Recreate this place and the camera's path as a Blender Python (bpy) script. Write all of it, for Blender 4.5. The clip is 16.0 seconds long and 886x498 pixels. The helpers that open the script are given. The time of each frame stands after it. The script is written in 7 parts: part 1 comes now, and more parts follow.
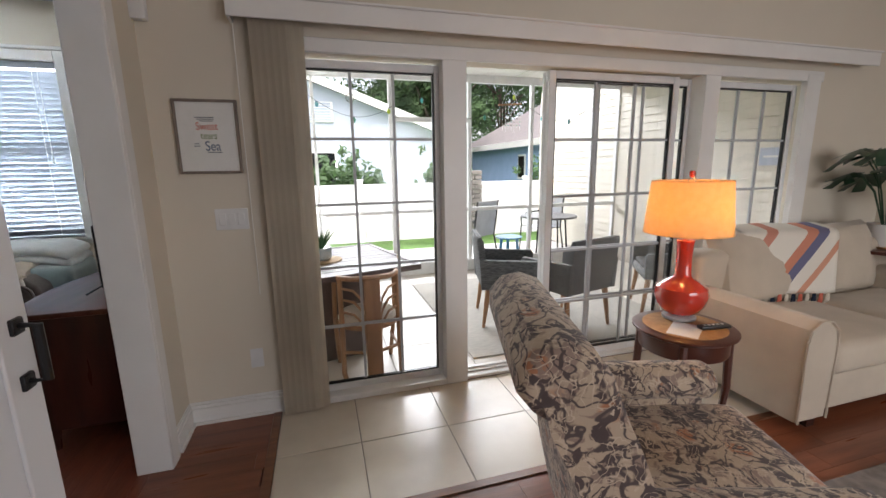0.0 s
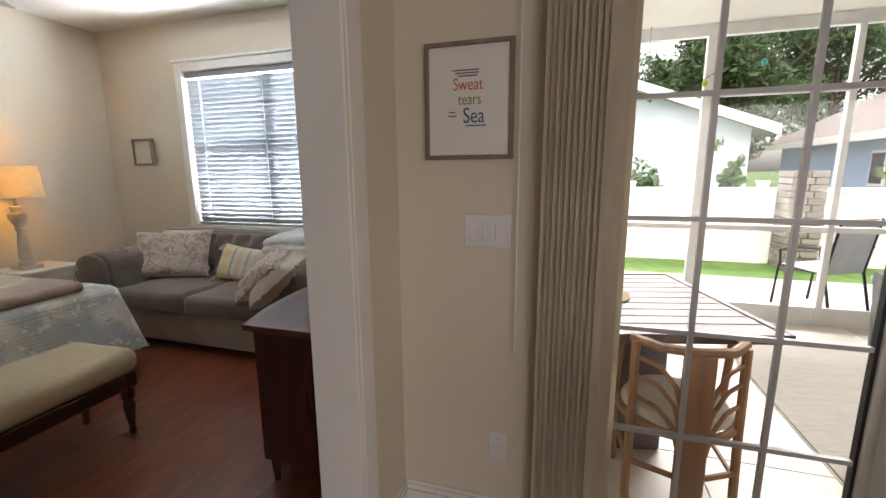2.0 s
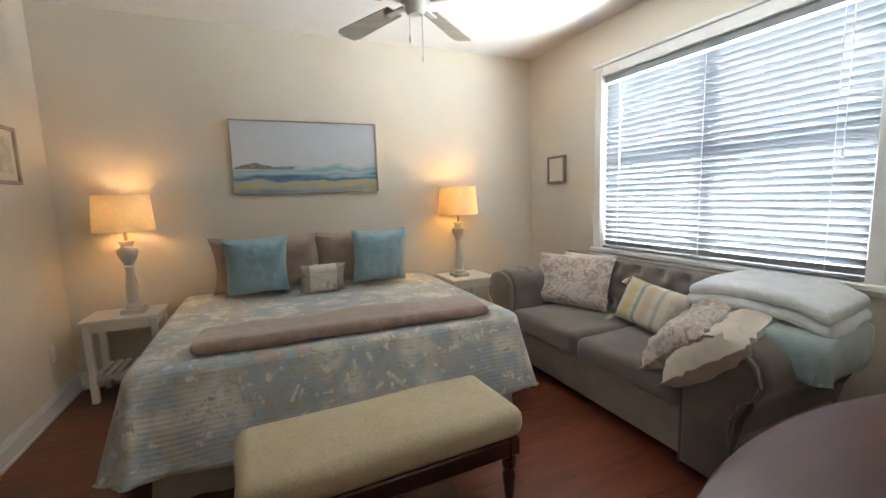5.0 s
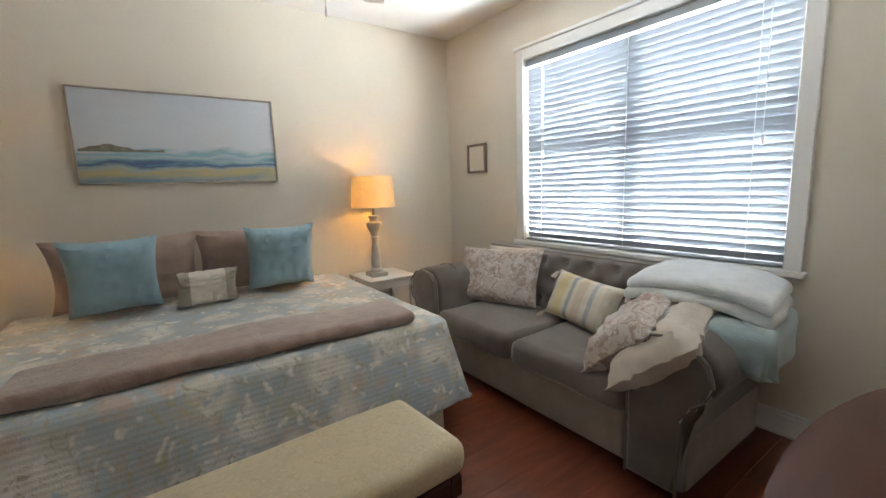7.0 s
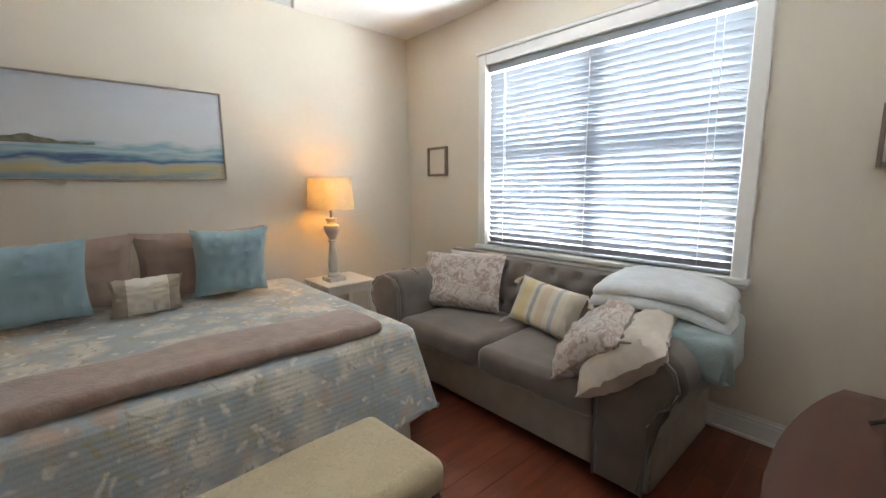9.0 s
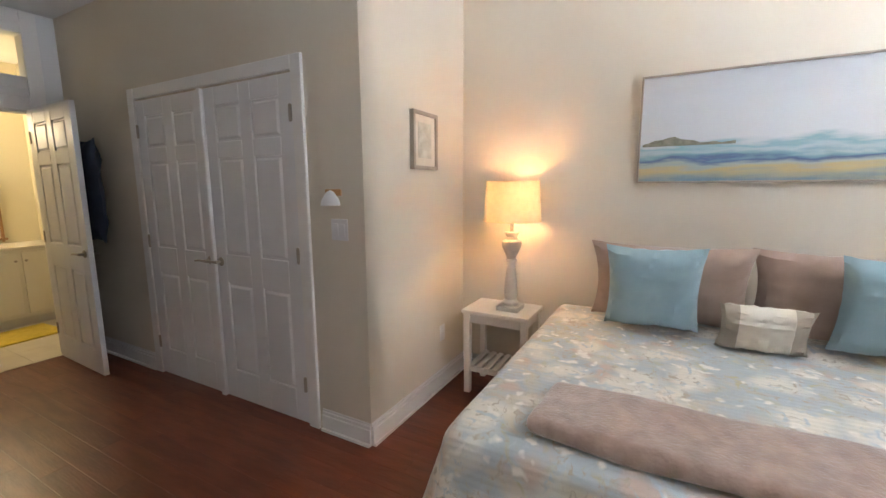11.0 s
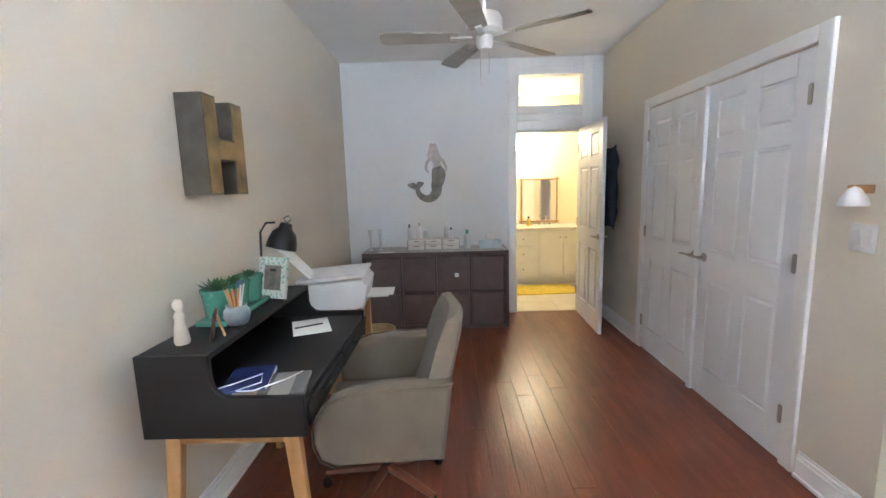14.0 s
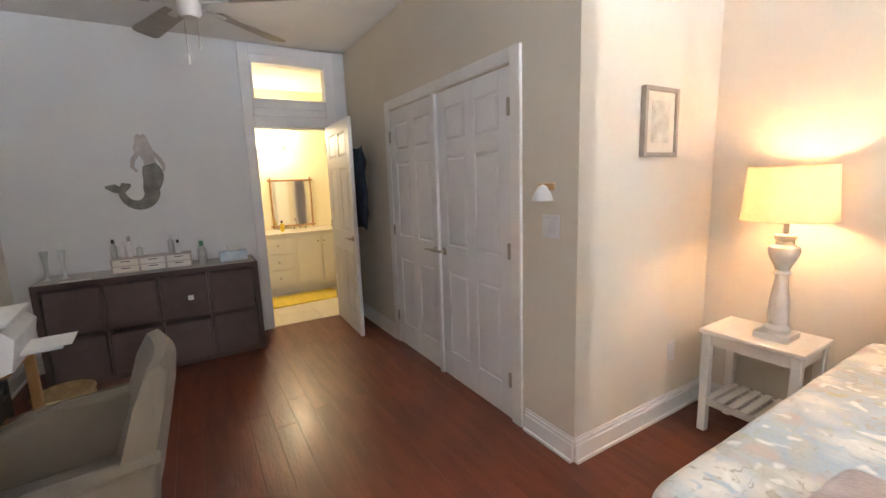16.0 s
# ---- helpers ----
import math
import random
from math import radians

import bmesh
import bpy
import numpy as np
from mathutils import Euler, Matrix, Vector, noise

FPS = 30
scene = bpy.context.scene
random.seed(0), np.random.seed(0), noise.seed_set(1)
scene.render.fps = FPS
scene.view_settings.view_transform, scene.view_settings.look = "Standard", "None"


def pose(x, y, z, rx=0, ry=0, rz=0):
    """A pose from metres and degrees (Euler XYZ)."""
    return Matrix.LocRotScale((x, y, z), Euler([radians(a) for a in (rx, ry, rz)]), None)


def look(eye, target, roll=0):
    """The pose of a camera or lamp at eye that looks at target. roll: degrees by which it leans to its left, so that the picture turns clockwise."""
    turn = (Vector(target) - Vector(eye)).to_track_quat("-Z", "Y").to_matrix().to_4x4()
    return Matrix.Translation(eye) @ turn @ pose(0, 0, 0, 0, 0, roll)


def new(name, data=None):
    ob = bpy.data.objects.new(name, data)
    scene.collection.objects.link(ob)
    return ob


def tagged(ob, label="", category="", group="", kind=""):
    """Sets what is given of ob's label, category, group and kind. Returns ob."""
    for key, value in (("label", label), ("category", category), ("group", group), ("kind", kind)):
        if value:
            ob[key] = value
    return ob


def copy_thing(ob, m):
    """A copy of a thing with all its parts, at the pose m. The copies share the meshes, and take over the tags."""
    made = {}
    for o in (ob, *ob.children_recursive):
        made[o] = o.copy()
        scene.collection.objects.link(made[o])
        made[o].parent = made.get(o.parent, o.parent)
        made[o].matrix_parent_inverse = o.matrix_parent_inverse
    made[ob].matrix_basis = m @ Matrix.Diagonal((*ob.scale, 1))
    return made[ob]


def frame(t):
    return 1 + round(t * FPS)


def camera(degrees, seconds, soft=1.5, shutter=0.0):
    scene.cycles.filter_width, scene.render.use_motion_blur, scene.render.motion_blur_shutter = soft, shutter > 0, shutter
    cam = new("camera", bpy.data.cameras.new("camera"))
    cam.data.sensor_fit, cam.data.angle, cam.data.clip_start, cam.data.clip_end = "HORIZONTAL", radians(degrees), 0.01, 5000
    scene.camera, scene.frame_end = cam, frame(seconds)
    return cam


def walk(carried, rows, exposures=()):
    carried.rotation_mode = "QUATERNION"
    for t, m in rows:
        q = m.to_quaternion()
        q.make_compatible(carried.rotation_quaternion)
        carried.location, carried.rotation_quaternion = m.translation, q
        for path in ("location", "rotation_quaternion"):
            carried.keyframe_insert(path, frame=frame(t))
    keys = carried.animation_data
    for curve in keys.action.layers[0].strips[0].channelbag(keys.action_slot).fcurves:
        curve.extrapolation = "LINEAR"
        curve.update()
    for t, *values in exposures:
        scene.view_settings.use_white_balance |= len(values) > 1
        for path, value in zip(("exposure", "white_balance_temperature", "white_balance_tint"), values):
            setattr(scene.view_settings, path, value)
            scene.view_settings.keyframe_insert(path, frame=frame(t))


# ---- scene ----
cam = camera(93.6, 16.0)
PATH = [
    (0, (0.183, 0.017, 1.437), (0.733, 1.902, 1.054), -0.9),
    (0.5, (0.122, 0.225, 1.418), (0.522, 2.144, 1.023), -0.8),
    (1, (0.092, 0.452, 1.404), (0.266, 2.403, 1.0), -0.8),
    (1.5, (0.07, 0.759, 1.394), (-0.068, 2.716, 1.006), -0.9),
    (2, (-0.018, 1.095, 1.38), (-0.588, 2.978, 1.02), -0.4),
    (2.5, (-0.138, 1.305, 1.398), (-1.125, 3.008, 1.039), -0.6),
    (3, (-0.248, 1.477, 1.4), (-1.594, 2.913, 1.045), -0.8),
    (3.5, (-0.348, 1.57, 1.405), (-1.951, 2.713, 1.055), -1.2),
    (4, (-0.506, 1.619, 1.404), (-2.272, 2.503, 1.087), -1.4),
    (6.5, (-1.056, 1.761, 1.361), (-2.896, 2.51, 1.124), -1.9),
    (7, (-1.125, 1.802, 1.361), (-2.744, 2.937, 1.063), -1.9),
    (7.5, (-1.162, 1.772, 1.377), (-2.454, 3.268, 1.071), -1.6),
    (8, (-1.16, 1.771, 1.365), (-2.22, 3.445, 1.086), -1.6),
    (10.5, (-1.655, 1.679, 1.452), (-3.591, 1.309, 1.115), -0.0),
    (11, (-1.834, 1.643, 1.428), (-3.574, 0.7, 1.133), -0.3),
    (11.5, (-1.898, 1.613, 1.434), (-3.324, 0.238, 1.157), -0.3),
    (12, (-1.917, 1.657, 1.453), (-2.915, -0.055, 1.177), -0.4),
    (12.5, (-1.888, 1.75, 1.458), (-2.449, -0.149, 1.176), -0.6),
    (13, (-1.875, 1.803, 1.455), (-2.065, -0.167, 1.171), -1.0),
    (13.5, (-1.83, 1.815, 1.455), (-1.831, -0.165, 1.166), -1.1),
    (14, (-1.834, 1.807, 1.456), (-1.801, -0.171, 1.163), -1.6),
    (14.5, (-1.841, 1.774, 1.455), (-1.948, -0.199, 1.15), -1.9),
    (15, (-1.883, 1.686, 1.451), (-2.234, -0.257, 1.135), -2.1),
    (15.5, (-1.927, 1.606, 1.457), (-2.611, -0.245, 1.133), -2.2),
    (16, (-1.987, 1.607, 1.446), (-2.998, -0.089, 1.126), -2.0),
]
walk(cam, [(t, look(eye, target, roll)) for t, eye, target, roll in PATH], [(0.0, 1.45, 6500, 14), (1.0, 1.4, 6600, 14), (1.5, 1.3, 6700, 14), (2.5, 1.9, 7500, 16), (3.5, 2.05, 7500, 16), (4.2, 2.0, 7200, 14), (6.5, 1.85, 6900, 12), (8.2, 1.85, 6900, 12), (10.5, 2.5, 6800, 19), (11.0, 2.8, 6600, 17), (12.0, 3.1, 6600, 17), (12.6, 3.7, 6300, 15), (13.2, 3.9, 6000, 14), (14.6, 3.9, 6000, 14), (15.3, 3.9, 6300, 16), (16.0, 3.4, 6700, 19)])

# ---- world, sun, large lights ----
world = bpy.data.worlds.new("sky")
scene.world = world
world.use_nodes = True
wn = world.node_tree.nodes
sky = wn.new("ShaderNodeTexSky")
sky.sky_type = "NISHITA"
sky.sun_disc = False
sky.sun_elevation, sky.sun_rotation = radians(50), radians(200)
sky.dust_density = 4.0
pale = wn.new("ShaderNodeHueSaturation")
pale.inputs["Saturation"].default_value = 0.35
world.node_tree.links.new(sky.outputs[0], pale.inputs["Color"])
world.node_tree.links.new(pale.outputs[0], wn["Background"].inputs[0])
wn["Background"].inputs[1].default_value = 0.15


def lamp(name, kind, m, power, colour, **more):
    data = bpy.data.lights.new(name, kind)
    data.energy, data.color = power, colour
    if "size" in more:
        data.shape, data.size, data.size_y = "RECTANGLE", more["size"][0], more["size"][1]
    if "radius" in more:
        data.shadow_soft_size = more["radius"]
    if "angle" in more:
        data.angle = radians(more["angle"])
    ob = new(name, data)
    ob.matrix_world = m
    return ob


lamp("sun", "SUN", look((0, 0, 20), (4, 12, 0)), 0.4, (1, 0.96, 0.9), angle=12)
# daylight that enters behind the bedroom blinds
lamp("window_daylight", "AREA", look((-2.73, 5.00, 1.50), (-2.73, 4.42, 1.60)), 230, (0.80, 0.91, 1.0), size=(1.9, 1.5))
# area lamp added at an unseen south opening to brighten the living room
lamp("south_fill", "AREA", look((2.7, -3.2, 1.5), (2.2, 2.0, 1.2)), 24, (0.95, 0.97, 1.0), size=(3.0, 1.6))
# unseen area lamp added outside to brighten the porch, on top of the sky
lamp("porch_sky_fill", "AREA", look((2.2, 12.0, 5.5), (2.2, 3.6, 0.2)), 850, (0.93, 0.97, 1.0), size=(10.0, 2.0))
# the bulbs of the lamps
WARM = (1.0, 0.60, 0.22)
lamp("bulb_south", "POINT", pose(-4.47, 0.735, 1.34), 1.6, (1.0, 0.60, 0.28), radius=0.03)
lamp("bulb_north", "POINT", pose(-4.42, 3.39, 1.34), 2.3, (1.0, 0.48, 0.07), radius=0.03)
lamp("bulb_living", "POINT", pose(2.04, 1.75, 1.22), 1.6, (1.0, 0.48, 0.13), radius=0.05)
lamp("bulb_bath", "POINT", pose(-3.0, -4.50, 2.08), 4, (1.0, 0.83, 0.52), radius=0.06)


# ---- materials ----
def mat(name, a, b=None, rough=0.6, metal=0.0, scale=8.0, bump=0.1, fine=120.0, stretch=(1, 1, 1), coat=0.0, sheen=0.0, rnd=0.0, trans=0.0, lo=0.35, hi=0.65, wobble=0.0):
    """Two colours mixed by a coarse noise, a fine relief, and a chance shade for each piece."""
    m = bpy.data.materials.new(name)
    m.use_nodes = True
    t = m.node_tree
    p = t.nodes["Principled BSDF"]
    b = b or tuple(c * 0.9 for c in a)
    co = t.nodes.new("ShaderNodeTexCoord")
    mp = t.nodes.new("ShaderNodeMapping")
    mp.inputs["Scale"].default_value = stretch
    t.links.new(co.outputs["Object"], mp.inputs[0])
    vec = mp.outputs[0]
    if rnd:
        oi = t.nodes.new("ShaderNodeObjectInfo")
        ad = t.nodes.new("ShaderNodeVectorMath")
        ad.operation = "MULTIPLY_ADD"
        t.links.new(oi.outputs["Random"], ad.inputs[0])
        ad.inputs[1].default_value = (37, 51, 13)
        t.links.new(vec, ad.inputs[2])
        vec = ad.outputs[0]
    n = t.nodes.new("ShaderNodeTexNoise")
    n.inputs["Scale"].default_value = scale
    n.inputs["Detail"].default_value = 6
    n.inputs["Distortion"].default_value = wobble
    t.links.new(vec, n.inputs["Vector"])
    r = t.nodes.new("ShaderNodeValToRGB")
    r.color_ramp.elements[0].position, r.color_ramp.elements[1].position = lo, hi
    r.color_ramp.elements[0].color, r.color_ramp.elements[1].color = (*a, 1), (*b, 1)
    t.links.new(n.outputs["Fac"], r.inputs[0])
    col = r.outputs[0]
    if rnd:
        hv = t.nodes.new("ShaderNodeHueSaturation")
        mr = t.nodes.new("ShaderNodeMapRange")
        mr.inputs["To Min"].default_value, mr.inputs["To Max"].default_value = 1 - rnd, 1 + rnd
        t.links.new(oi.outputs["Random"], mr.inputs[0])
        t.links.new(mr.outputs[0], hv.inputs["Value"])
        t.links.new(col, hv.inputs["Color"])
        col = hv.outputs[0]
    t.links.new(col, p.inputs["Base Color"])
    f = t.nodes.new("ShaderNodeTexNoise")
    f.inputs["Scale"].default_value = fine
    f.inputs["Detail"].default_value = 4
    t.links.new(vec, f.inputs["Vector"])
    if bump:
        bp = t.nodes.new("ShaderNodeBump")
        bp.inputs["Strength"].default_value = bump
        bp.inputs["Distance"].default_value = 0.004
        t.links.new(f.outputs["Fac"], bp.inputs["Height"])
        t.links.new(bp.outputs[0], p.inputs["Normal"])
    rr = t.nodes.new("ShaderNodeMapRange")
    rr.inputs["To Min"].default_value, rr.inputs["To Max"].default_value = max(0.03, rough - 0.07), min(1, rough + 0.07)
    t.links.new(n.outputs["Fac"], rr.inputs[0])
    t.links.new(rr.outputs[0], p.inputs["Roughness"])
    p.inputs["Metallic"].default_value = metal
    p.inputs["Coat Weight"].default_value = coat
    p.inputs["Coat Roughness"].default_value = 0.2
    p.inputs["Sheen Weight"].default_value = sheen
    if trans:
        tr = t.nodes.new("ShaderNodeBsdfTranslucent")
        t.links.new(col, tr.inputs[0])
        mx = t.nodes.new("ShaderNodeMixShader")
        mx.inputs[0].default_value = trans
        t.links.new(p.outputs[0], mx.inputs[1])
        t.links.new(tr.outputs[0], mx.inputs[2])
        t.links.new(mx.outputs[0], t.nodes["Material Output"].inputs[0])
    return m


def pattern(name, ground, marks, rough=0.85, relief=0.3, rows=0.0, stretch=(1, 1, 1), fine=160.0):
    """Cloth with motifs. marks: (colour, cell scale, edge, softness, warp, wave) laid over the ground one after another."""
    m = mat(name, ground, tuple(c * 0.88 for c in ground), rough, scale=5, bump=relief, fine=fine, sheen=0.2)
    t = m.node_tree
    p = t.nodes["Principled BSDF"]
    col = p.inputs["Base Color"].links[0].from_socket
    co = t.nodes.new("ShaderNodeTexCoord")
    mp = t.nodes.new("ShaderNodeMapping")
    mp.inputs["Scale"].default_value = stretch
    t.links.new(co.outputs["Object"], mp.inputs[0])
    for k, (c, scale, edge, soft, warp, kind) in enumerate(marks):
        ns = t.nodes.new("ShaderNodeTexNoise")
        ns.inputs["Scale"].default_value = scale * 0.8
        sh = t.nodes.new("ShaderNodeVectorMath")
        sh.operation = "MULTIPLY_ADD"
        sh.inputs[1].default_value = (warp, warp, warp)
        t.links.new(mp.outputs[0], ns.inputs["Vector"])
        t.links.new(ns.outputs["Color"], sh.inputs[0])
        t.links.new(mp.outputs[0], sh.inputs[2])
        of = t.nodes.new("ShaderNodeVectorMath")
        of.inputs[1].default_value = (k * 3.7, k * 1.9, k * 5.3)
        t.links.new(sh.outputs[0], of.inputs[0])
        if kind == "cell":
            tx = t.nodes.new("ShaderNodeTexVoronoi")
            tx.inputs["Scale"].default_value = scale
            out = tx.outputs["Distance"]
        elif kind == "ring":
            tx = t.nodes.new("ShaderNodeTexWave")
            tx.wave_type = "RINGS"
            tx.inputs["Scale"].default_value = scale
            tx.inputs["Distortion"].default_value = 9
            tx.inputs["Detail Scale"].default_value = 1.2
            out = tx.outputs["Fac"]
        elif kind in ("scroll", "petal"):
            # curling bands along the level lines of a noise, or rings round each cell
            tx = t.nodes.new("ShaderNodeTexNoise" if kind == "scroll" else "ShaderNodeTexVoronoi")
            tx.inputs["Scale"].default_value = scale
            if kind == "scroll":
                tx.inputs["Detail"].default_value = 1
                tx.inputs["Distortion"].default_value = 2.2
            mid = t.nodes.new("ShaderNodeMath")
            mid.operation = "SUBTRACT"
            mid.inputs[1].default_value = 0.5 if kind == "scroll" else 0.36
            t.links.new(tx.outputs["Fac" if kind == "scroll" else "Distance"], mid.inputs[0])
            ab = t.nodes.new("ShaderNodeMath")
            ab.operation = "ABSOLUTE"
            t.links.new(mid.outputs[0], ab.inputs[0])
            out = ab.outputs[0]
        else:
            tx = t.nodes.new("ShaderNodeTexNoise")
            tx.inputs["Scale"].default_value = scale
            tx.inputs["Detail"].default_value = 3
            tx.inputs["Distortion"].default_value = 1.5
            out = tx.outputs["Fac"]
        t.links.new(of.outputs[0], tx.inputs["Vector"])
        mr = t.nodes.new("ShaderNodeMapRange")
        mr.inputs["From Min"].default_value, mr.inputs["From Max"].default_value = edge + soft, edge - soft
        t.links.new(out, mr.inputs[0])
        mx = t.nodes.new("ShaderNodeMix")
        mx.data_type = "RGBA"
        t.links.new(mr.outputs[0], mx.inputs["Factor"])
        t.links.new(col, mx.inputs["A"])
        mx.inputs["B"].default_value = (*c, 1)
        col = mx.outputs["Result"]
    t.links.new(col, p.inputs["Base Color"])
    if rows:
        # stitched channels that follow the cloth over its edges
        run = t.nodes.new("ShaderNodeVectorMath")
        run.operation = "DOT_PRODUCT"
        run.inputs[1].default_value = (1, 0, -1)
        t.links.new(co.outputs["Object"], run.inputs[0])
        wv = t.nodes.new("ShaderNodeTexWave")
        wv.bands_direction = "X"
        wv.wave_profile = "SIN"
        wv.inputs["Scale"].default_value = rows
        t.links.new(run.outputs["Value"], wv.inputs["Vector"])
        b2 = t.nodes.new("ShaderNodeBump")
        b2.inputs["Strength"].default_value = 0.3
        b2.inputs["Distance"].default_value = 0.003
        t.links.new(wv.outputs["Fac"], b2.inputs["Height"])
        old = p.inputs["Normal"].links[0].from_node
        t.links.new(b2.outputs[0], old.inputs["Normal"])
    return m


def banded(name, axis, stops, rough=0.85, low=0.0, high=1.0, bump=0.3, rag=0.0, fine=200, lean=0.0):
    """Colours that change in steps along one axis of the thing, for woven stripes and painted layers."""
    m = mat(name, stops[0][1], rough=rough, bump=bump, fine=fine)
    t = m.node_tree
    p = t.nodes["Principled BSDF"]
    co = t.nodes.new("ShaderNodeTexCoord")
    sp = t.nodes.new("ShaderNodeSeparateXYZ")
    t.links.new(co.outputs["Object"], sp.inputs[0])
    mr = t.nodes.new("ShaderNodeMapRange")
    mr.inputs["From Min"].default_value, mr.inputs["From Max"].default_value = low, high
    src = sp.outputs["XYZ".index(axis)]
    if lean:
        sl = t.nodes.new("ShaderNodeMath")
        sl.operation = "MULTIPLY_ADD"
        sl.inputs[1].default_value = lean
        t.links.new(sp.outputs["Z"], sl.inputs[0])
        t.links.new(src, sl.inputs[2])
        src = sl.outputs[0]
    if rag:
        ns = t.nodes.new("ShaderNodeTexNoise")
        ns.inputs["Scale"].default_value = 3.0
        ns.inputs["Detail"].default_value = 8
        mp = t.nodes.new("ShaderNodeMapping")
        mp.inputs["Scale"].default_value = (1, 1, 6)
        t.links.new(co.outputs["Object"], mp.inputs[0])
        t.links.new(mp.outputs[0], ns.inputs["Vector"])
        ma = t.nodes.new("ShaderNodeMath")
        ma.operation = "MULTIPLY_ADD"
        ma.inputs[1].default_value = rag
        t.links.new(ns.outputs["Fac"], ma.inputs[0])
        t.links.new(src, ma.inputs[2])
        src = ma.outputs[0]
    t.links.new(src, mr.inputs[0])
    r = t.nodes.new("ShaderNodeValToRGB")
    r.color_ramp.interpolation = "LINEAR" if rag else "CONSTANT"
    for k, (at, c) in enumerate(stops):
        e = r.color_ramp.elements[k] if k < 2 else r.color_ramp.elements.new(at)
        e.position, e.color = at, (*c, 1)
    t.links.new(mr.outputs[0], r.inputs[0])
    t.links.new(r.outputs[0], p.inputs["Base Color"])
    return m


def glow(name, colour, strength):
    m = bpy.data.materials.new(name)
    m.use_nodes = True
    p = m.node_tree.nodes["Principled BSDF"]
    p.inputs["Base Color"].default_value = (*colour, 1)
    p.inputs["Emission Color"].default_value = (*colour, 1)
    p.inputs["Emission Strength"].default_value = strength
    return m


def glass_mat(name, tint=(1, 1, 1)):
    m = bpy.data.materials.new(name)
    m.use_nodes = True
    t = m.node_tree
    p = t.nodes["Principled BSDF"]
    tp = t.nodes.new("ShaderNodeBsdfTransparent")
    tp.inputs[0].default_value = (*tint, 1)
    gl = t.nodes.new("ShaderNodeBsdfGlossy")
    gl.inputs["Roughness"].default_value = 0.02
    mx = t.nodes.new("ShaderNodeMixShader")
    fr = t.nodes.new("ShaderNodeFresnel")
    fr.inputs[0].default_value = 1.3
    lim = t.nodes.new("ShaderNodeMath")
    lim.operation = "MINIMUM"
    lim.inputs[1].default_value = 0.12
    t.links.new(fr.outputs[0], lim.inputs[0])
    t.links.new(lim.outputs[0], mx.inputs[0])
    t.links.new(tp.outputs[0], mx.inputs[1])
    t.links.new(gl.outputs[0], mx.inputs[2])
    t.links.new(mx.outputs[0], t.nodes["Material Output"].inputs[0])
    t.nodes.remove(p)
    return m


PAINT = mat("wall_paint", (0.69, 0.63, 0.53), (0.66, 0.60, 0.505), 0.7, scale=1.3, bump=0.12, fine=180)
PALE = mat("white_wall_paint", (0.74, 0.75, 0.75), (0.71, 0.72, 0.72), 0.7, scale=1.2, bump=0.12, fine=180)
CEIL = mat("ceiling_paint", (0.80, 0.79, 0.77), (0.76, 0.75, 0.73), 0.8, scale=3, bump=0.35, fine=70)
TRIM = mat("trim_paint", (0.80, 0.79, 0.77), (0.76, 0.75, 0.73), 0.4, scale=4, bump=0.04, fine=60)
DOOR = mat("door_paint", (0.76, 0.765, 0.78), (0.72, 0.725, 0.74), 0.42, scale=3, bump=0.08, fine=90, stretch=(1, 1, 0.15))
WOOD = mat("floor_wood", (0.185, 0.050, 0.024), (0.125, 0.032, 0.016), 0.33, scale=2.5, bump=0.42, fine=12, stretch=(7, 1.2, 1), coat=0.12, rnd=0.06)
WOODX = mat("hall_floor_wood", (0.22, 0.068, 0.030), (0.15, 0.044, 0.02), 0.3, scale=2.5, bump=0.2, fine=14, stretch=(0.7, 7, 1), coat=0.15, rnd=0.08)
GAP = mat("floor_gap", (0.09, 0.026, 0.014), rough=0.8)
TILE = mat("floor_tile", (0.66, 0.60, 0.50), (0.58, 0.52, 0.43), 0.32, scale=4, bump=0.06, fine=40, rnd=0.04)
GROUT = mat("grout", (0.30, 0.27, 0.23), rough=0.9)
STRIP = mat("threshold_wood", (0.22, 0.09, 0.04), (0.15, 0.06, 0.03), 0.35, scale=5, stretch=(1, 6, 1))
DARK = mat("dark_wood", (0.050, 0.014, 0.009), (0.026, 0.008, 0.006), 0.3, scale=3, bump=0.1, fine=30, stretch=(6, 6, 0.8), coat=0.3)
CHERRY = mat("cherry_wood", (0.085, 0.024, 0.014), (0.06, 0.016, 0.010), 0.32, scale=2.5, bump=0.08, fine=22, stretch=(5, 0.6, 1), coat=0.15)
OAK = mat("light_wood", (0.50, 0.28, 0.11), (0.40, 0.21, 0.08), 0.5, scale=4, bump=0.15, fine=40, stretch=(6, 6, 0.8))
BLACKW = mat("black_desk_paint", (0.010, 0.0095, 0.010), (0.015, 0.0145, 0.0145), 0.45, scale=4, bump=0.1, fine=60, stretch=(1, 0.3, 3))
WHITEW = mat("white_furniture_paint", (0.78, 0.75, 0.69), (0.74, 0.71, 0.65), 0.5, scale=9, bump=0.15, fine=50, stretch=(1, 4, 1))
METAL = mat("brushed_metal", (0.42, 0.38, 0.33), rough=0.32, metal=1.0, bump=0.03)
BLACKM = mat("black_metal", (0.012, 0.012, 0.013), rough=0.4, metal=0.3, bump=0.05)
GLASS = glass_mat("glass")
MIRROR = mat("mirror_glass", (0.9, 0.9, 0.9), (0.9, 0.9, 0.9), 0.03, 1.0, bump=0)
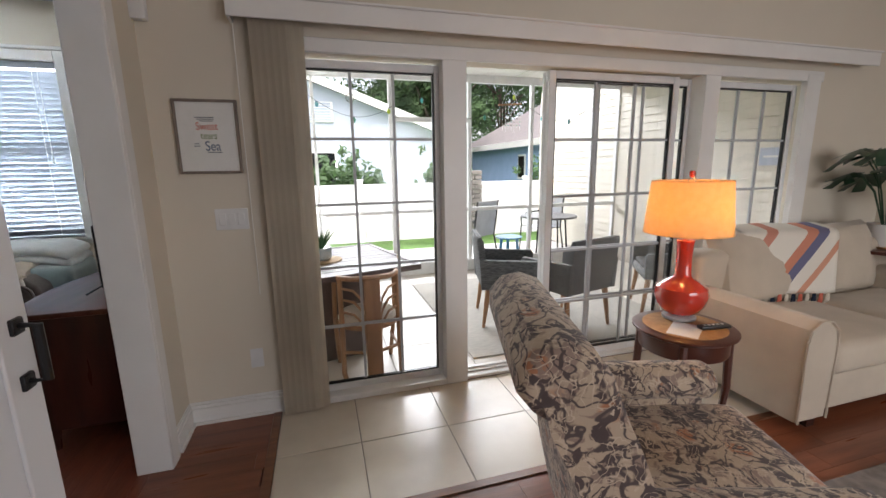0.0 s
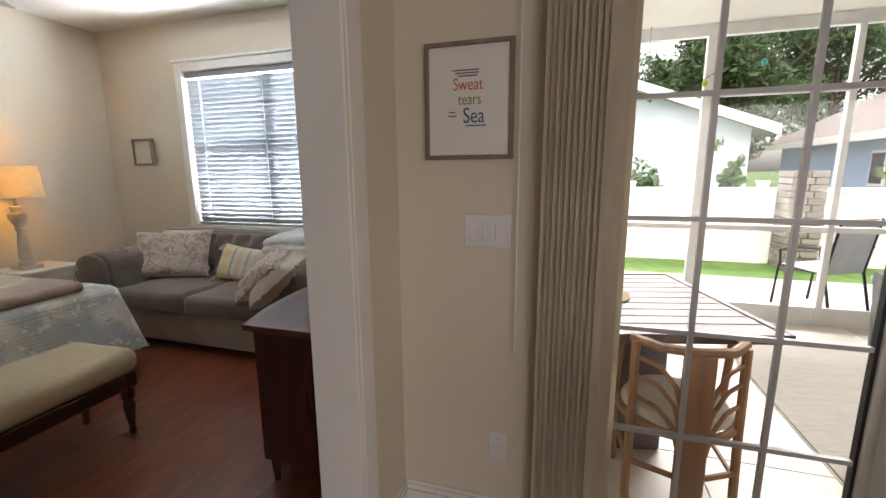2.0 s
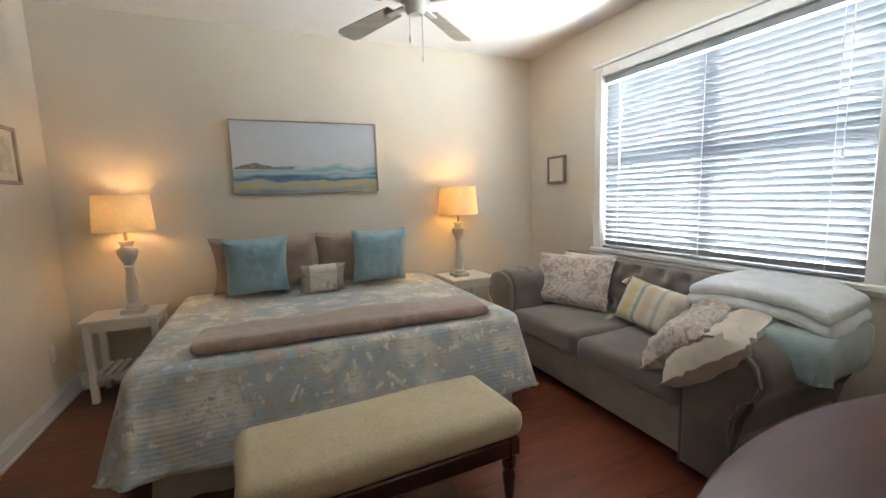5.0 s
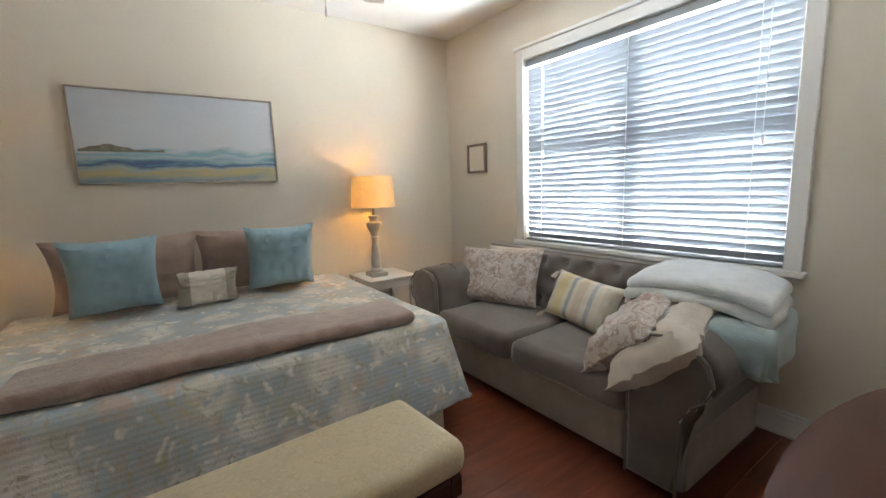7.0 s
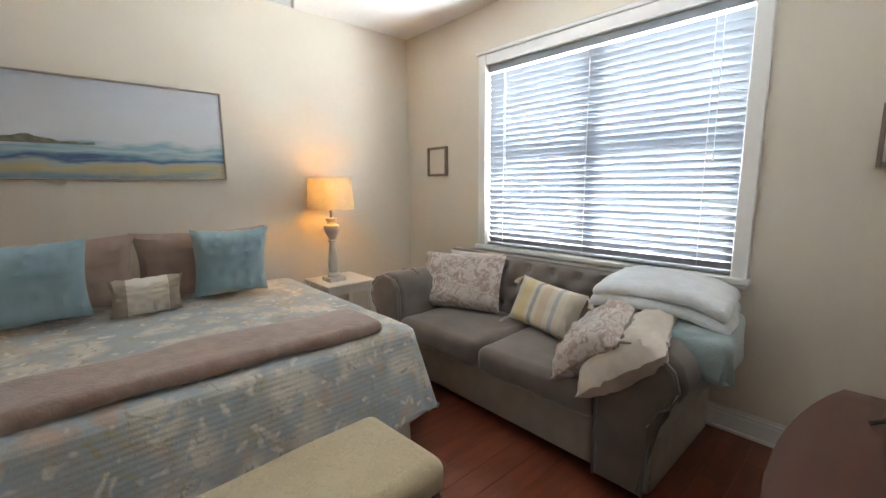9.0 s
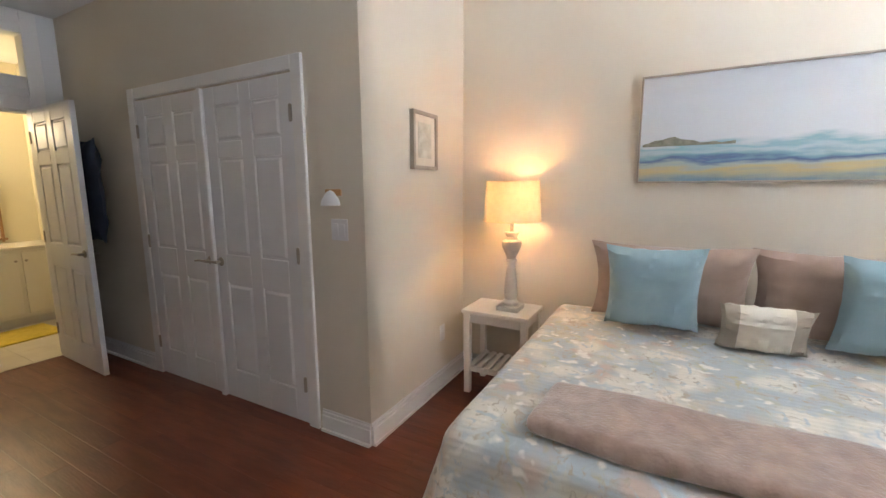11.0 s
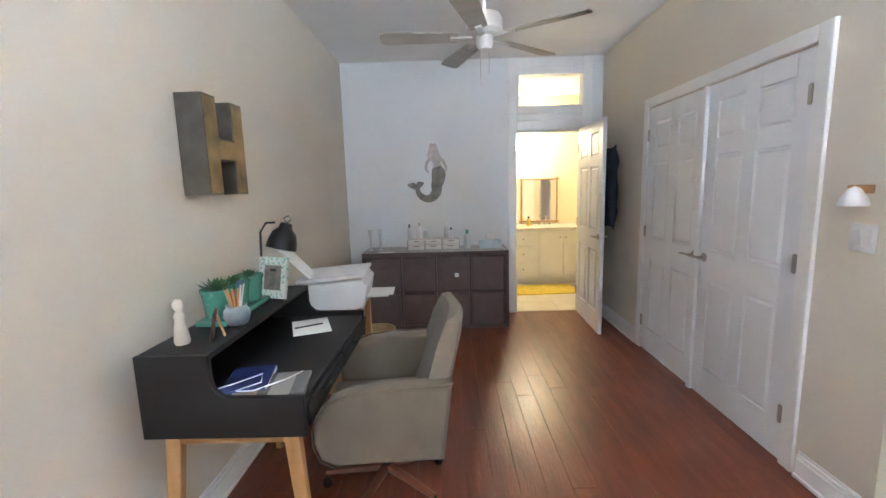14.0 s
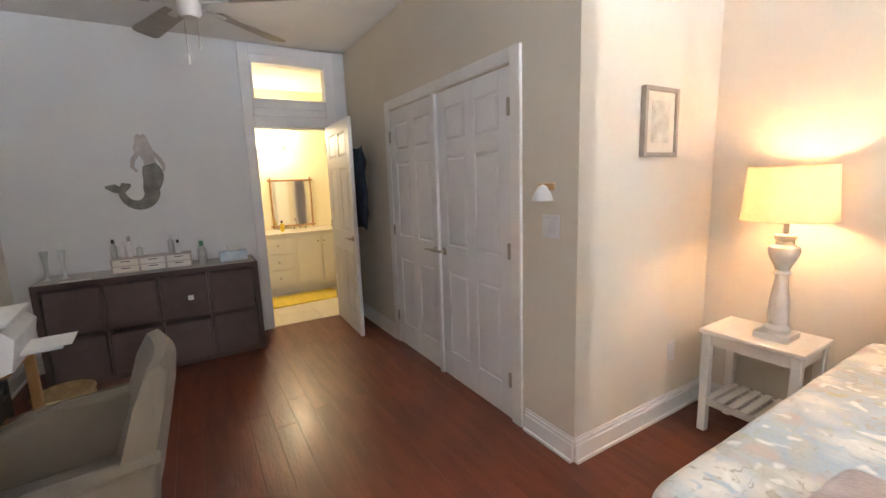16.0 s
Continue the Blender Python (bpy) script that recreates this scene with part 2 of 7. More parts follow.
# slats are white; their backlit shade is put into this dark blue-grey
BLIND = mat("shaded_blind_slat", (0.27, 0.295, 0.325), (0.255, 0.28, 0.31), 0.5, scale=4, bump=0.02)
DRAPE = mat("vertical_blind_cloth", (0.70, 0.64, 0.53), (0.64, 0.58, 0.48), 0.75, scale=30, bump=0.3, fine=300, stretch=(1, 1, 0.1), trans=0.5)
SOFA = mat("sofa_grey_velvet", (0.155, 0.126, 0.106), (0.116, 0.094, 0.080), 0.75, scale=7, bump=0.25, fine=240, sheen=0.5)
SOFAB = mat("sofa_base_cloth", (0.34, 0.29, 0.235), (0.29, 0.25, 0.20), 0.85, scale=9, bump=0.3, fine=260, sheen=0.2)
BLUE = mat("blue_cushion_cloth", (0.30, 0.44, 0.50), (0.265, 0.405, 0.465), 0.85, scale=10, bump=0.35, fine=260, sheen=0.3)
TAUPE = mat("taupe_cloth", (0.41, 0.295, 0.24), (0.35, 0.25, 0.205), 0.85, scale=10, bump=0.3, fine=220, sheen=0.3)
PLUSH = mat("plush_throw", (0.40, 0.285, 0.235), (0.29, 0.20, 0.165), 0.95, scale=16, bump=0.9, fine=90, sheen=0.7)
CREAM = mat("cream_cloth", (0.66, 0.60, 0.50), (0.60, 0.54, 0.45), 0.88, scale=12, bump=0.4, fine=180, sheen=0.2)
SKIRT = mat("bed_skirt_cloth", (0.66, 0.62, 0.54), (0.60, 0.56, 0.49), 0.85, scale=8, bump=0.2, fine=200, trans=0.1)
QUILT = pattern("quilt_cloth", (0.455, 0.515, 0.54), [
    ((0.56, 0.52, 0.42), 4.2, 0.42, 0.10, 0.25, "blot"),
    ((0.47, 0.45, 0.29), 8.5, 0.36, 0.06, 0.20, "blot"),
    ((0.56, 0.44, 0.37), 6.0, 0.27, 0.12, 0.28, "cell"),
    ((0.72, 0.68, 0.60), 4.4, 0.40, 0.15, 0.40, "cell"),
    ((0.44, 0.39, 0.31), 15, 0.375, 0.05, 0.16, "blot"),
    ((0.46, 0.52, 0.545), 10, 0.385, 0.05, 0.16, "blot"),
    ((0.80, 0.765, 0.70), 12, 0.23, 0.09, 0.20, "cell"),
], 0.85, 0.35, rows=11)
BENCHC = pattern("bench_damask", (0.58, 0.48, 0.31), [((0.50, 0.40, 0.25), 34, 0.42, 0.08, 0.05, "blot"), ((0.58, 0.48, 0.30), 50, 0.30, 0.08, 0.02, "cell")], 0.7, 0.3)
IKAT = pattern("armchair_print", (0.50, 0.39, 0.285), [
    ((0.40, 0.17, 0.085), 8, 0.28, 0.05, 0.10, "cell"),
    ((0.60, 0.48, 0.35), 8, 0.08, 0.03, 0.10, "cell"),
    ((0.28, 0.20, 0.16), 12, 0.44, 0.03, 0.16, "blot"),
    ((0.075, 0.052, 0.050), 11, 0.425, 0.02, 0.16, "blot"),
    ((0.080, 0.058, 0.055), 7, 0.034, 0.014, 0.10, "scroll"),
    ((0.56, 0.45, 0.34), 13, 0.016, 0.010, 0.08, "scroll"),
], 0.85, 0.25)
PAISLEY = pattern("paisley_cloth", (0.56, 0.50, 0.46), [((0.36, 0.27, 0.225), 14, 0.48, 0.06, 0.18, "blot"), ((0.60, 0.55, 0.50), 20, 0.22, 0.06, 0.1, "cell")], 0.9, 0.3)
LINEN = mat("linen_cloth", (0.60, 0.52, 0.44), (0.52, 0.45, 0.38), 0.9, scale=12, bump=0.4, fine=200, sheen=0.2)
FLUFF = mat("white_fluffy_blanket", (0.72, 0.74, 0.75), (0.60, 0.64, 0.67), 0.95, scale=14, bump=1.0, fine=110, sheen=0.6)
SAGE = mat("sage_blanket", (0.28, 0.36, 0.36), (0.24, 0.31, 0.31), 0.95, scale=14, bump=0.7, fine=120, sheen=0.5)
BEIGE = mat("living_sofa_cloth", (0.53, 0.455, 0.36), (0.48, 0.41, 0.325), 0.85, scale=6, bump=0.25, fine=260, sheen=0.2)
CHAIRC = mat("chair_linen", (0.165, 0.132, 0.092), (0.145, 0.116, 0.080), 0.9, scale=8, bump=0.4, fine=320, sheen=0.15)
BIN = mat("fabric_bin_cloth", (0.125, 0.088, 0.080), (0.105, 0.074, 0.067), 0.9, scale=9, bump=0.4, fine=300)
SHELFW = mat("brown_shelf_board", (0.085, 0.052, 0.045), (0.068, 0.042, 0.036), 0.5, scale=4, bump=0.08, fine=40, stretch=(1, 1, 5))
SHADE = mat("lamp_shade_cloth", (0.74, 0.60, 0.38), (0.70, 0.56, 0.35), 0.9, scale=30, bump=0.2, fine=300, trans=0.15)
SHADEO = mat("amber_lamp_shade_cloth", (0.84, 0.58, 0.32), (0.80, 0.54, 0.28), 0.9, scale=30, bump=0.2, fine=300, trans=0.45)
LAMPB = mat("washed_wood_lamp", (0.60, 0.56, 0.50), (0.52, 0.48, 0.43), 0.65, scale=14, bump=0.3, fine=60)
RED = mat("red_ceramic", (0.62, 0.035, 0.015), (0.55, 0.03, 0.012), 0.08, scale=4, bump=0, coat=1.0)
PLASTIC = mat("white_plastic", (0.76, 0.76, 0.76), rough=0.35, bump=0.02)
SCREEN = mat("black_screen", (0.006, 0.006, 0.008), (0.006, 0.006, 0.008), 0.10, bump=0)
SCREEN.node_tree.nodes["Principled BSDF"].inputs["Specular IOR Level"].default_value = 0.3
PLASTK = mat("black_plastic", (0.012, 0.012, 0.013), rough=0.35, bump=0.03)
GREYFR = mat("grey_wood_frame", (0.24, 0.19, 0.155), (0.17, 0.135, 0.11), 0.6, scale=10, bump=0.25, fine=60, stretch=(4, 4, 1))
PAPER = mat("paper", (0.78, 0.77, 0.74), (0.75, 0.74, 0.71), 0.8, scale=20, bump=0.05)
INK = mat("dark_ink", (0.07, 0.10, 0.12), rough=0.8, bump=0)
CORAL = mat("coral_ink", (0.62, 0.16, 0.10), rough=0.8, bump=0)
TEALI = mat("teal_ink", (0.07, 0.22, 0.24), rough=0.8, bump=0)
PEWTER = mat("weathered_tin", (0.24, 0.225, 0.20), (0.13, 0.12, 0.105), 0.5, metal=0.6, scale=12, bump=0.3, fine=60)
PINKW = mat("whitewashed_wood", (0.56, 0.50, 0.47), (0.40, 0.36, 0.33), 0.7, scale=12, bump=0.2, fine=60)
RUST = mat("aged_gold_letter_face", (0.36, 0.24, 0.10), (0.15, 0.105, 0.055), 0.5, metal=0.4, scale=7, bump=0.3, fine=50)
ZINC = mat("zinc_letter_side", (0.17, 0.15, 0.12), (0.10, 0.09, 0.075), 0.5, metal=0.5, scale=8, bump=0.3, fine=50)
POTG = mat("green_ceramic", (0.10, 0.33, 0.24), (0.07, 0.26, 0.19), 0.25, scale=6, bump=0.05, coat=0.5)
LEAF = mat("plant_leaf", (0.055, 0.15, 0.045), (0.03, 0.095, 0.03), 0.45, scale=12, bump=0.2, fine=40)
MONST = mat("monstera_leaf", (0.022, 0.075, 0.035), (0.012, 0.045, 0.022), 0.3, scale=9, bump=0.2, fine=30)
WICKERB = mat("light_wicker", (0.48, 0.33, 0.17), (0.36, 0.24, 0.12), 0.8, scale=30, bump=0.8, fine=90)
WICKERG = mat("grey_woven_rope", (0.145, 0.15, 0.15), (0.06, 0.063, 0.065), 0.8, scale=60, bump=0.9, fine=120, stretch=(0.4, 0.4, 2.2))
TEAK = mat("teak", (0.36, 0.19, 0.09), (0.26, 0.13, 0.06), 0.55, scale=5, bump=0.2, fine=40, stretch=(4, 4, 0.6))
SLATE = mat("brown_slat", (0.115, 0.078, 0.066), (0.080, 0.055, 0.047), 0.45, scale=5, bump=0.2, fine=40, stretch=(1, 6, 1), rnd=0.1)
SIDING = mat("vinyl_siding", (0.66, 0.62, 0.53), (0.62, 0.58, 0.50), 0.55, scale=3, bump=0.1, fine=40, stretch=(1, 1, 5))
ALU = mat("white_aluminium", (0.76, 0.77, 0.78), rough=0.4, bump=0.02)
LTILE = mat("lanai_tile", (0.60, 0.56, 0.49), (0.53, 0.49, 0.43), 0.45, scale=3, bump=0.1, fine=40)
RUGM = mat("outdoor_rug", (0.46, 0.43, 0.38), (0.38, 0.36, 0.32), 0.95, scale=18, bump=0.6, fine=120, stretch=(1, 4, 1))
CONC = mat("concrete", (0.55, 0.53, 0.49), (0.47, 0.45, 0.42), 0.85, scale=2, bump=0.3, fine=50)
GRASS = mat("grass", (0.10, 0.20, 0.04), (0.07, 0.14, 0.03), 0.95, scale=5, bump=1.0, fine=70)
FENCE = mat("vinyl_fence", (0.80, 0.80, 0.80), (0.76, 0.76, 0.76), 0.45, scale=2, bump=0.03)
HOUSEA = mat("pale_blue_stucco", (0.46, 0.505, 0.60), (0.43, 0.475, 0.565), 0.9, scale=2, bump=0.4, fine=60)
HOUSEB = mat("blue_stucco", (0.32, 0.43, 0.66), (0.29, 0.40, 0.62), 0.9, scale=2, bump=0.4, fine=60)
ROOFB = mat("brown_shingle", (0.30, 0.27, 0.265), (0.24, 0.215, 0.21), 0.95, scale=9, bump=0.8, fine=40)
STONE = mat("stacked_stone", (0.26, 0.24, 0.22), (0.16, 0.15, 0.14), 0.9, scale=7, bump=0.8, fine=30, rnd=0.25)
CROWN = mat("tree_leaves", (0.060, 0.115, 0.035), (0.030, 0.065, 0.022), 0.7, scale=0.8, bump=0, trans=0.3)
BARK = mat("bark", (0.10, 0.075, 0.055), (0.06, 0.045, 0.035), 0.95, scale=6, bump=1.0, fine=20)
BATHW = mat("bath_wall_paint", (0.74, 0.68, 0.50), (0.71, 0.65, 0.48), 0.6, scale=2, bump=0.1)
VANITY = mat("vanity_paint", (0.76, 0.73, 0.64), (0.73, 0.70, 0.61), 0.45, scale=3, bump=0.05)
YELLOW = mat("yellow_bath_mat", (0.72, 0.55, 0.08), (0.62, 0.46, 0.06), 0.95, scale=20, bump=0.9, fine=120)
NAVY = mat("navy_towelling", (0.018, 0.028, 0.055), (0.012, 0.02, 0.04), 0.95, scale=12, bump=0.7, fine=120)
FANW = mat("fan_blade_washed_oak", (0.46, 0.43, 0.375), (0.38, 0.355, 0.31), 0.5, scale=4, bump=0.15, fine=40, stretch=(0.8, 6, 1))
WHITEG = glow("bath_globe", (1.0, 0.88, 0.62), 1.2)


# ---- building blocks ----
def box(bm, x0, x1, y0, y1, z0, z1, bev=0.0, seg=1, m=None):
    vs = bmesh.ops.create_cube(bm, size=1.0)["verts"]
    t = Matrix.Translation(((x0 + x1) / 2, (y0 + y1) / 2, (z0 + z1) / 2)) @ Matrix.Diagonal((abs(x1 - x0), abs(y1 - y0), abs(z1 - z0), 1))
    if m is not None:
        t = m @ t
    bmesh.ops.transform(bm, matrix=t, verts=vs)
    if bev:
        es = list({e for v in vs for e in v.link_edges})
        bmesh.ops.bevel(bm, geom=es, offset=bev, segments=seg, affect="EDGES", profile=0.5)
    return bm


def B(*a, **k):
    return box(bmesh.new(), *a, **k)


def lathe(prof, cx=0, cy=0, n=28, bm=None, sides=None):
    bm = bm or bmesh.new()
    n = sides or n
    rings = [[bm.verts.new((cx + r * math.cos(2 * math.pi * k / n), cy + r * math.sin(2 * math.pi * k / n), z)) for k in range(n)] for r, z in prof]
    for a, b in zip(rings, rings[1:]):
        for k in range(n):
            bm.faces.new((a[k], a[(k + 1) % n], b[(k + 1) % n], b[k]))
    if prof[0][0] > 0:
        bm.faces.new(rings[0][::-1])
    if prof[-1][0] > 0:
        bm.faces.new(rings[-1])
    return bm


def tube(pts, r, n=8, bm=None, r2=None):
    bm = bm or bmesh.new()
    pts = [Vector(p) for p in pts]
    rings = []
    for k, p in enumerate(pts):
        d = (pts[min(k + 1, len(pts) - 1)] - pts[max(k - 1, 0)]).normalized()
        a = d.orthogonal().normalized() if abs(d.z) > 0.95 else d.cross(Vector((0, 0, 1))).normalized()
        b = d.cross(a).normalized()
        rad = r if r2 is None else r + (r2 - r) * k / (len(pts) - 1)
        rings.append([bm.verts.new(p + rad * (math.cos(2 * math.pi * j / n) * a + math.sin(2 * math.pi * j / n) * b)) for j in range(n)])
    for a, b in zip(rings, rings[1:]):
        for j in range(n):
            bm.faces.new((a[j], a[(j + 1) % n], b[(j + 1) % n], b[j]))
    bm.faces.new(rings[0][::-1]), bm.faces.new(rings[-1])
    return bm


def extrude_profile(pts, axis, lo, hi, bev=0.0, seg=2):
    """A closed outline in the two other axes, swept from lo to hi along the axis."""
    bm = bmesh.new()

    def at(p, v):
        return {"x": (v, p[0], p[1]), "y": (p[0], v, p[1]), "z": (p[0], p[1], v)}[axis]

    a = [bm.verts.new(at(p, lo)) for p in pts]
    b = [bm.verts.new(at(p, hi)) for p in pts]
    n = len(pts)
    for k in range(n):
        bm.faces.new((a[k], a[(k + 1) % n], b[(k + 1) % n], b[k]))
    fa, fb = bm.faces.new(a[::-1]), bm.faces.new(b)
    if bev:
        bmesh.ops.bevel(bm, geom=list(fa.edges) + list(fb.edges), offset=bev, segments=seg, affect="EDGES", profile=0.5)
    bmesh.ops.recalc_face_normals(bm, faces=bm.faces)
    return bm


def cushion(w, h, d, n=14, puff=0.45, seed=0, rough=0.006, square=0.12):
    """A stuffed cushion: w by h with pinched corners, d thick at the middle; lies in x (width) and z (height), z from 0."""
    bm = bmesh.new()
    grid = {}
    for side in (1, -1):
        for i in range(n + 1):
            for j in range(n + 1):
                u, v = 2 * i / n - 1, 2 * j / n - 1
                edge = i in (0, n) or j in (0, n)
                if edge and side < 0:
                    grid[side, i, j] = grid[1, i, j]
                    continue
                k = max(0.0, (1 - u ** 4) * (1 - v ** 4)) ** puff
                wob = noise.noise((u * 2.3 + seed * 7.1, v * 2.3, side * 3.0)) * 0.10
                pin = 1 - square * (u * u * (1 - v * v) * 0.5)
                pin2 = 1 - square * (v * v * (1 - u * u) * 0.5)
                x, z = w / 2 * u * pin, h / 2 * v * pin2
                y = side * d / 2 * k * (1 + wob)
                y += noise.noise((u * 6 + seed, v * 6, 1.0)) * rough
                grid[side, i, j] = bm.verts.new((x, y, z + h / 2))
        for i in range(n):
            for j in range(n):
                q = [grid[side, i, j], grid[side, i + 1, j], grid[side, i + 1, j + 1], grid[side, i, j + 1]]
                bm.faces.new(q if side < 0 else q[::-1])
    return bm


def soft_box(x0, x1, y0, y1, z0, z1, r, seg=4, wob=0.0, seed=0, cuts=3):
    bm = B(x0, x1, y0, y1, z0, z1, bev=r, seg=seg)
    if wob:
        bmesh.ops.subdivide_edges(bm, edges=[e for e in bm.edges if e.calc_length() > 0.15], cuts=cuts, use_grid_fill=True)
        for v in bm.verts:
            v.co += Vector([noise.noise(v.co * 5 + Vector((seed, k * 9.0, 0))) for k in range(3)]) * wob
    return bm


def mesh_of(name, bm, material, smooth=True):
    bmesh.ops.recalc_face_normals(bm, faces=bm.faces)
    me = bpy.data.meshes.new(name)
    bm.to_mesh(me)
    bm.free()
    me.materials.append(material)
    if smooth:
        me.polygons.foreach_set("use_smooth", [True] * len(me.polygons))
        me.set_sharp_from_angle(angle=radians(38))
    return me


def part(name, bm, material, parent, label="", m=None):
    ob = new(name, mesh_of(name, bm, material))
    ob.parent = parent
    if m is not None:
        ob.matrix_basis = m
    if label:
        ob["label"] = label
    return ob


def thing(name, m, label, category, group=""):
    ob = new(name)
    ob.empty_display_size = 0.1
    ob.matrix_basis = m
    return tagged(ob, label, category, group)


def solo(name, bm, material, label, category, m=None, group="", kind=""):
    ob = new(name, mesh_of(name, bm, material))
    if m is not None:
        ob.matrix_basis = m
    return tagged(ob, label, category, group, kind)


def setting(name, bm, material, label="", category=""):
    return solo(name, bm, material, label or name.replace("_", " "), category or name.split("_")[0], kind="structure")


def words(name, text, size, material, parent, m, depth=0.0008):
    c = bpy.data.curves.new(name, "FONT")
    c.body, c.size, c.extrude = text, size, depth
    c.align_x, c.align_y = "CENTER", "CENTER"
    tmp = bpy.data.objects.new(name, c)
    scene.collection.objects.link(tmp)
    me = bpy.data.meshes.new_from_object(tmp.evaluated_get(bpy.context.evaluated_depsgraph_get()))
    bpy.data.objects.remove(tmp)
    me.materials.append(material)
    ob = new(name, me)
    ob.parent, ob.matrix_basis = parent, m
    return ob


# ---- structure ----
WX, NX = -4.685, -0.70          # bedroom west and east wall faces
NY, SY = 4.42, -2.88            # bedroom north and south wall faces
CX, CY = -3.52, 0.272           # closet front and closet side faces
CH, LH = 2.80, 3.30             # ceilings
GY = 2.515                      # glazed wall of the living room

setting("floor_slab", box(B(WX - 0.15, -0.62, -5.3, NY + 0.15, -0.12, -0.014), -0.62, 5.1, -5.3, GY + 0.13, -0.12, -0.014), GAP, "dark underlay below the floors", "floor")
setting("wall_west", B(WX - 0.12, WX, CY, NY + 0.12, 0, CH), PAINT, "cream painted bedroom wall behind the bed", "wall")
w = bmesh.new()
for a in ((WX, -3.62, 0, CH), (-1.83, NX + 0.08, 0, CH), (-3.62, -1.83, 0, 0.885), (-3.62, -1.83, 2.34, CH)):
    box(w, a[0], a[1], NY, NY + 0.14, a[2], a[3])
setting("wall_north", w, PAINT, "cream painted bedroom wall with a wide window", "wall")
w = bmesh.new()
OY0, OY1, OZ = 1.10, 2.145, 2.45
for a in ((-3.0, OY0, 0, LH), (OY1, NY + 0.14, 0, LH), (OY0, OY1, OZ, LH)):
    box(w, NX, -0.617, a[0], a[1], a[2], a[3])
setting("wall_east", w, PAINT, "cream wall between bedroom and living room", "wall")
w = bmesh.new()
for a in ((-2.58, NX, 0, CH), (CX, -3.31, 0, CH), (-3.31, -2.58, 2.04, 2.30), (-3.31, -2.58, 2.62, CH), (-3.31, -3.30, 2.30, 2.62), (-2.62, -2.58, 2.30, 2.62)):
    box(w, a[0], a[1], SY - 0.11, SY, a[2], a[3])
setting("wall_south", w, PALE, "cool white bedroom wall with bathroom door and transom", "wall")
w = bmesh.new()
for a in ((SY - 0.11, -1.775, 0, CH), (-0.165, CY, 0, CH), (-1.775, -0.165, 2.06, CH)):
    box(w, CX - 0.11, CX, a[0], a[1], a[2], a[3])
box(w, CX - 0.9, CX - 0.8, SY - 0.11, CY, 0, CH)
setting("wall_closet", w, PAINT, "cream closet wall with a double door opening", "wall")
setting("wall_closet_side", B(WX - 0.12, CX - 0.003, CY - 0.11, CY, 0, CH), PAINT, "cream wall at the side of the closet", "wall")
setting("ceiling", B(WX - 0.12, NX, -3.0, NY + 0.14, CH, CH + 0.1), CEIL, "white textured bedroom ceiling", "ceiling")

# living room shell
w = bmesh.new()
for a in ((-0.617, 0.12, 0, LH), (0.12, 4.0, 2.06, LH), (4.0, 5.0, 0, LH), (3.03, 4.0, 0, 0.42)):
    box(w, a[0], a[1], GY, GY + 0.14, a[2], a[3])
setting("wall_glazed", w, PAINT, "cream living room wall around the glazing", "wall")
setting("wall_living_east", B(5.0, 5.12, -3.0, GY + 0.14, 0, LH), PAINT, "cream living room wall", "wall")
# opening added in the unseen wall to let the fill lamp in
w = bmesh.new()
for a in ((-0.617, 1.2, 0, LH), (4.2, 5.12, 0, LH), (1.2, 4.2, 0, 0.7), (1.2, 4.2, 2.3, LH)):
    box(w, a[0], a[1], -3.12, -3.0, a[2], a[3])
setting("wall_living_south", w, PAINT, "cream living room wall with an added opening for light", "wall")
setting("ceiling_living", B(-0.70, 5.12, -3.12, GY + 0.14, LH, LH + 0.1), CEIL, "white living room ceiling", "ceiling")
# bathroom shell
w = bmesh.new()
for a in ((-2.30, -2.18, -4.75, SY - 0.11), (-3.95, -3.83, -4.75, SY - 0.11)):
    box(w, a[0], a[1], a[2], a[3], 0, CH)
box(w, -3.95, -2.18, -4.87, -4.75, 0, CH)
setting("wall_bathroom", w, BATHW, "warm cream bathroom walls", "wall")
setting("ceiling_bathroom", B(-3.95, -2.18, -4.87, SY, CH - 0.02, CH + 0.08), CEIL, "white bathroom ceiling", "ceiling")
bf = setting("floor_bathroom", B(-3.95, -2.18, -4.87, SY - 0.02, -0.013, 0.0), TILE, "cream tiled bathroom floor", "floor")


def baseboard(x0, y0, x1, y1, side, h=0.135):
    """A moulded board along a wall from one plan point to the other; side: the plan direction into the room."""
    bm = bmesh.new()
    dx, dy = side
    for t0, t1, z0, z1 in ((0, 0.016, 0, h * 0.72), (0, 0.011, h * 0.72, h * 0.88), (0, 0.006, h * 0.88, h), (0, 0.028, 0, 0.018)):
        box(bm, min(x0, x1) + (t0 if dx > 0 else -t1 if dx < 0 else 0), max(x0, x1) + (t1 if dx > 0 else -t0 if dx < 0 else 0),
            min(y0, y1) + (t0 if dy > 0 else -t1 if dy < 0 else 0), max(y0, y1) + (t1 if dy > 0 else -t0 if dy < 0 else 0), z0, z1, 0.002)
    return setting("baseboard", bm, TRIM, "white moulded baseboard along the wall", "baseboard")


baseboard(WX, CY + 0.001, WX, NY, (1, 0))
baseboard(WX, NY, NX, NY, (0, -1))
baseboard(NX, 2.26, NX, NY, (-1, 0))
baseboard(NX, SY, NX, 0.98, (-1, 0))
baseboard(WX, CY, CX, CY, (0, 1))
baseboard(CX, -0.085, CX, CY, (1, 0))
baseboard(CX, SY, CX, -1.86, (1, 0))
baseboard(-2.50, SY, NX, SY, (0, 1))
baseboard(-0.617, GY, -0.10, GY, (0, -1))
baseboard(-0.617, 2.25, -0.617, GY, (1, 0))


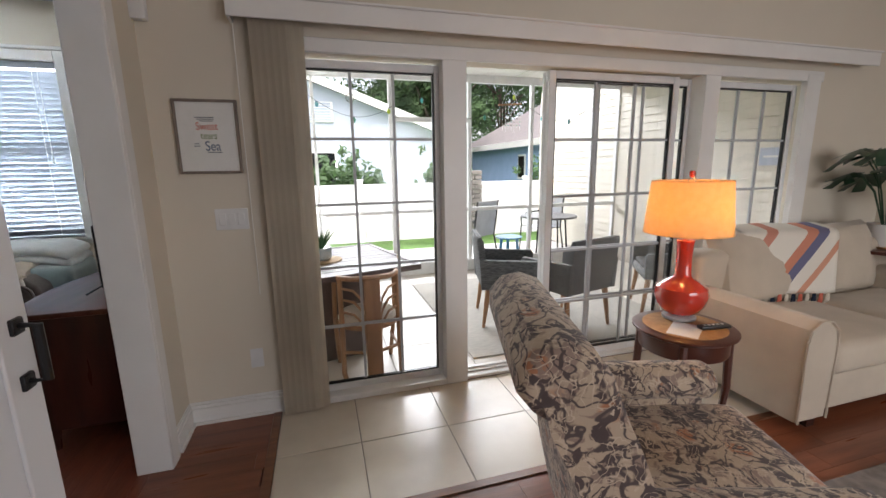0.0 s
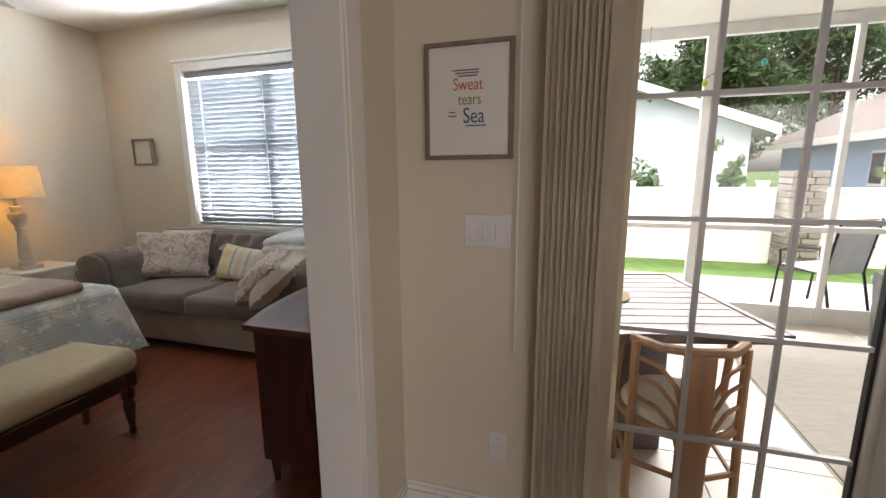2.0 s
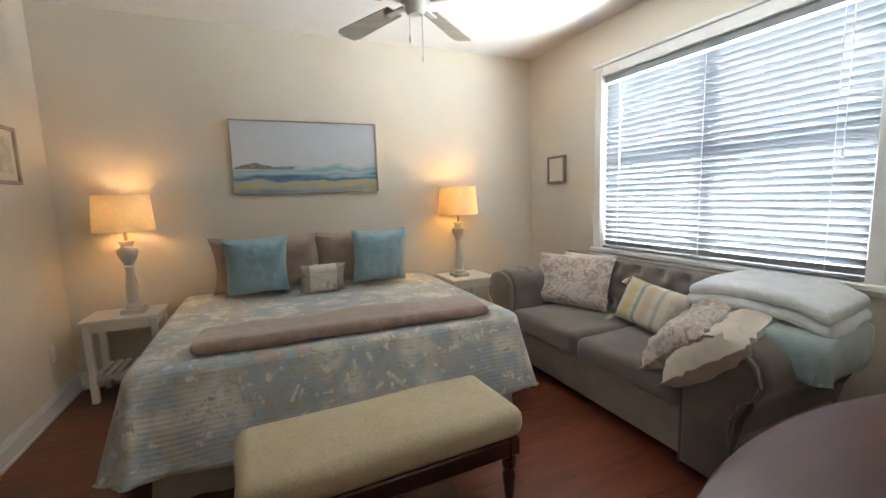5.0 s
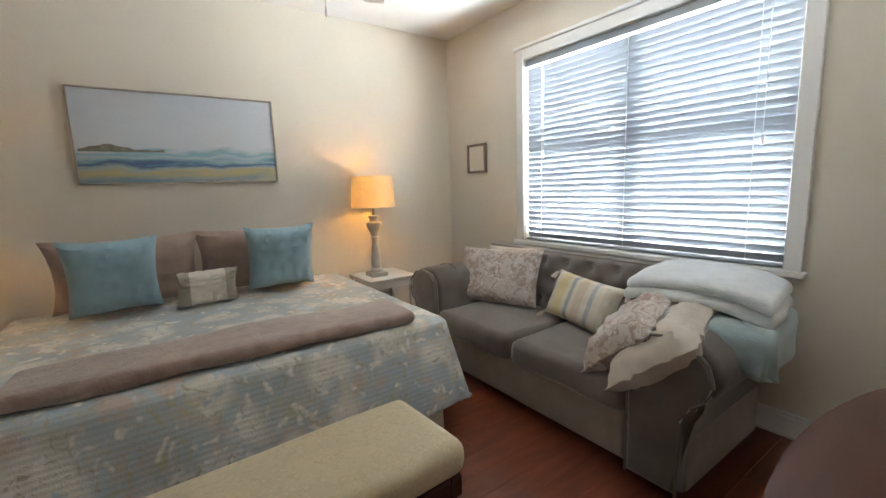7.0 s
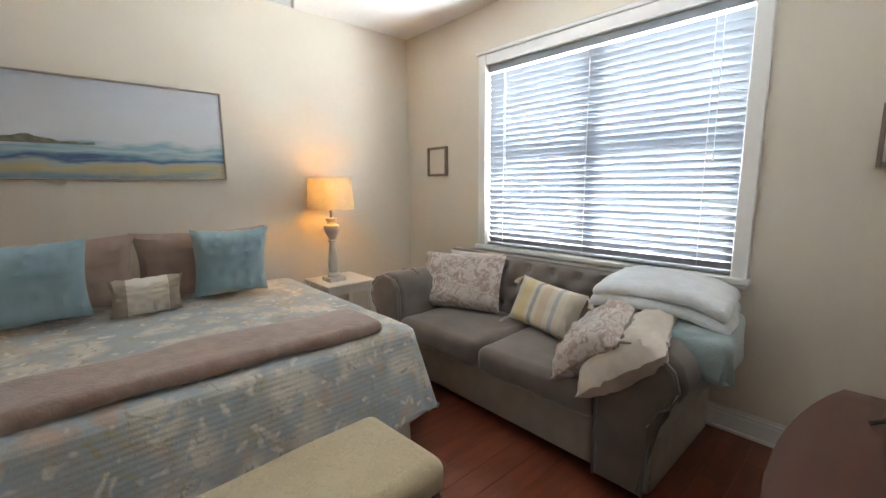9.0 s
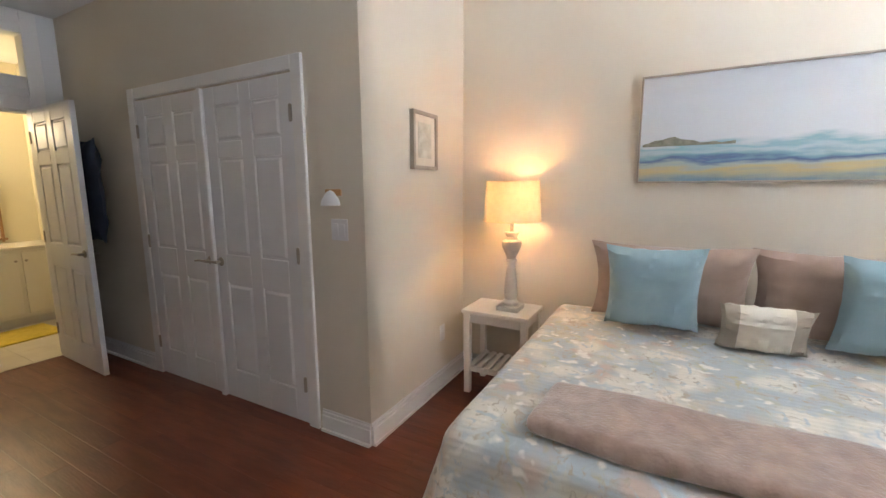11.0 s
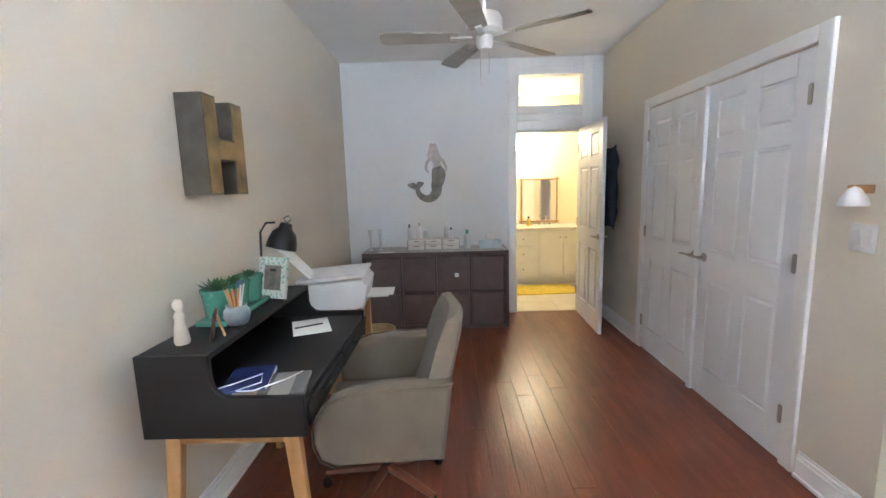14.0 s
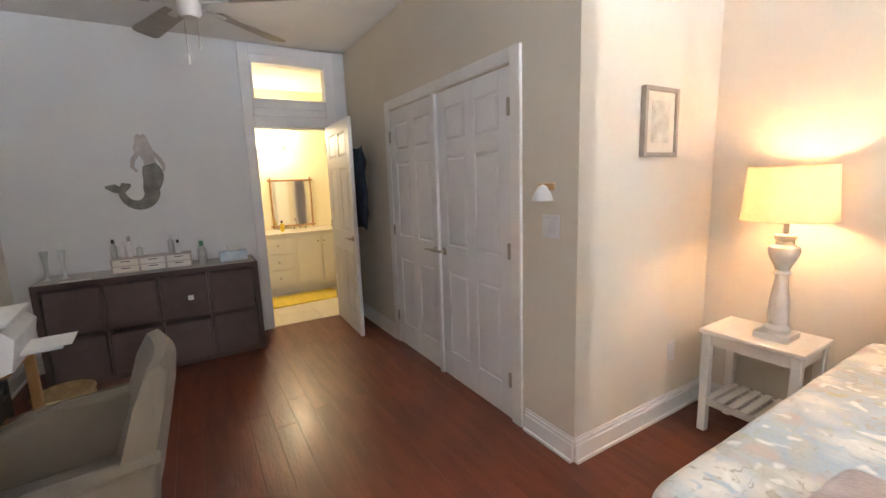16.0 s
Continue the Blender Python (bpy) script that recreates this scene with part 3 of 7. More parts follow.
def casing(name, label, boxes):
    bm = bmesh.new()
    for b in boxes:
        box(bm, *b, 0.004)
    return setting(name, bm, TRIM, label, "trim")


casing("trim_opening", "white casing around the bedroom opening", [
    (-0.597, -0.755, OY1 - 0.02, OY1 + 0.003, 0, OZ), (-0.616, -0.595, OY1, OY1 + 0.085, 0, OZ + 0.08), (NX, NX - 0.035, OY1, OY1 + 0.085, 0, OZ + 0.08),
    (-0.597, -0.735, OY0, OY0 + 0.02, 0, OZ), (NX, NX - 0.035, OY0 - 0.085, OY0, 0, OZ + 0.08), (-0.597, -0.735, OY0, OY1 - 0.021, OZ - 0.02, OZ)])
casing("trim_closet", "white casing around the closet doors", [
    (CX, CX + 0.022, -0.185, -0.105, 0, 2.13), (CX, CX + 0.022, -1.845, -1.765, 0, 2.13), (CX, CX + 0.020, -1.763, -0.187, 2.055, 2.13)])
casing("trim_bath_door", "white casing around the bathroom door and transom", [
    (-2.59, -2.50, SY, SY + 0.02, 0, 2.79), (-3.40, -3.30, SY, SY + 0.02, 0, 2.79), (-3.299, -2.591, SY, SY + 0.018, 2.04, 2.14),
    (-3.299, -2.591, SY, SY + 0.016, 2.21, 2.30), (-3.299, -2.591, SY, SY + 0.014, 2.14, 2.21), (-3.299, -2.591, SY, SY + 0.018, 2.62, 2.70), (-3.299, -2.591, SY, SY + 0.012, 2.70, 2.79),
    (-2.59, -2.575, SY - 0.11, SY, 0, 2.04), (-3.315, -3.30, SY - 0.11, SY, 0, 2.04), (-3.30, -2.59, SY - 0.11, SY - 0.001, 2.025, 2.04)])
setting("window_transom", B(-3.30, -2.59, SY - 0.07, SY - 0.064, 2.29, 2.63), GLASS, "clear glass transom over the bathroom door", "window").visible_shadow = False

# ---- bedroom window and blind ----
win = thing("window_1", pose(-2.725, NY, 0.885), "wide white framed bedroom window with lowered blinds", "window")
win["kind"] = "structure"
fr = bmesh.new()
for b in ((-0.975, -0.895, -0.025, 0.002, -0.06, 1.54), (0.895, 0.975, -0.025, 0.002, -0.06, 1.54), (-0.894, 0.894, -0.025, 0.002, 1.456, 1.54)):
    box(fr, *b, 0.006)
box(fr, -1.0, 1.0, -0.035, 0.0, 1.541, 1.57, 0.006)
part("window_frame", fr, TRIM, win)
part("window_sill", B(-0.99, 0.99, -0.05, 0.06, -0.035, 0.0, 0.006), TRIM, win)
sash = bmesh.new()
for b in ((-0.895, -0.84, 0.07, 0.11, 0, 1.455), (0.84, 0.895, 0.07, 0.11, 0, 1.455), (-0.045, 0.045, 0.07, 0.11, 0.06, 1.4), (-0.84, 0.84, 0.07, 0.11, 0, 0.06), (-0.84, 0.84, 0.07, 0.11, 1.4, 1.455),
          (-0.84, -0.046, 0.075, 0.105, 0.69, 0.75), (0.046, 0.84, 0.075, 0.105, 0.69, 0.75)):
    box(sash, *b, 0.004)
part("sash", sash, TRIM, win)
for x in (-0.44, 0.44):
    part("pane", B(x - 0.39, x + 0.39, 0.088, 0.092, 0.05, 1.41), GLASS, win).visible_shadow = False

blind = thing("window_blind", pose(-2.725, NY + 0.03, 0.885), "white wooden slatted blind, lowered and tilted half open", "blind")
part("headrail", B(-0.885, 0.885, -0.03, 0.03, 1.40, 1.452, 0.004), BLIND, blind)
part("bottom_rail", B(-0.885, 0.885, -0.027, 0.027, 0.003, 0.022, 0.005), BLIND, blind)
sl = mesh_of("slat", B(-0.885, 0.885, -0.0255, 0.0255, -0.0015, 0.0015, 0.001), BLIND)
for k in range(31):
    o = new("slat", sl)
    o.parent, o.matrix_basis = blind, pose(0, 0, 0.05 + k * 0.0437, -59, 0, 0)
for x in (-0.72, 0.0, 0.72):
    part("ladder_cord", tube([(x, -0.028, 0.02), (x, -0.028, 1.41)], 0.0016, 5), PAPER, blind)
for x, z in ((0.76, 0.68), (-0.70, 0.72)):
    c = part("pull_cord", tube([(x, -0.034, z), (x, -0.034, 1.41)], 0.0018, 5), PAPER, blind)
    part("tassel", lathe([(0.004, z - 0.05), (0.008, z - 0.045), (0.006, z - 0.02), (0.003, z)], x, -0.034, 8), PAPER, c)


# ---- six-panel doors ----
def fielded(x0, x1, z0, z1, low, high, slope):
    """A raised panel: a flat field with sloping margins on both faces."""
    bm = bmesh.new()
    for s in (-1, 1):
        rings = []
        for inset, y in ((0.0, low), (0.007, low), (slope, high), (slope + 0.001, high)):
            rings.append([bm.verts.new((x, s * y, z)) for x, z in ((x0 + inset, z0 + inset), (x1 - inset, z0 + inset), (x1 - inset, z1 - inset), (x0 + inset, z1 - inset))])
        for a, b in zip(rings, rings[1:]):
            for k in range(4):
                bm.faces.new((a[k], a[(k + 1) % 4], b[(k + 1) % 4], b[k]))
        bm.faces.new(rings[-1])
    return bm


def door_leaf(parent, w, h=2.03, t=0.035):
    """A leaf in its own x (0..w) and z, thickness about y = 0."""
    bm = bmesh.new()
    rows = ((0.0, 0.20), (0.80, 0.99), (1.60, 1.70), (1.92, h))
    g = 0.012
    st = ((0, 0.105), (w / 2 - 0.05, w / 2 + 0.05), (w - 0.105, w))
    for a, b in st:
        box(bm, a, b, -t / 2, t / 2, 0, h, 0.003)
    for z0, z1 in rows:
        for (a, b), (c, d) in zip(st, st[1:]):
            box(bm, b, c, -t / 2, t / 2, z0, z1, 0.003)
    for (a, b), (c, d) in zip(st, st[1:]):
        box(bm, b, c, -t / 2 + 0.013, t / 2 - 0.013, 0.1, h - 0.05)
    leaf = part("leaf", bm, DOOR, parent)
    for (a, b), (c, d) in zip(st, st[1:]):
        for (z0, z1), (z2, z3) in zip(rows, rows[1:]):
            p = fielded(b + 0.006, c - 0.006, z1 + 0.006, z2 - 0.006, t / 2 - 0.012, t / 2 - 0.001, 0.020)
            part("panel", p, DOOR, leaf)
    return leaf


def lever(parent, x, side, y=0.0, z=0.94, d=1):
    bm = lathe([(0.028, 0), (0.030, 0.004), (0.020, 0.012), (0.011, 0.014), (0.011, 0.045), (0.0, 0.047)], 0, 0, 16)
    bmesh.ops.transform(bm, matrix=pose(x, y, z, 90 if side < 0 else -90), verts=bm.verts)
    tube([(x, y + side * 0.042, z), (x + d * 0.05, y + side * 0.046, z + 0.002), (x + d * 0.105, y + side * 0.042, z - 0.004)], 0.008, 8, bm)
    return part("door_handle", bm, METAL, parent, "brushed nickel lever handle")


def hinge(parent, x, y, z):
    bm = B(x - 0.012, x + 0.012, y - 0.004, y + 0.004, z - 0.045, z + 0.045, 0.002)
    tube([(x, y, z - 0.048), (x, y, z + 0.048)], 0.006, 8, bm)
    return part("hinge", bm, METAL, parent)


# leaf x runs along -y of the world from the hinge side
d1 = thing("door_1", pose(CX - 0.004, -0.187, 0.012, 0, 0, -90), "white six-panel closet door, closed", "door", "closet doors")
door_leaf(d1, 0.783)
lever(d1, 0.73, 1, 0.017, d=1)
for z in (0.25, 1.03, 1.82):
    hinge(d1, 0.012, 0.024, z)
d2 = thing("door_2", pose(CX - 0.004, -1.762, 0.012, 0, 0, 90), "white six-panel closet door, closed, with astragal", "door", "closet doors")
door_leaf(d2, 0.783)
lever(d2, 0.73, -1, -0.017, d=-1)
part("astragal", B(0.765, 0.805, -0.045, -0.018, 0.0, 2.03, 0.006), DOOR, d2)
for z in (0.25, 1.03, 1.82):
    hinge(d2, 0.012, -0.024, z)
d3 = thing("door_3", pose(-3.285, SY + 0.015, 0.012, 0, 0, 88), "white six-panel bathroom door standing open", "door")
door_leaf(d3, 0.80)
lever(d3, 0.74, 1, 0.017, d=-1)
lever(d3, 0.74, -1, -0.017, d=-1)
for z in (0.25, 1.03, 1.82):
    hinge(d3, 0.004, -0.02, z)
rb = cushion(0.30, 0.78, 0.08, 10, seed=4, rough=0.03)
solo("bath_robe", rb, NAVY, "dark navy towelling robe hanging on the open door", "robe", pose(-3.37, -2.22, 1.02, 0, 0, 88))

# sliding panel beside the opening
bd = thing("door_4", pose(-0.56, 1.25, 0.0), "white sliding door pushed aside, black pull handle", "door")
part("leaf", B(-0.02, 0.02, -1.12, 0.0, 0.0, 2.5, 0.004), DOOR, bd)
part("stile", B(0.0195, 0.030, -0.11, -0.004, 0.004, 2.49, 0.003), DOOR, bd)
ph = bmesh.new()
tube([(0.03, -0.055, 0.945), (0.075, -0.055, 0.945), (0.075, -0.055, 1.085), (0.03, -0.055, 1.085)], 0.011, 8, ph)
for z in (0.945, 1.085):
    box(ph, 0.026, 0.040, -0.075, -0.035, z - 0.02, z + 0.02, 0.003)
part("pull_handle", ph, BLACKM, bd, "matt black pull handle")

# ---- bed ----
bed = thing("bed", pose(-3.75, 2.08, 0), "king bed made up with a pale blue floral quilt", "bed")
part("mattress", soft_box(-0.90, 0.77, -0.95, 0.95, 0.30, 0.628, 0.05), CREAM, bed)
part("box_spring", B(-0.89, 0.75, -0.94, 0.94, 0.06, 0.30, 0.01), CREAM, bed)
for x in (-0.8, 0.68):
    for y in (-0.85, 0.85):
        part("leg", B(x - 0.03, x + 0.03, y - 0.03, y + 0.03, 0, 0.06), BLACKM, bed)


def ripple_skirt(path, z0, z1, amp, freq, flare):
    bm = bmesh.new()
    pts, dist = [], 0.0
    for (a, b), (c, d) in zip(path, path[1:]):
        seg = math.hypot(c - a, d - b)
        nx, ny = (d - b) / seg, -(c - a) / seg
        n = int(seg / 0.02)
        for k in range(n):
            f = k / n
            s = dist + f * seg
            o = amp * math.sin(s * freq) + amp * 0.6 * noise.noise((s * 5, 0.3, 1.7))
            pts.append((a + f * (c - a), b + f * (d - b), nx, ny, o))
        dist += seg
    rows = []
    for j in range(5):
        f = j / 4
        rows.append([bm.verts.new((x + nx * (o * (0.2 + f) + flare * f), y + ny * (o * (0.2 + f) + flare * f), z1 + (z0 - z1) * f)) for x, y, nx, ny, o in pts])
    for a, b in zip(rows, rows[1:]):
        for k in range(len(a) - 1):
            bm.faces.new((a[k], a[k + 1], b[k + 1], b[k]))
    return bm


part("bed_skirt", ripple_skirt([(-0.88, -0.96), (0.79, -0.96), (0.79, 0.96), (-0.88, 0.96)][::-1], 0.004, 0.32, 0.010, 28, -0.03), SKIRT, bed, "cream gathered bed skirt")


def drape(x0, x1, y0, y1, z, r, drop, step=0.028, flare=0.16, sides=(0, 1, 1, 1), seed=0, wave=0.02):
    """Cloth laid over a rectangle; it falls over the edges that sides names: x-, x+, y-, y+."""
    ext = drop + r * (math.pi / 2 - 1)
    ax0, ax1 = x0 - ext * sides[0], x1 + ext * sides[1]
    ay0, ay1 = y0 - ext * sides[2], y1 + ext * sides[3]
    nx, ny = int((ax1 - ax0) / step), int((ay1 - ay0) / step)
    bm = bmesh.new()
    g = []
    for i in range(nx + 1):
        row = []
        for j in range(ny + 1):
            px, py = ax0 + (ax1 - ax0) * i / nx, ay0 + (ay1 - ay0) * j / ny
            qx, qy = min(max(px, x0), x1), min(max(py, y0), y1)
            d = math.hypot(px - qx, py - qy)
            puff = 0.006 * noise.noise((px * 4, py * 4, seed)) + 0.003 * noise.noise((px * 14, py * 14, seed))
            if d < 1e-6:
                row.append(bm.verts.new((px, py, z + puff)))
                continue
            ux, uy = (px - qx) / d, (py - qy) / d
            d = min(d, ext)
            if d < r * math.pi / 2:
                a = d / r
                out, fall = r * math.sin(a), r * (1 - math.cos(a))
            else:
                e = d - r * math.pi / 2
                s = qx * 1.0 + qy * 1.0 + math.atan2(uy, ux) * 0.5
                wv = wave * math.sin(s * 13 + seed) * (e / drop) + wave * 0.8 * noise.noise((s * 4, seed, 0.5)) * (e / drop)
                out, fall = r + flare * e + wv, r + e * math.sqrt(1 - flare * flare)
            row.append(bm.verts.new((qx + ux * out, qy + uy * out, z + puff - fall)))
        g.append(row)
    for i in range(nx):
        for j in range(ny):
            bm.faces.new((g[i][j], g[i + 1][j], g[i + 1][j + 1], g[i][j + 1]))
    return bm


q = part("quilt", drape(-0.86, 0.76, -1.0, 0.97, 0.645, 0.06, 0.47, flare=0.26), QUILT, bed, "quilted cotton with cream and tan flowers")
q.modifiers.new("thickness", "SOLIDIFY").thickness = 0.012

th = soft_box(-0.17, 0.17, -0.80, 0.80, 0.0, 0.065, 0.03, 4, wob=0.022, seed=3, cuts=5)
solo("throw_blanket", th, PLUSH, "folded taupe plush throw across the foot of the bed", "blanket", pose(-3.15, 2.10, 0.654, 0, 0, -2))

# a cushion stands on the bed with its face to the foot
def bed_cushion(name, label, w, h, d, material, x, y, z, lean, turn=0, seed=0):
    return solo(name, cushion(w, h, d, 18, 0.55, seed, 0.016, 0.2), material, label, "pillow", pose(x, y, z) @ pose(0, 0, 0, 0, 0, 90 + turn) @ pose(0, 0, 0, lean))


bed_cushion("pillow_sham", "taupe pillow sham leaning on the wall", 0.80, 0.47, 0.20, TAUPE, -4.46, 1.66, 0.66, 12, 0, 1)
bed_cushion("pillow_sham", "taupe pillow sham leaning on the wall", 0.80, 0.47, 0.20, TAUPE, -4.46, 2.43, 0.66, 12, -3, 2)
bed_cushion("throw_pillow", "square blue cotton cushion with pale piping", 0.46, 0.48, 0.17, BLUE, -4.27, 1.59, 0.672, 16, 4, 3)
bed_cushion("throw_pillow", "square blue cotton cushion with pale piping", 0.46, 0.48, 0.17, BLUE, -4.27, 2.55, 0.672, 16, -7, 5)
SMALLP = banded("cream_band_cloth", "X", [(0.0, (0.42, 0.36, 0.29)), (0.22, (0.72, 0.66, 0.57)), (0.78, (0.42, 0.36, 0.29))], low=-0.18, high=0.18)
bed_cushion("lumbar_pillow", "small cream lumbar cushion with taupe ends", 0.36, 0.25, 0.11, SMALLP, -4.19, 2.06, 0.655, 20, 0, 6)

# ---- bench ----
bench = thing("bench", pose(-2.38, 2.06, 0, 0, 0, 2), "upholstered gold damask bench with dark turned legs", "bench")
part("seat_cushion", soft_box(-0.22, 0.22, -0.56, 0.56, 0.345, 0.485, 0.055, 5, wob=0.008, seed=2), BENCHC, bench, "gold damask seat")
part("frame", B(-0.205, 0.205, -0.54, 0.54, 0.27, 0.35, 0.008), DARK, bench)
for x in (-0.17, 0.17):
    for y in (-0.50, 0.50):
        part("leg", lathe([(0.012, 0), (0.02, 0.02), (0.014, 0.04), (0.022, 0.10), (0.03, 0.17), (0.022, 0.20), (0.032, 0.215), (0.032, 0.27)], x, y, 14), DARK, bench)


# ---- nightstands and lamps ----
def nightstand(x0, x1, y0, y1, label):
    cx, cy = (x0 + x1) / 2, (y0 + y1) / 2
    w, d = (x1 - x0) / 2, (y1 - y0) / 2
    n = thing("nightstand", pose(cx, cy, 0), label, "nightstand", "nightstands beside the bed")
    part("top", B(-w, w, -d, d, 0.575, 0.60, 0.004), WHITEW, n)
    ap = bmesh.new()
    for b in ((-w + 0.03, w - 0.03, -d + 0.025, -d + 0.04), (-w + 0.03, w - 0.03, d - 0.04, d - 0.025), (-w + 0.025, -w + 0.04, -d + 0.05, d - 0.05), (w - 0.04, w - 0.025, -d + 0.05, d - 0.05)):
        box(ap, *b, 0.51, 0.575)
    part("apron", ap, WHITEW, n)
    for x in (-w + 0.035, w - 0.035):
        for y in (-d + 0.035, d - 0.035):
            part("leg", B(x - 0.021, x + 0.021, y - 0.021, y + 0.021, 0, 0.575, 0.003), WHITEW, n)
        part("rail", B(x - 0.012, x + 0.012, -d + 0.05, d - 0.05, 0.16, 0.19), WHITEW, n)
    k = 7
    for j in range(k):
        y = -d + 0.06 + (2 * d - 0.12) * j / (k - 1)
        part("slat", B(-w + 0.02, w - 0.02, y - 0.018, y + 0.018, 0.19, 0.202, 0.002), WHITEW, n)
    return n


nightstand(-4.66, -4.31, 0.44, 0.91, "white painted nightstand with a slatted shelf")
nightstand(-4.66, -4.22, 3.23, 3.68, "white painted nightstand beside the sofa")


def shade(parent, r0, r1, z0, z1, material, label):
    bm = bmesh.new()
    n = 40
    rings = [[bm.verts.new((r * math.cos(2 * math.pi * k / n), r * math.sin(2 * math.pi * k / n), z)) for k in range(n)] for r, z in ((r0, z0), (r1, z1))]
    for k in range(n):
        bm.faces.new((rings[0][k], rings[0][(k + 1) % n], rings[1][(k + 1) % n], rings[1][k]))
    s = part("shade", bm, material, parent, label)
    for r, z in ((r0, z0), (r1, z1)):
        ring = bmesh.new()
        tube([(r * math.cos(2 * math.pi * k / 32), r * math.sin(2 * math.pi * k / 32), z) for k in range(33)], 0.003, 6, ring)
        part("hem", ring, material, s)
    return s


def bedside_lamp(x, y):
    lp = thing("table_lamp", pose(x, y, 0.60), "lit table lamp, turned grey-washed base, cream drum shade", "lamp", "bedside lamps")
    part("foot", B(-0.075, 0.075, -0.075, 0.075, 0.0, 0.035, 0.004), LAMPB, lp, "square washed wood foot")
    part("base", lathe([(0.052, 0.035), (0.055, 0.055), (0.040, 0.075), (0.044, 0.12), (0.040, 0.20), (0.028, 0.29), (0.026, 0.33), (0.036, 0.335), (0.036, 0.345), (0.028, 0.352),
                       (0.034, 0.37), (0.058, 0.42), (0.066, 0.45), (0.062, 0.47), (0.040, 0.482), (0.036, 0.50), (0.046, 0.515), (0.046, 0.53), (0.0, 0.535)], 0, 0, 26), LAMPB, lp)
    part("socket", lathe([(0.012, 0.53), (0.012, 0.66), (0.018, 0.665), (0.018, 0.69), (0.0, 0.69)], 0, 0, 12), METAL, lp)
    part("harp", tube([(0, 0.055 * math.sin(a), 0.745 - 0.11 * math.cos(a)) for a in [radians(d) for d in range(0, 361, 20)]], 0.002, 5), METAL, lp)
    shade(lp, 0.190, 0.172, 0.605, 0.862, SHADE, "cream linen drum shade")
    return lp


bedside_lamp(-4.47, 0.735)
bedside_lamp(-4.42, 3.39)

# ---- wall pictures of the bedroom ----
def picture(name, m, w, h, frame_w, depth, frame_mat, field, label, mount=0.0):
    """Faces local -y; x across, z up, origin at the lower middle, on the wall at y = 0."""
    p = thing(name, m, label, "picture")
    fr = bmesh.new()
    for b in ((-w / 2, -w / 2 + frame_w, 0, h), (w / 2 - frame_w, w / 2, 0, h), (-w / 2 + frame_w, w / 2 - frame_w, 0, frame_w), (-w / 2 + frame_w, w / 2 - frame_w, h - frame_w, h)):
        box(fr, b[0], b[1], -depth, 0.0, b[2], b[3], 0.0015)
    part("frame", fr, frame_mat, p)
    part("artwork" if not mount else "mount", B(-w / 2 + frame_w, w / 2 - frame_w, -depth * 0.55, -0.002, frame_w, h - frame_w), field, p)
    return p


SEA = banded("seascape_paint", "Z", [(0.0, (0.16, 0.26, 0.34)), (0.06, (0.34, 0.36, 0.30)), (0.12, (0.52, 0.42, 0.20)), (0.17, (0.36, 0.42, 0.40)), (0.21, (0.07, 0.12, 0.26)), (0.25, (0.18, 0.34, 0.42)),
                                     (0.29, (0.42, 0.52, 0.56)), (0.335, (0.24, 0.42, 0.48)), (0.37, (0.52, 0.57, 0.59)), (0.40, (0.60, 0.62, 0.64)), (0.75, (0.55, 0.575, 0.61)), (1.0, (0.50, 0.53, 0.57))], 0.6, 0.09, 0.71, bump=0.5, rag=0.18)
PALEFR = mat("pale_oak_frame", (0.40, 0.34, 0.28), (0.32, 0.27, 0.22), 0.6, scale=10, bump=0.2, fine=60)
art = picture("painting", pose(WX + 0.002, 2.07, 1.445, 0, 0, 90), 1.225, 0.615, 0.010, 0.035, PALEFR, SEA, "wide seascape canvas in a thin grey frame", 0)
HEAD = mat("headland_paint", (0.15, 0.15, 0.10), (0.26, 0.25, 0.19), 0.7, scale=30, bump=0.4)
tops = [(-0.59 + 0.033 * k, 0.222 + 0.035 * math.exp(-((-0.15 + 0.033 * k) / 0.10) ** 2) + 0.004 * (k % 3)) for k in range(15)]
part("painted_headland", extrude_profile([(-0.59, 0.212), *tops, (-0.128, 0.212)], "y", -0.0205, -0.018), HEAD, art)

pa = picture("framed_print", pose(-4.10, CY + 0.002, 1.535, 0, 0, 180), 0.29, 0.345, 0.022, 0.03, PALEFR, CREAM, "framed botanical print on cream mount", 1)
part("print", B(-0.075, 0.075, -0.019, -0.0165, 0.07, 0.28), mat("sepia_print", (0.62, 0.60, 0.52), (0.45, 0.42, 0.34), 0.8, scale=14, bump=0), pa)
picture("shadow_frame", pose(-4.225, NY - 0.002, 1.475), 0.265, 0.268, 0.022, 0.03, GREYFR, PAINT, "small open square grey frame")
sf = picture("shadow_frame", pose(-1.20, NY - 0.002, 1.455), 0.275, 0.27, 0.018, 0.03, GREYFR, PAPER, "grey shadow frame with a starfish", 1)
star = bmesh.new()
vs = [star.verts.new((0.045 * (1 if k % 2 == 0 else 0.33) * math.sin(k * math.pi / 5), 0, 0.135 + 0.045 * (1 if k % 2 == 0 else 0.33) * math.cos(k * math.pi / 5))) for k in range(10)]
tp = star.verts.new((0, -0.010, 0.135))
for k in range(10):
    star.faces.new((vs[k], vs[(k + 1) % 10], tp))
part("starfish", star, LINEN, sf, m=pose(0, -0.0168, 0))

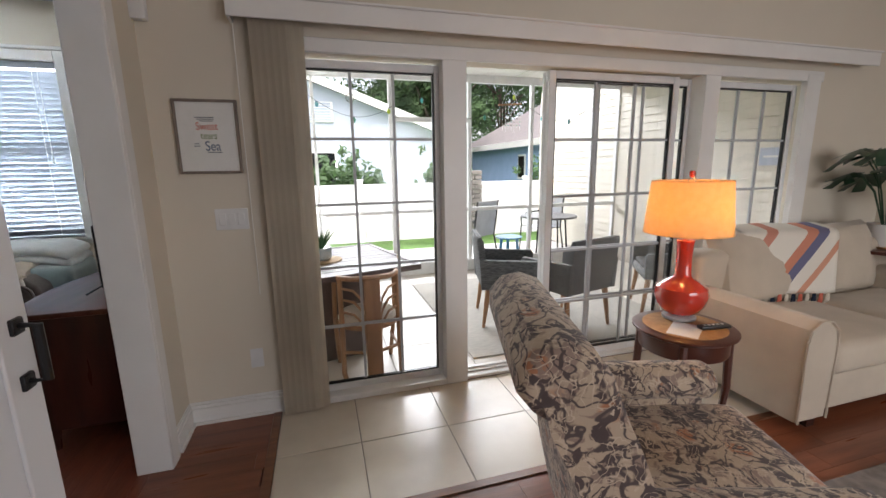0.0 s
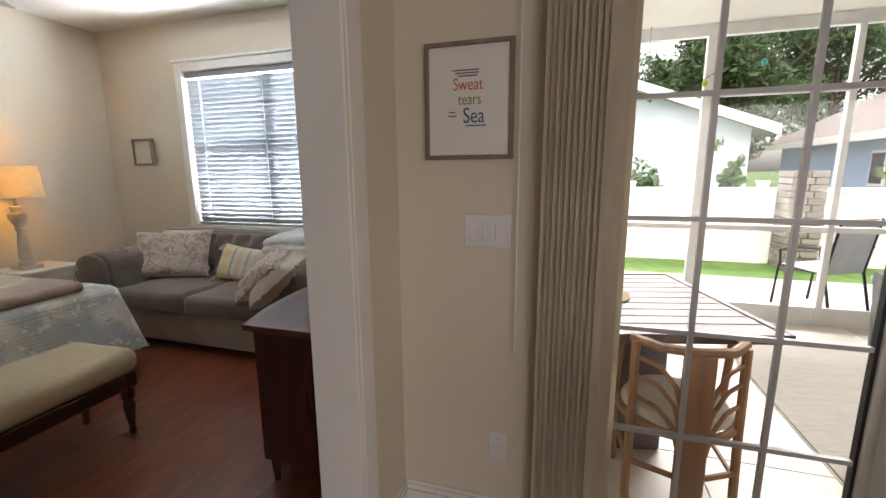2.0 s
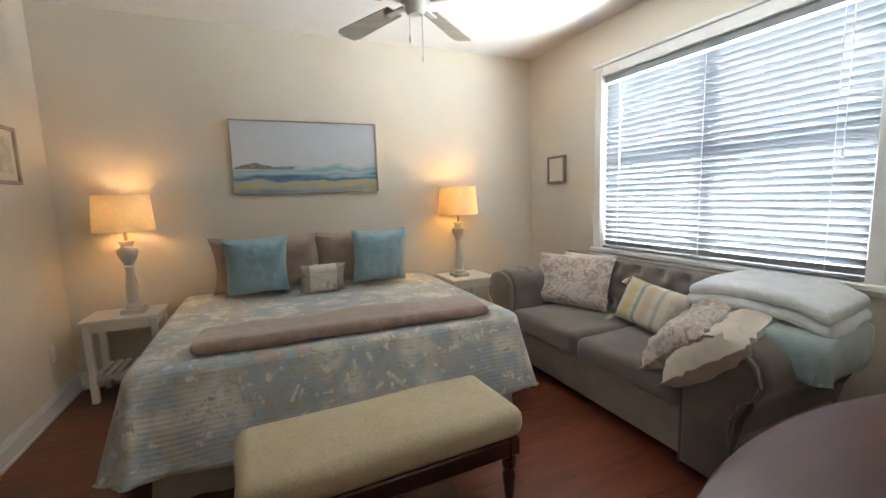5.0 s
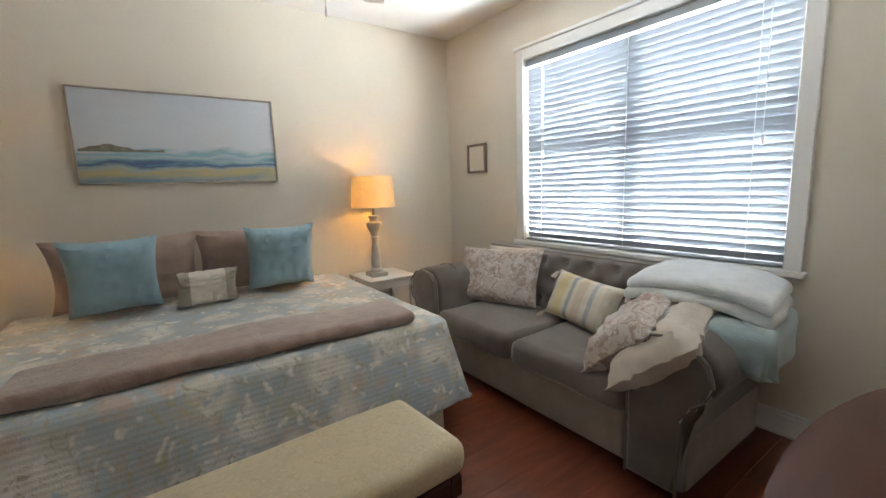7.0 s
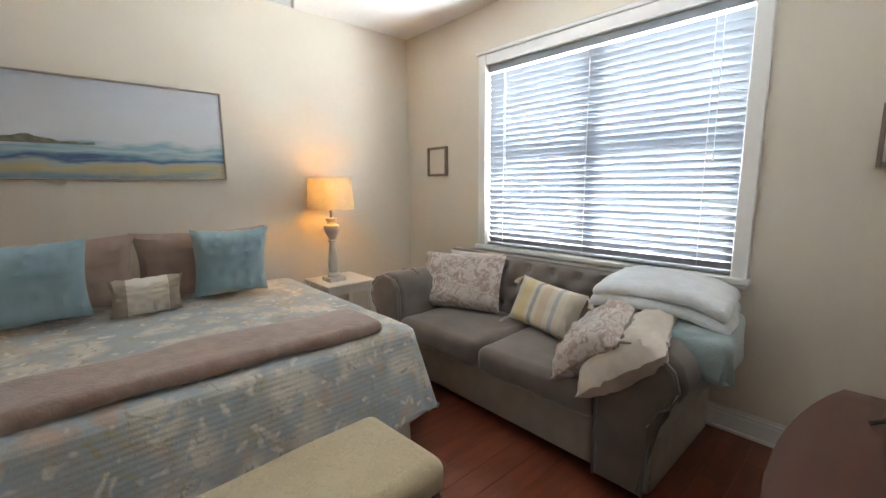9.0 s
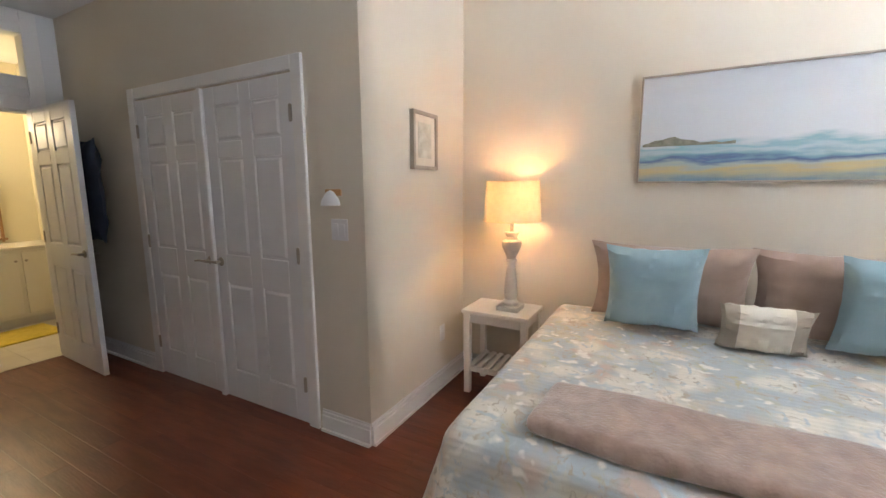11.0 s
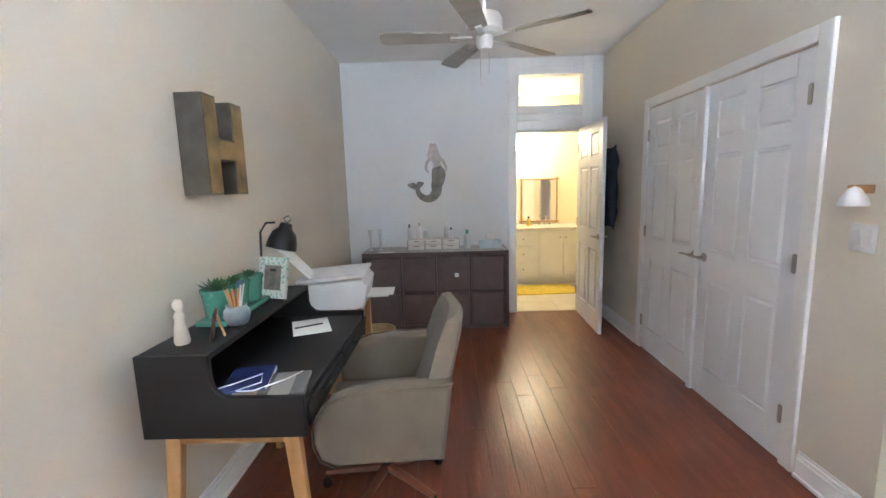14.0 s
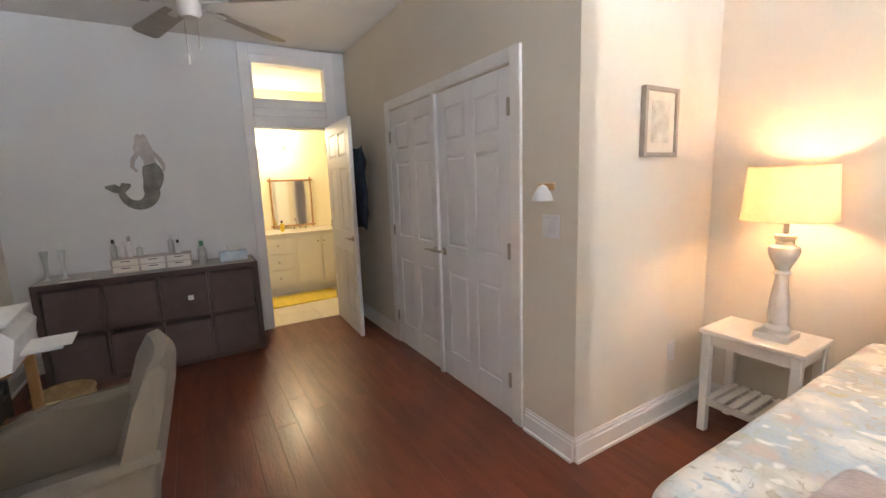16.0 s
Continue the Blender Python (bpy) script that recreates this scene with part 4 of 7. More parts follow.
# ---- tufted sofa ----
sofa = thing("sofa", pose(-2.84, 3.90, 0), "grey tufted rolled-arm sofa on a pale base", "sofa")
part("base", B(-1.0, 1.0, -0.40, 0.36, 0.05, 0.30, 0.02, 2), SOFAB, sofa, "pale taupe base band")
for x in (-0.93, 0.93):
    for y in (-0.34, 0.30):
        part("foot", lathe([(0.018, 0), (0.028, 0.05)], x, y, 10), DARK, sofa)
for x in (-0.372, 0.372):
    part("seat_cushion", soft_box(x - 0.368, x + 0.368, -0.46, 0.20, 0.30, 0.465, 0.05, 4, wob=0.012, seed=x), SOFA, sofa)
# tufted back: a grid with dimples at the buttons
def tufted(w, h, nx, nz, depth, step=0.022):
    bm = bmesh.new()
    ni, nj = int(w / step), int(h / step)
    btn = [((k + (0.5 if r % 2 else 0)) * w / nx + w / nx * 0.25, (r + 0.55) * h / nz) for r in range(nz) for k in range(nx)]
    g = []
    for i in range(ni + 1):
        row = []
        for j in range(nj + 1):
            x, z = w * i / ni, h * j / nj
            d = min(math.hypot(x - a, z - b) for a, b in btn)
            y = -depth * (1 - math.exp(-(d / 0.055) ** 1.1))
            e = min(x, w - x, h - z)
            y *= min(1, max(0, e) / 0.05) ** 0.5
            row.append(bm.verts.new((x - w / 2, y, z)))
        g.append(row)
    for i in range(ni):
        for j in range(nj):
            bm.faces.new((g[i][j], g[i + 1][j], g[i + 1][j + 1], g[i][j + 1]))
    return bm, btn


tb, btn = tufted(1.56, 0.42, 8, 3, 0.075)
part("back_cushion", tb, SOFA, sofa, "deep button-tufted back", m=pose(0, 0.225, 0.44, -10, 0, 0))
back = extrude_profile([(0.20, 0.28), (0.38, 0.28), (0.42, 0.78), (0.41, 0.84), (0.36, 0.868), (0.30, 0.86), (0.272, 0.82), (0.24, 0.6)], "x", -0.98, 0.98, 0.02)
part("back_frame", back, SOFA, sofa)
for a, b in btn:
    lo = pose(0, 0.225, 0.44, -10) @ Vector((a - 0.78, -0.004, b))
    part("button", lathe([(0.014, -0.006), (0.012, 0.004), (0.0, 0.008)], 0, 0, 8), SOFA, sofa, m=pose(lo.x, lo.y, lo.z, 80, 0, 0))
for s in (-1, 1):
    scroll = [(0.74, 0.62), (0.76, 0.69), (0.82, 0.74), (0.92, 0.755), (1.02, 0.73), (1.09, 0.67), (1.115, 0.59), (1.09, 0.52), (1.03, 0.475), (0.995, 0.40)]
    prof = [(s * 0.74, 0.05), *[(s * a, b) for a, b in scroll], (s * 0.985, 0.05)]
    arm = part("arm", extrude_profile(prof, "y", -0.42, 0.36, 0.03, 3), SOFA, sofa, "rolled arm")
    face = [(s * (0.905 + (abs(a) - 0.905) * 0.90), 0.055 + (b - 0.05) * 0.965) for a, b in prof]
    part("front_panel", extrude_profile(face, "y", -0.455, -0.41, 0.022, 3), SOFA, arm)
    part("welt", tube([(a, -0.452, b) for a, b in face], 0.007, 6), SOFA, arm)
    for y in (-0.22, 0.06):
        part("crease", tube([(s * 0.80, y, 0.735), (s * 0.87, y + 0.01, 0.754), (s * 0.97, y, 0.748), (s * 1.05, y - 0.01, 0.708)], 0.006, 6), SOFA, arm)


def sofa_cushion(name, label, w, h, d, material, x, y, z, rx, ry, rz, seed=0):
    return solo(name, cushion(w, h, d, seed=seed, rough=0.012), material, label, "pillow", pose(x, y, z, rx, ry, rz))


sofa_cushion("throw_pillow", "grey-brown ruffled cushion at the sofa's corner", 0.46, 0.42, 0.15, LINEN, -3.42, 4.02, 0.475, -18, 0, 20, 11)
sofa_cushion("throw_pillow", "taupe and white paisley cushion", 0.66, 0.44, 0.14, PAISLEY, -3.40, 3.84, 0.475, -26, 0, 24, 12)
STRIPEY = banded("woven_stripe_cloth", "X", [(0.0, (0.62, 0.56, 0.47)), (0.16, (0.64, 0.54, 0.30)), (0.30, (0.64, 0.58, 0.48)), (0.36, (0.36, 0.36, 0.37)), (0.42, (0.64, 0.58, 0.48)), (0.48, (0.60, 0.49, 0.38)),
                                          (0.60, (0.64, 0.58, 0.48)), (0.68, (0.42, 0.43, 0.44)), (0.74, (0.64, 0.58, 0.48)), (0.84, (0.58, 0.52, 0.43))], low=-0.26, high=0.26)
lp = thing("lumbar_pillow", pose(-2.72, 3.90, 0.475, -24, 4, -8), "cream lumbar cushion with yellow stripes and tassels", "pillow")
part("cover", cushion(0.53, 0.31, 0.13, seed=13), STRIPEY, lp)
for s in (-1, 1):
    for z in (0.01, 0.30):
        tb = bmesh.new()
        for k in range(9):
            a = k * 0.7
            tube([(s * 0.255, 0, z), (s * (0.29 + 0.008 * math.cos(a)), 0.012 * math.sin(a), z - 0.025), (s * (0.305 + 0.012 * math.cos(a)), 0.018 * math.sin(a) - 0.004, z - 0.06)], 0.005, 5, tb)
        part("tassel", tb, CREAM, lp)
solo("throw_pillow", cushion(0.48, 0.44, 0.19, puff=0.6, seed=14, rough=0.02), PAISLEY, "taupe paisley cushion slumped on the arm", "pillow", pose(-2.36, 3.66, 0.50, 0, 0, -80) @ pose(0, 0, 0, -48, 14, 0))
solo("throw_pillow", cushion(0.50, 0.46, 0.20, puff=0.6, seed=15, rough=0.02), LINEN, "beige linen cushion slumped on the arm", "pillow", pose(-2.20, 3.60, 0.48, 0, 0, -76) @ pose(0, 0, 0, -50, 8, 0))
bl = drape(-0.16, 0.18, -0.30, 0.22, 0.0, 0.05, 0.17, 0.03, 0.1, (1, 1, 1, 0), 5)
o = solo("sage_throw", bl, SAGE, "sage green blanket folded over the sofa arm", "blanket", pose(-1.90, 3.98, 0.762, 0, 4, 8))
o.modifiers.new("thickness", "SOLIDIFY").thickness = 0.02
fb = bmesh.new()
for k, (dx, dz) in enumerate(((0.0, 0.0), (0.015, 0.058))):
    # two folds of cloth that sag over the arm and the seat side
    fold = soft_box(-0.33 + dx, 0.29 - dx, -0.27, 0.23, dz, dz + 0.062, 0.028, 4, wob=0.014, seed=8 + k, cuts=7)
    for v in fold.verts:
        e = max(0.0, v.co.x - 0.06)
        v.co.z -= 1.1 * e * e + 0.9 * max(0.0, -v.co.x - 0.12) ** 2 + 0.5 * max(0.0, -v.co.y - 0.12) ** 2
    tmp = bpy.data.meshes.new("fold")
    fold.to_mesh(tmp)
    fb.from_mesh(tmp)
    fold.free()
    bpy.data.meshes.remove(tmp)
solo("fluffy_blanket", fb, FLUFF, "folded fluffy white blanket on the sofa arm", "blanket", pose(-1.99, 4.02, 0.795, 0, 3, 8))

# ---- dresser and television ----
dr = thing("dresser", pose(-0.73, 2.95, 0), "dark cherry bow-front dresser", "dresser")
arc = [(-0.655 + 0.085 * ((y / 0.52) ** 2), y) for y in [-0.52 + 0.08 * k for k in range(14)]]
arc2 = [(-0.625 + 0.085 * ((y / 0.50) ** 2), y) for y in [-0.49 + 0.07 * k for k in range(15)]]
part("top", extrude_profile([(0.0, -0.52), *arc, (0.0, 0.52)], "z", 0.735, 0.765, 0.006, 2), CHERRY, dr, "polished cherry top")
part("body", extrude_profile([(-0.01, -0.49), *arc2, (-0.01, 0.49)], "z", 0.12, 0.735, 0.004), DARK, dr)
for x, y in ((-0.51, -0.46), (-0.51, 0.46), (-0.04, -0.46), (-0.04, 0.46)):
    part("leg", lathe([(0.016, 0), (0.03, 0.12)], x, y, 4), DARK, dr)
for k, (z0, z1) in enumerate(((0.15, 0.33), (0.34, 0.52), (0.53, 0.71))):
    arc3 = [(-0.645 + 0.085 * ((y / 0.50) ** 2), y) for y in [-0.44 + 0.08 * j for j in range(12)]]
    d = part("drawer", extrude_profile([(-0.5, -0.44), *arc3, (-0.5, 0.44)], "z", z0, z1, 0.004), DARK, dr)
    for y in (-0.22, 0.22):
        part("knob", lathe([(0.008, 0), (0.008, 0.012), (0.016, 0.02), (0.0, 0.028)], 0, 0, 10), METAL, d, m=pose(-0.632, y, (z0 + z1) / 2, 0, -90, 0))
tv = thing("television", pose(-1.075, 3.01, 0.765, 0, 0, -76), "black flat television on two splayed feet", "television")
# screen faces local -y, x across
part("case", B(-0.36, 0.36, -0.012, 0.03, 0.05, 0.40, 0.008, 2), PLASTK, tv)
part("screen", B(-0.35, 0.35, -0.0145, -0.0115, 0.062, 0.392), SCREEN, tv, "glossy dark screen")
part("rear_housing", B(-0.26, 0.26, 0.029, 0.065, 0.07, 0.30, 0.012, 2), PLASTK, tv)
for s in (-1, 1):
    ft = bmesh.new()
    tube([(s * 0.27, -0.10, 0.006), (s * 0.27, 0.0, 0.06), (s * 0.27, 0.10, 0.006)], 0.006, 6, ft)
    part("foot", ft, PLASTK, tv)
cb = tube([(-0.93, 2.62, 0.90), (-0.86, 2.55, 0.86), (-0.80, 2.52, 0.772), (-0.76, 2.50, 0.772), (-0.712, 2.44, 0.70), (-0.712, 2.40, 0.40), (-0.712, 2.42, 0.012)], 0.004, 6)
solo("power_cord", cb, PLASTK, "thin black cord behind the television", "cable")

# ---- desk ----
desk = thing("desk", pose(-1.08, 0.07, 0), "black writing desk with raised back shelf, light wood legs", "desk")
# local: x from -0.28 (front) to 0.26 (wall side), y from -0.48 to 0.49
side = [(0.27, 0.66), (-0.27, 0.66), (-0.27, 0.80), (-0.03, 0.80), (0.0, 0.805), (0.025, 0.83), (0.03, 0.86), (0.03, 0.945), (0.27, 0.945)]
for y in (0.465, -0.487):
    part("side_panel", extrude_profile(side, "y", y, y + 0.022, 0.002, 1), BLACKW, desk)
part("worktop", B(-0.262, 0.26, -0.464, 0.464, 0.755, 0.775, 0.002), BLACKW, desk)
part("bottom_board", B(-0.255, 0.26, -0.464, 0.464, 0.662, 0.68), BLACKW, desk)
part("upper_shelf", B(0.032, 0.268, -0.464, 0.464, 0.925, 0.945, 0.002), BLACKW, desk)
part("back_panel", B(0.255, 0.268, -0.464, 0.464, 0.681, 0.924), BLACKW, desk)
for y0, y1 in ((-0.46, -0.004), (0.004, 0.46)):
    d = part("drawer", B(-0.275, -0.255, y0, y1, 0.684, 0.752, 0.002), BLACKW, desk)
    part("pull", B(-0.282, -0.274, (y0 + y1) / 2 - 0.03, (y0 + y1) / 2 + 0.03, 0.712, 0.722, 0.002), BLACKM, d)
part("rail", B(-0.20, 0.20, 0.41, 0.445, 0.615, 0.66, 0.003), OAK, desk)
part("rail", B(-0.20, 0.20, -0.445, -0.41, 0.615, 0.66, 0.003), OAK, desk)
for sx in (-1, 1):
    for sy in (-1, 1):
        lg = B(-0.026, 0.026, -0.02, 0.02, 0, 0.66, 0.003)
        for v in lg.verts:
            k = 1 - v.co.z / 0.66
            v.co.x = v.co.x * (1 - 0.35 * k) + sx * (0.20 + 0.055 * k)
            v.co.y = v.co.y * (1 - 0.3 * k) + sy * (0.428 + 0.03 * k)
        part("leg", lg, OAK, desk)


def on_shelf(y):
    return 0.945


# things on the desk
fg = lathe([(0.022, 0), (0.026, 0.01), (0.020, 0.06), (0.016, 0.085), (0.019, 0.10), (0.010, 0.118), (0.017, 0.128), (0.019, 0.142), (0.012, 0.156), (0.0, 0.16)], 0, 0, 14)
solo("figurine", fg, CREAM, "small carved cream wooden figurine on the desk", "figurine", pose(-0.90, 0.44, 0.945))
easel = thing("photo_stand", pose(-0.98, 0.40, 0.945, 0, 0, 115), "small dark wooden photo stand seen edge on", "frame")
part("panel", B(-0.04, 0.04, -0.006, 0.006, 0.0, 0.10, 0.002, m=pose(0, 0, 0.004, -12)), DARK, easel)
part("back_leg", B(-0.008, 0.008, 0.02, 0.026, 0.0, 0.08, m=pose(0, 0.02, 0, 14)), OAK, easel)
cup = thing("pencil_cup", pose(-0.99, 0.235, 0.945), "grey-blue pottery bowl full of pencils and brushes", "cup")
POTB = mat("grey_blue_pottery", (0.22, 0.29, 0.32), (0.42, 0.45, 0.45), 0.3, scale=14, bump=0.1)
part("bowl", lathe([(0.030, 0), (0.040, 0.008), (0.050, 0.035), (0.046, 0.06), (0.036, 0.068), (0.040, 0.078), (0.036, 0.078), (0.032, 0.066), (0.0, 0.03)], 0, 0, 22), POTB, cup)
PENS = [mat("pencil_%s" % n, c, rough=0.5, bump=0) for n, c in (("red", (0.5, 0.05, 0.04)), ("ochre", (0.55, 0.33, 0.08)), ("blue", (0.07, 0.12, 0.35)), ("wood", (0.5, 0.33, 0.18)), ("white", (0.7, 0.68, 0.65)))]
for k in range(13):
    a, r = k * 2.4, 0.024
    part("pencil", tube([(0.4 * r * math.cos(a), 0.4 * r * math.sin(a), 0.035), (1.5 * r * math.cos(a), 1.5 * r * math.sin(a), 0.13 + 0.05 * ((k * 7) % 5) / 5)], 0.0035, 6), PENS[k % 5], cup)
tray = thing("herb_planter", pose(-0.905, 0.075, 0.945), "green tray with three ribbed pots of succulents", "planter")
part("tray", B(-0.065, 0.065, -0.20, 0.20, 0, 0.025, 0.008, 2), POTG, tray)
for j, y in enumerate((0.13, 0.0, -0.13)):
    pt = part("pot", lathe([(0.044, 0.02), (0.047, 0.03)] + [(0.047 + 0.012 * k / 8 + (0.002 if k % 2 else 0), 0.03 + 0.012 * k) for k in range(9)] + [(0.064, 0.128), (0.064, 0.14), (0.058, 0.14), (0.055, 0.12), (0.0, 0.12)], 0, y, 24), POTG, tray)
    lv = bmesh.new()
    for k in range(26):
        a, t = k * 2.39996, k / 26
        L, up = 0.085 - 0.05 * t, 0.25 + 1.15 * t
        if j:
            L *= 0.62
        d = Vector((math.cos(a) * math.cos(up), math.sin(a) * math.cos(up), math.sin(up)))
        s = Vector((-math.sin(a), math.cos(a), 0))
        o = Vector((0, y, 0.125))
        pts = [o, o + d * L * 0.45 + s * 0.013, o + d * L + Vector((0, 0, 0.012)), o + d * L * 0.45 - s * 0.013, o + d * L * 0.4 + Vector((0, 0, -0.008))]
        v = [lv.verts.new(p) for p in pts]
        for f in ((0, 1, 2, 3), (0, 4, 1), (1, 4, 2), (2, 4, 3), (3, 4, 0)):
            lv.faces.new([v[i] for i in f])
    part("succulent", lv, LEAF, pt)
PHF = pattern("gingham_frame_cloth", (0.66, 0.70, 0.64), [((0.20, 0.44, 0.37), 60, 0.36, 0.05, 0.0, "cell")], 0.5, 0.1)
ph = thing("picture_stand", pose(-0.96, -0.155, 0.945, 0, 0, 160), "green and white checked photo frame", "frame")
T = pose(0, 0, 0, -12)
pf = bmesh.new()
for b in ((-0.085, -0.052, 0, 0.20), (0.052, 0.085, 0, 0.20), (-0.052, 0.052, 0, 0.04), (-0.052, 0.052, 0.16, 0.20)):
    box(pf, b[0], b[1], -0.009, 0.009, b[2], b[3], 0.002, m=T)
part("frame", pf, PHF, ph)
part("picture", B(-0.056, 0.056, -0.004, 0.004, 0.036, 0.164, m=T), mat("dim_photo", (0.10, 0.09, 0.085), (0.22, 0.20, 0.18), 0.3, scale=22, bump=0), ph)
part("strut", B(-0.015, 0.015, 0.0, 0.004, 0, 0.15, m=pose(0, 0.075, 0, 22)), BLACKM, ph)
dl = thing("desk_lamp", pose(-0.86, -0.30, 0.945), "black metal desk lamp with a bell shade, unlit", "lamp")
part("base", lathe([(0.065, 0), (0.065, 0.012), (0.02, 0.018), (0.0, 0.02)], 0, 0, 24), BLACKM, dl)
part("arm", tube([(0, 0, 0.015), (0, 0, 0.20), (-0.004, -0.005, 0.31), (-0.03, -0.02, 0.355), (-0.07, -0.04, 0.355)], 0.006, 8), BLACKM, dl)
hd = lathe([(0.018, 0.14), (0.030, 0.135), (0.034, 0.11), (0.060, 0.085), (0.074, 0.04), (0.078, 0.0), (0.074, 0.0), (0.070, 0.04), (0.055, 0.08), (0.0, 0.10)], 0, 0, 26)
tube([(0.0, 0.0, 0.138), (0.02, 0, 0.16), (0.0, 0, 0.178), (-0.02, 0, 0.16), (0.0, 0, 0.138)], 0.003, 6, hd)
part("shade", hd, BLACKM, dl, m=pose(-0.085, -0.05, 0.215, 8, -14, 0))

pr = thing("printer", pose(-1.10, -0.78, 0.74, 0, 0, 4), "white compact printer with an open paper tray", "printer")
part("body", extrude_profile([(-0.20, 0.02), (-0.14, 0.0), (0.16, 0.0), (0.18, 0.04), (0.18, 0.16), (-0.19, 0.19), (-0.225, 0.15)], "y", -0.20, 0.20, 0.015, 2), PLASTIC, pr)
part("lid", B(-0.21, 0.19, -0.205, 0.205, 0.0, 0.02, 0.006, 2, m=pose(0, 0, 0.187, 0, 4, 0)), PLASTIC, pr)
part("paper_stack", B(-0.10, 0.11, -0.01, 0.006, 0.0, 0.26, m=pose(0.13, 0.05, 0.20, 42, 0, 100)), PAPER, pr)
part("output_tray", B(-0.34, -0.19, -0.11, 0.11, 0.055, 0.063, 0.003), PLASTIC, pr)
part("printed_sheet", B(-0.37, -0.20, -0.10, 0.10, 0.066, 0.068), PAPER, pr)
ps = thing("printer_stand", pose(-1.06, -0.80, 0), "pale wooden printer stand", "stand")
part("top", B(-0.21, 0.24, -0.24, 0.24, 0.715, 0.74, 0.003), OAK, ps)
part("shelf", B(-0.20, 0.23, -0.22, 0.22, 0.22, 0.24, 0.003), OAK, ps)
for x in (-0.19, 0.22):
    for y in (-0.21, 0.21):
        part("leg", B(x - 0.018, x + 0.018, y - 0.018, y + 0.018, 0, 0.715, 0.002), OAK, ps)
bk = thing("basket", pose(-1.20, -1.62, 0), "round light wicker waste basket", "basket")
part("side", lathe([(0.11, 0), (0.15, 0.27), (0.142, 0.27), (0.104, 0.01), (0.0, 0.01)], 0, 0, 26), WICKERB, bk)
for k in range(7):
    part("band", tube([((0.113 + 0.006 * k) * math.cos(a), (0.113 + 0.006 * k) * math.sin(a), 0.02 + k * 0.041) for a in [2 * math.pi * j / 24 for j in range(25)]], 0.006, 6), WICKERB, bk)

nb = thing("notebook", pose(-1.10, 0.40, 0.775, 0, 0, 12), "navy notebook lying on the desk", "book")
part("cover", B(-0.075, 0.075, -0.10, 0.10, 0, 0.022, 0.003), mat("navy_cover", (0.02, 0.03, 0.13), rough=0.4), nb)
part("pages", B(-0.076, 0.070, -0.097, 0.097, 0.004, 0.018), PAPER, nb)
bk2 = thing("magazine", pose(-1.20, 0.44, 0.775, 0, 0, 100), "grey and tan paperback lying on the desk", "book")
part("cover", B(-0.09, 0.09, -0.12, 0.12, 0, 0.016, 0.002), banded("book_cover", "Y", [(0.0, (0.30, 0.25, 0.19)), (0.35, (0.10, 0.10, 0.10)), (0.5, (0.33, 0.31, 0.28)), (0.8, (0.14, 0.14, 0.14))], low=-0.12, high=0.12, rough=0.5), bk2)
part("pages", B(-0.092, 0.085, -0.117, 0.117, 0.003, 0.013), PAPER, bk2)
solo("charging_cable", tube([(-1.02, 0.50, 0.80), (-1.08, 0.46, 0.805), (-1.14, 0.38, 0.802), (-1.16, 0.44, 0.797), (-1.10, 0.50, 0.796), (-1.16, 0.50, 0.797), (-1.24, 0.42, 0.798), (-1.28, 0.36, 0.80)], 0.0025, 6), PLASTIC, "white charging cable on the books", "cable")
solo("paper_note", B(-0.09, 0.09, -0.12, 0.12, 0, 0.0015), PAPER, "white sheet of paper on the desk", "paper", pose(-1.12, -0.22, 0.775, 0, 0, 22))
solo("pen", tube([(-1.05, -0.18, 0.7805), (-1.17, -0.25, 0.7805)], 0.004, 8), PLASTK, "black pen on the sheet of paper", "pen")

# ---- office chair ----
STARW = mat("red_brown_star_wood", (0.20, 0.075, 0.04), (0.15, 0.05, 0.028), 0.35, scale=4, bump=0.1, fine=40, coat=0.2)
oc = thing("office_chair", pose(-1.50, -0.05, 0, 0, 0, 4) @ Matrix.Diagonal((1, 0.95, 0.965, 1)), "taupe linen upholstered swivel chair on a wooden star base", "chair")
part("seat", soft_box(-0.24, 0.28, -0.27, 0.27, 0.36, 0.48, 0.05, 4, wob=0.006), CHAIRC, oc)
bkp = [(-0.16, 0.40), (-0.27, 0.40), (-0.31, 0.55), (-0.375, 0.85), (-0.385, 0.93), (-0.36, 0.965), (-0.325, 0.95), (-0.30, 0.86), (-0.24, 0.62)]
bb = extrude_profile(bkp, "y", -0.30, 0.30, 0.03, 4)
bmesh.ops.bisect_plane(bb, geom=bb.verts[:] + bb.edges[:] + bb.faces[:], plane_co=(0, 0, 0.7), plane_no=(0, 0, 1))
bmesh.ops.subdivide_edges(bb, edges=[e for e in bb.edges if e.calc_length() > 0.4], cuts=7)
for v in bb.verts:
    k = max(0.0, (v.co.z - 0.7) / 0.27)
    v.co.y *= 1 - 0.28 * k * k
    v.co.x += 0.05 * (v.co.y / 0.3) ** 2
part("backrest", bb, CHAIRC, oc)
for s in (-1, 1):
    ap = [(-0.27, 0.37), (0.17, 0.37), (0.225, 0.40), (0.25, 0.47), (0.25, 0.54), (0.225, 0.61), (0.17, 0.665), (0.09, 0.695), (-0.02, 0.705), (-0.31, 0.715)]
    ar = part("arm", extrude_profile(ap, "y", s * 0.31 - 0.05, s * 0.31 + 0.05, 0.032, 4), CHAIRC, oc)
    part("piping", tube([(a, s * 0.355, b) for a, b in ap[1:]], 0.004, 6), CHAIRC, ar)
part("column", lathe([(0.03, 0.09), (0.03, 0.2), (0.022, 0.2), (0.022, 0.36)], 0, 0, 16), BLACKM, oc)
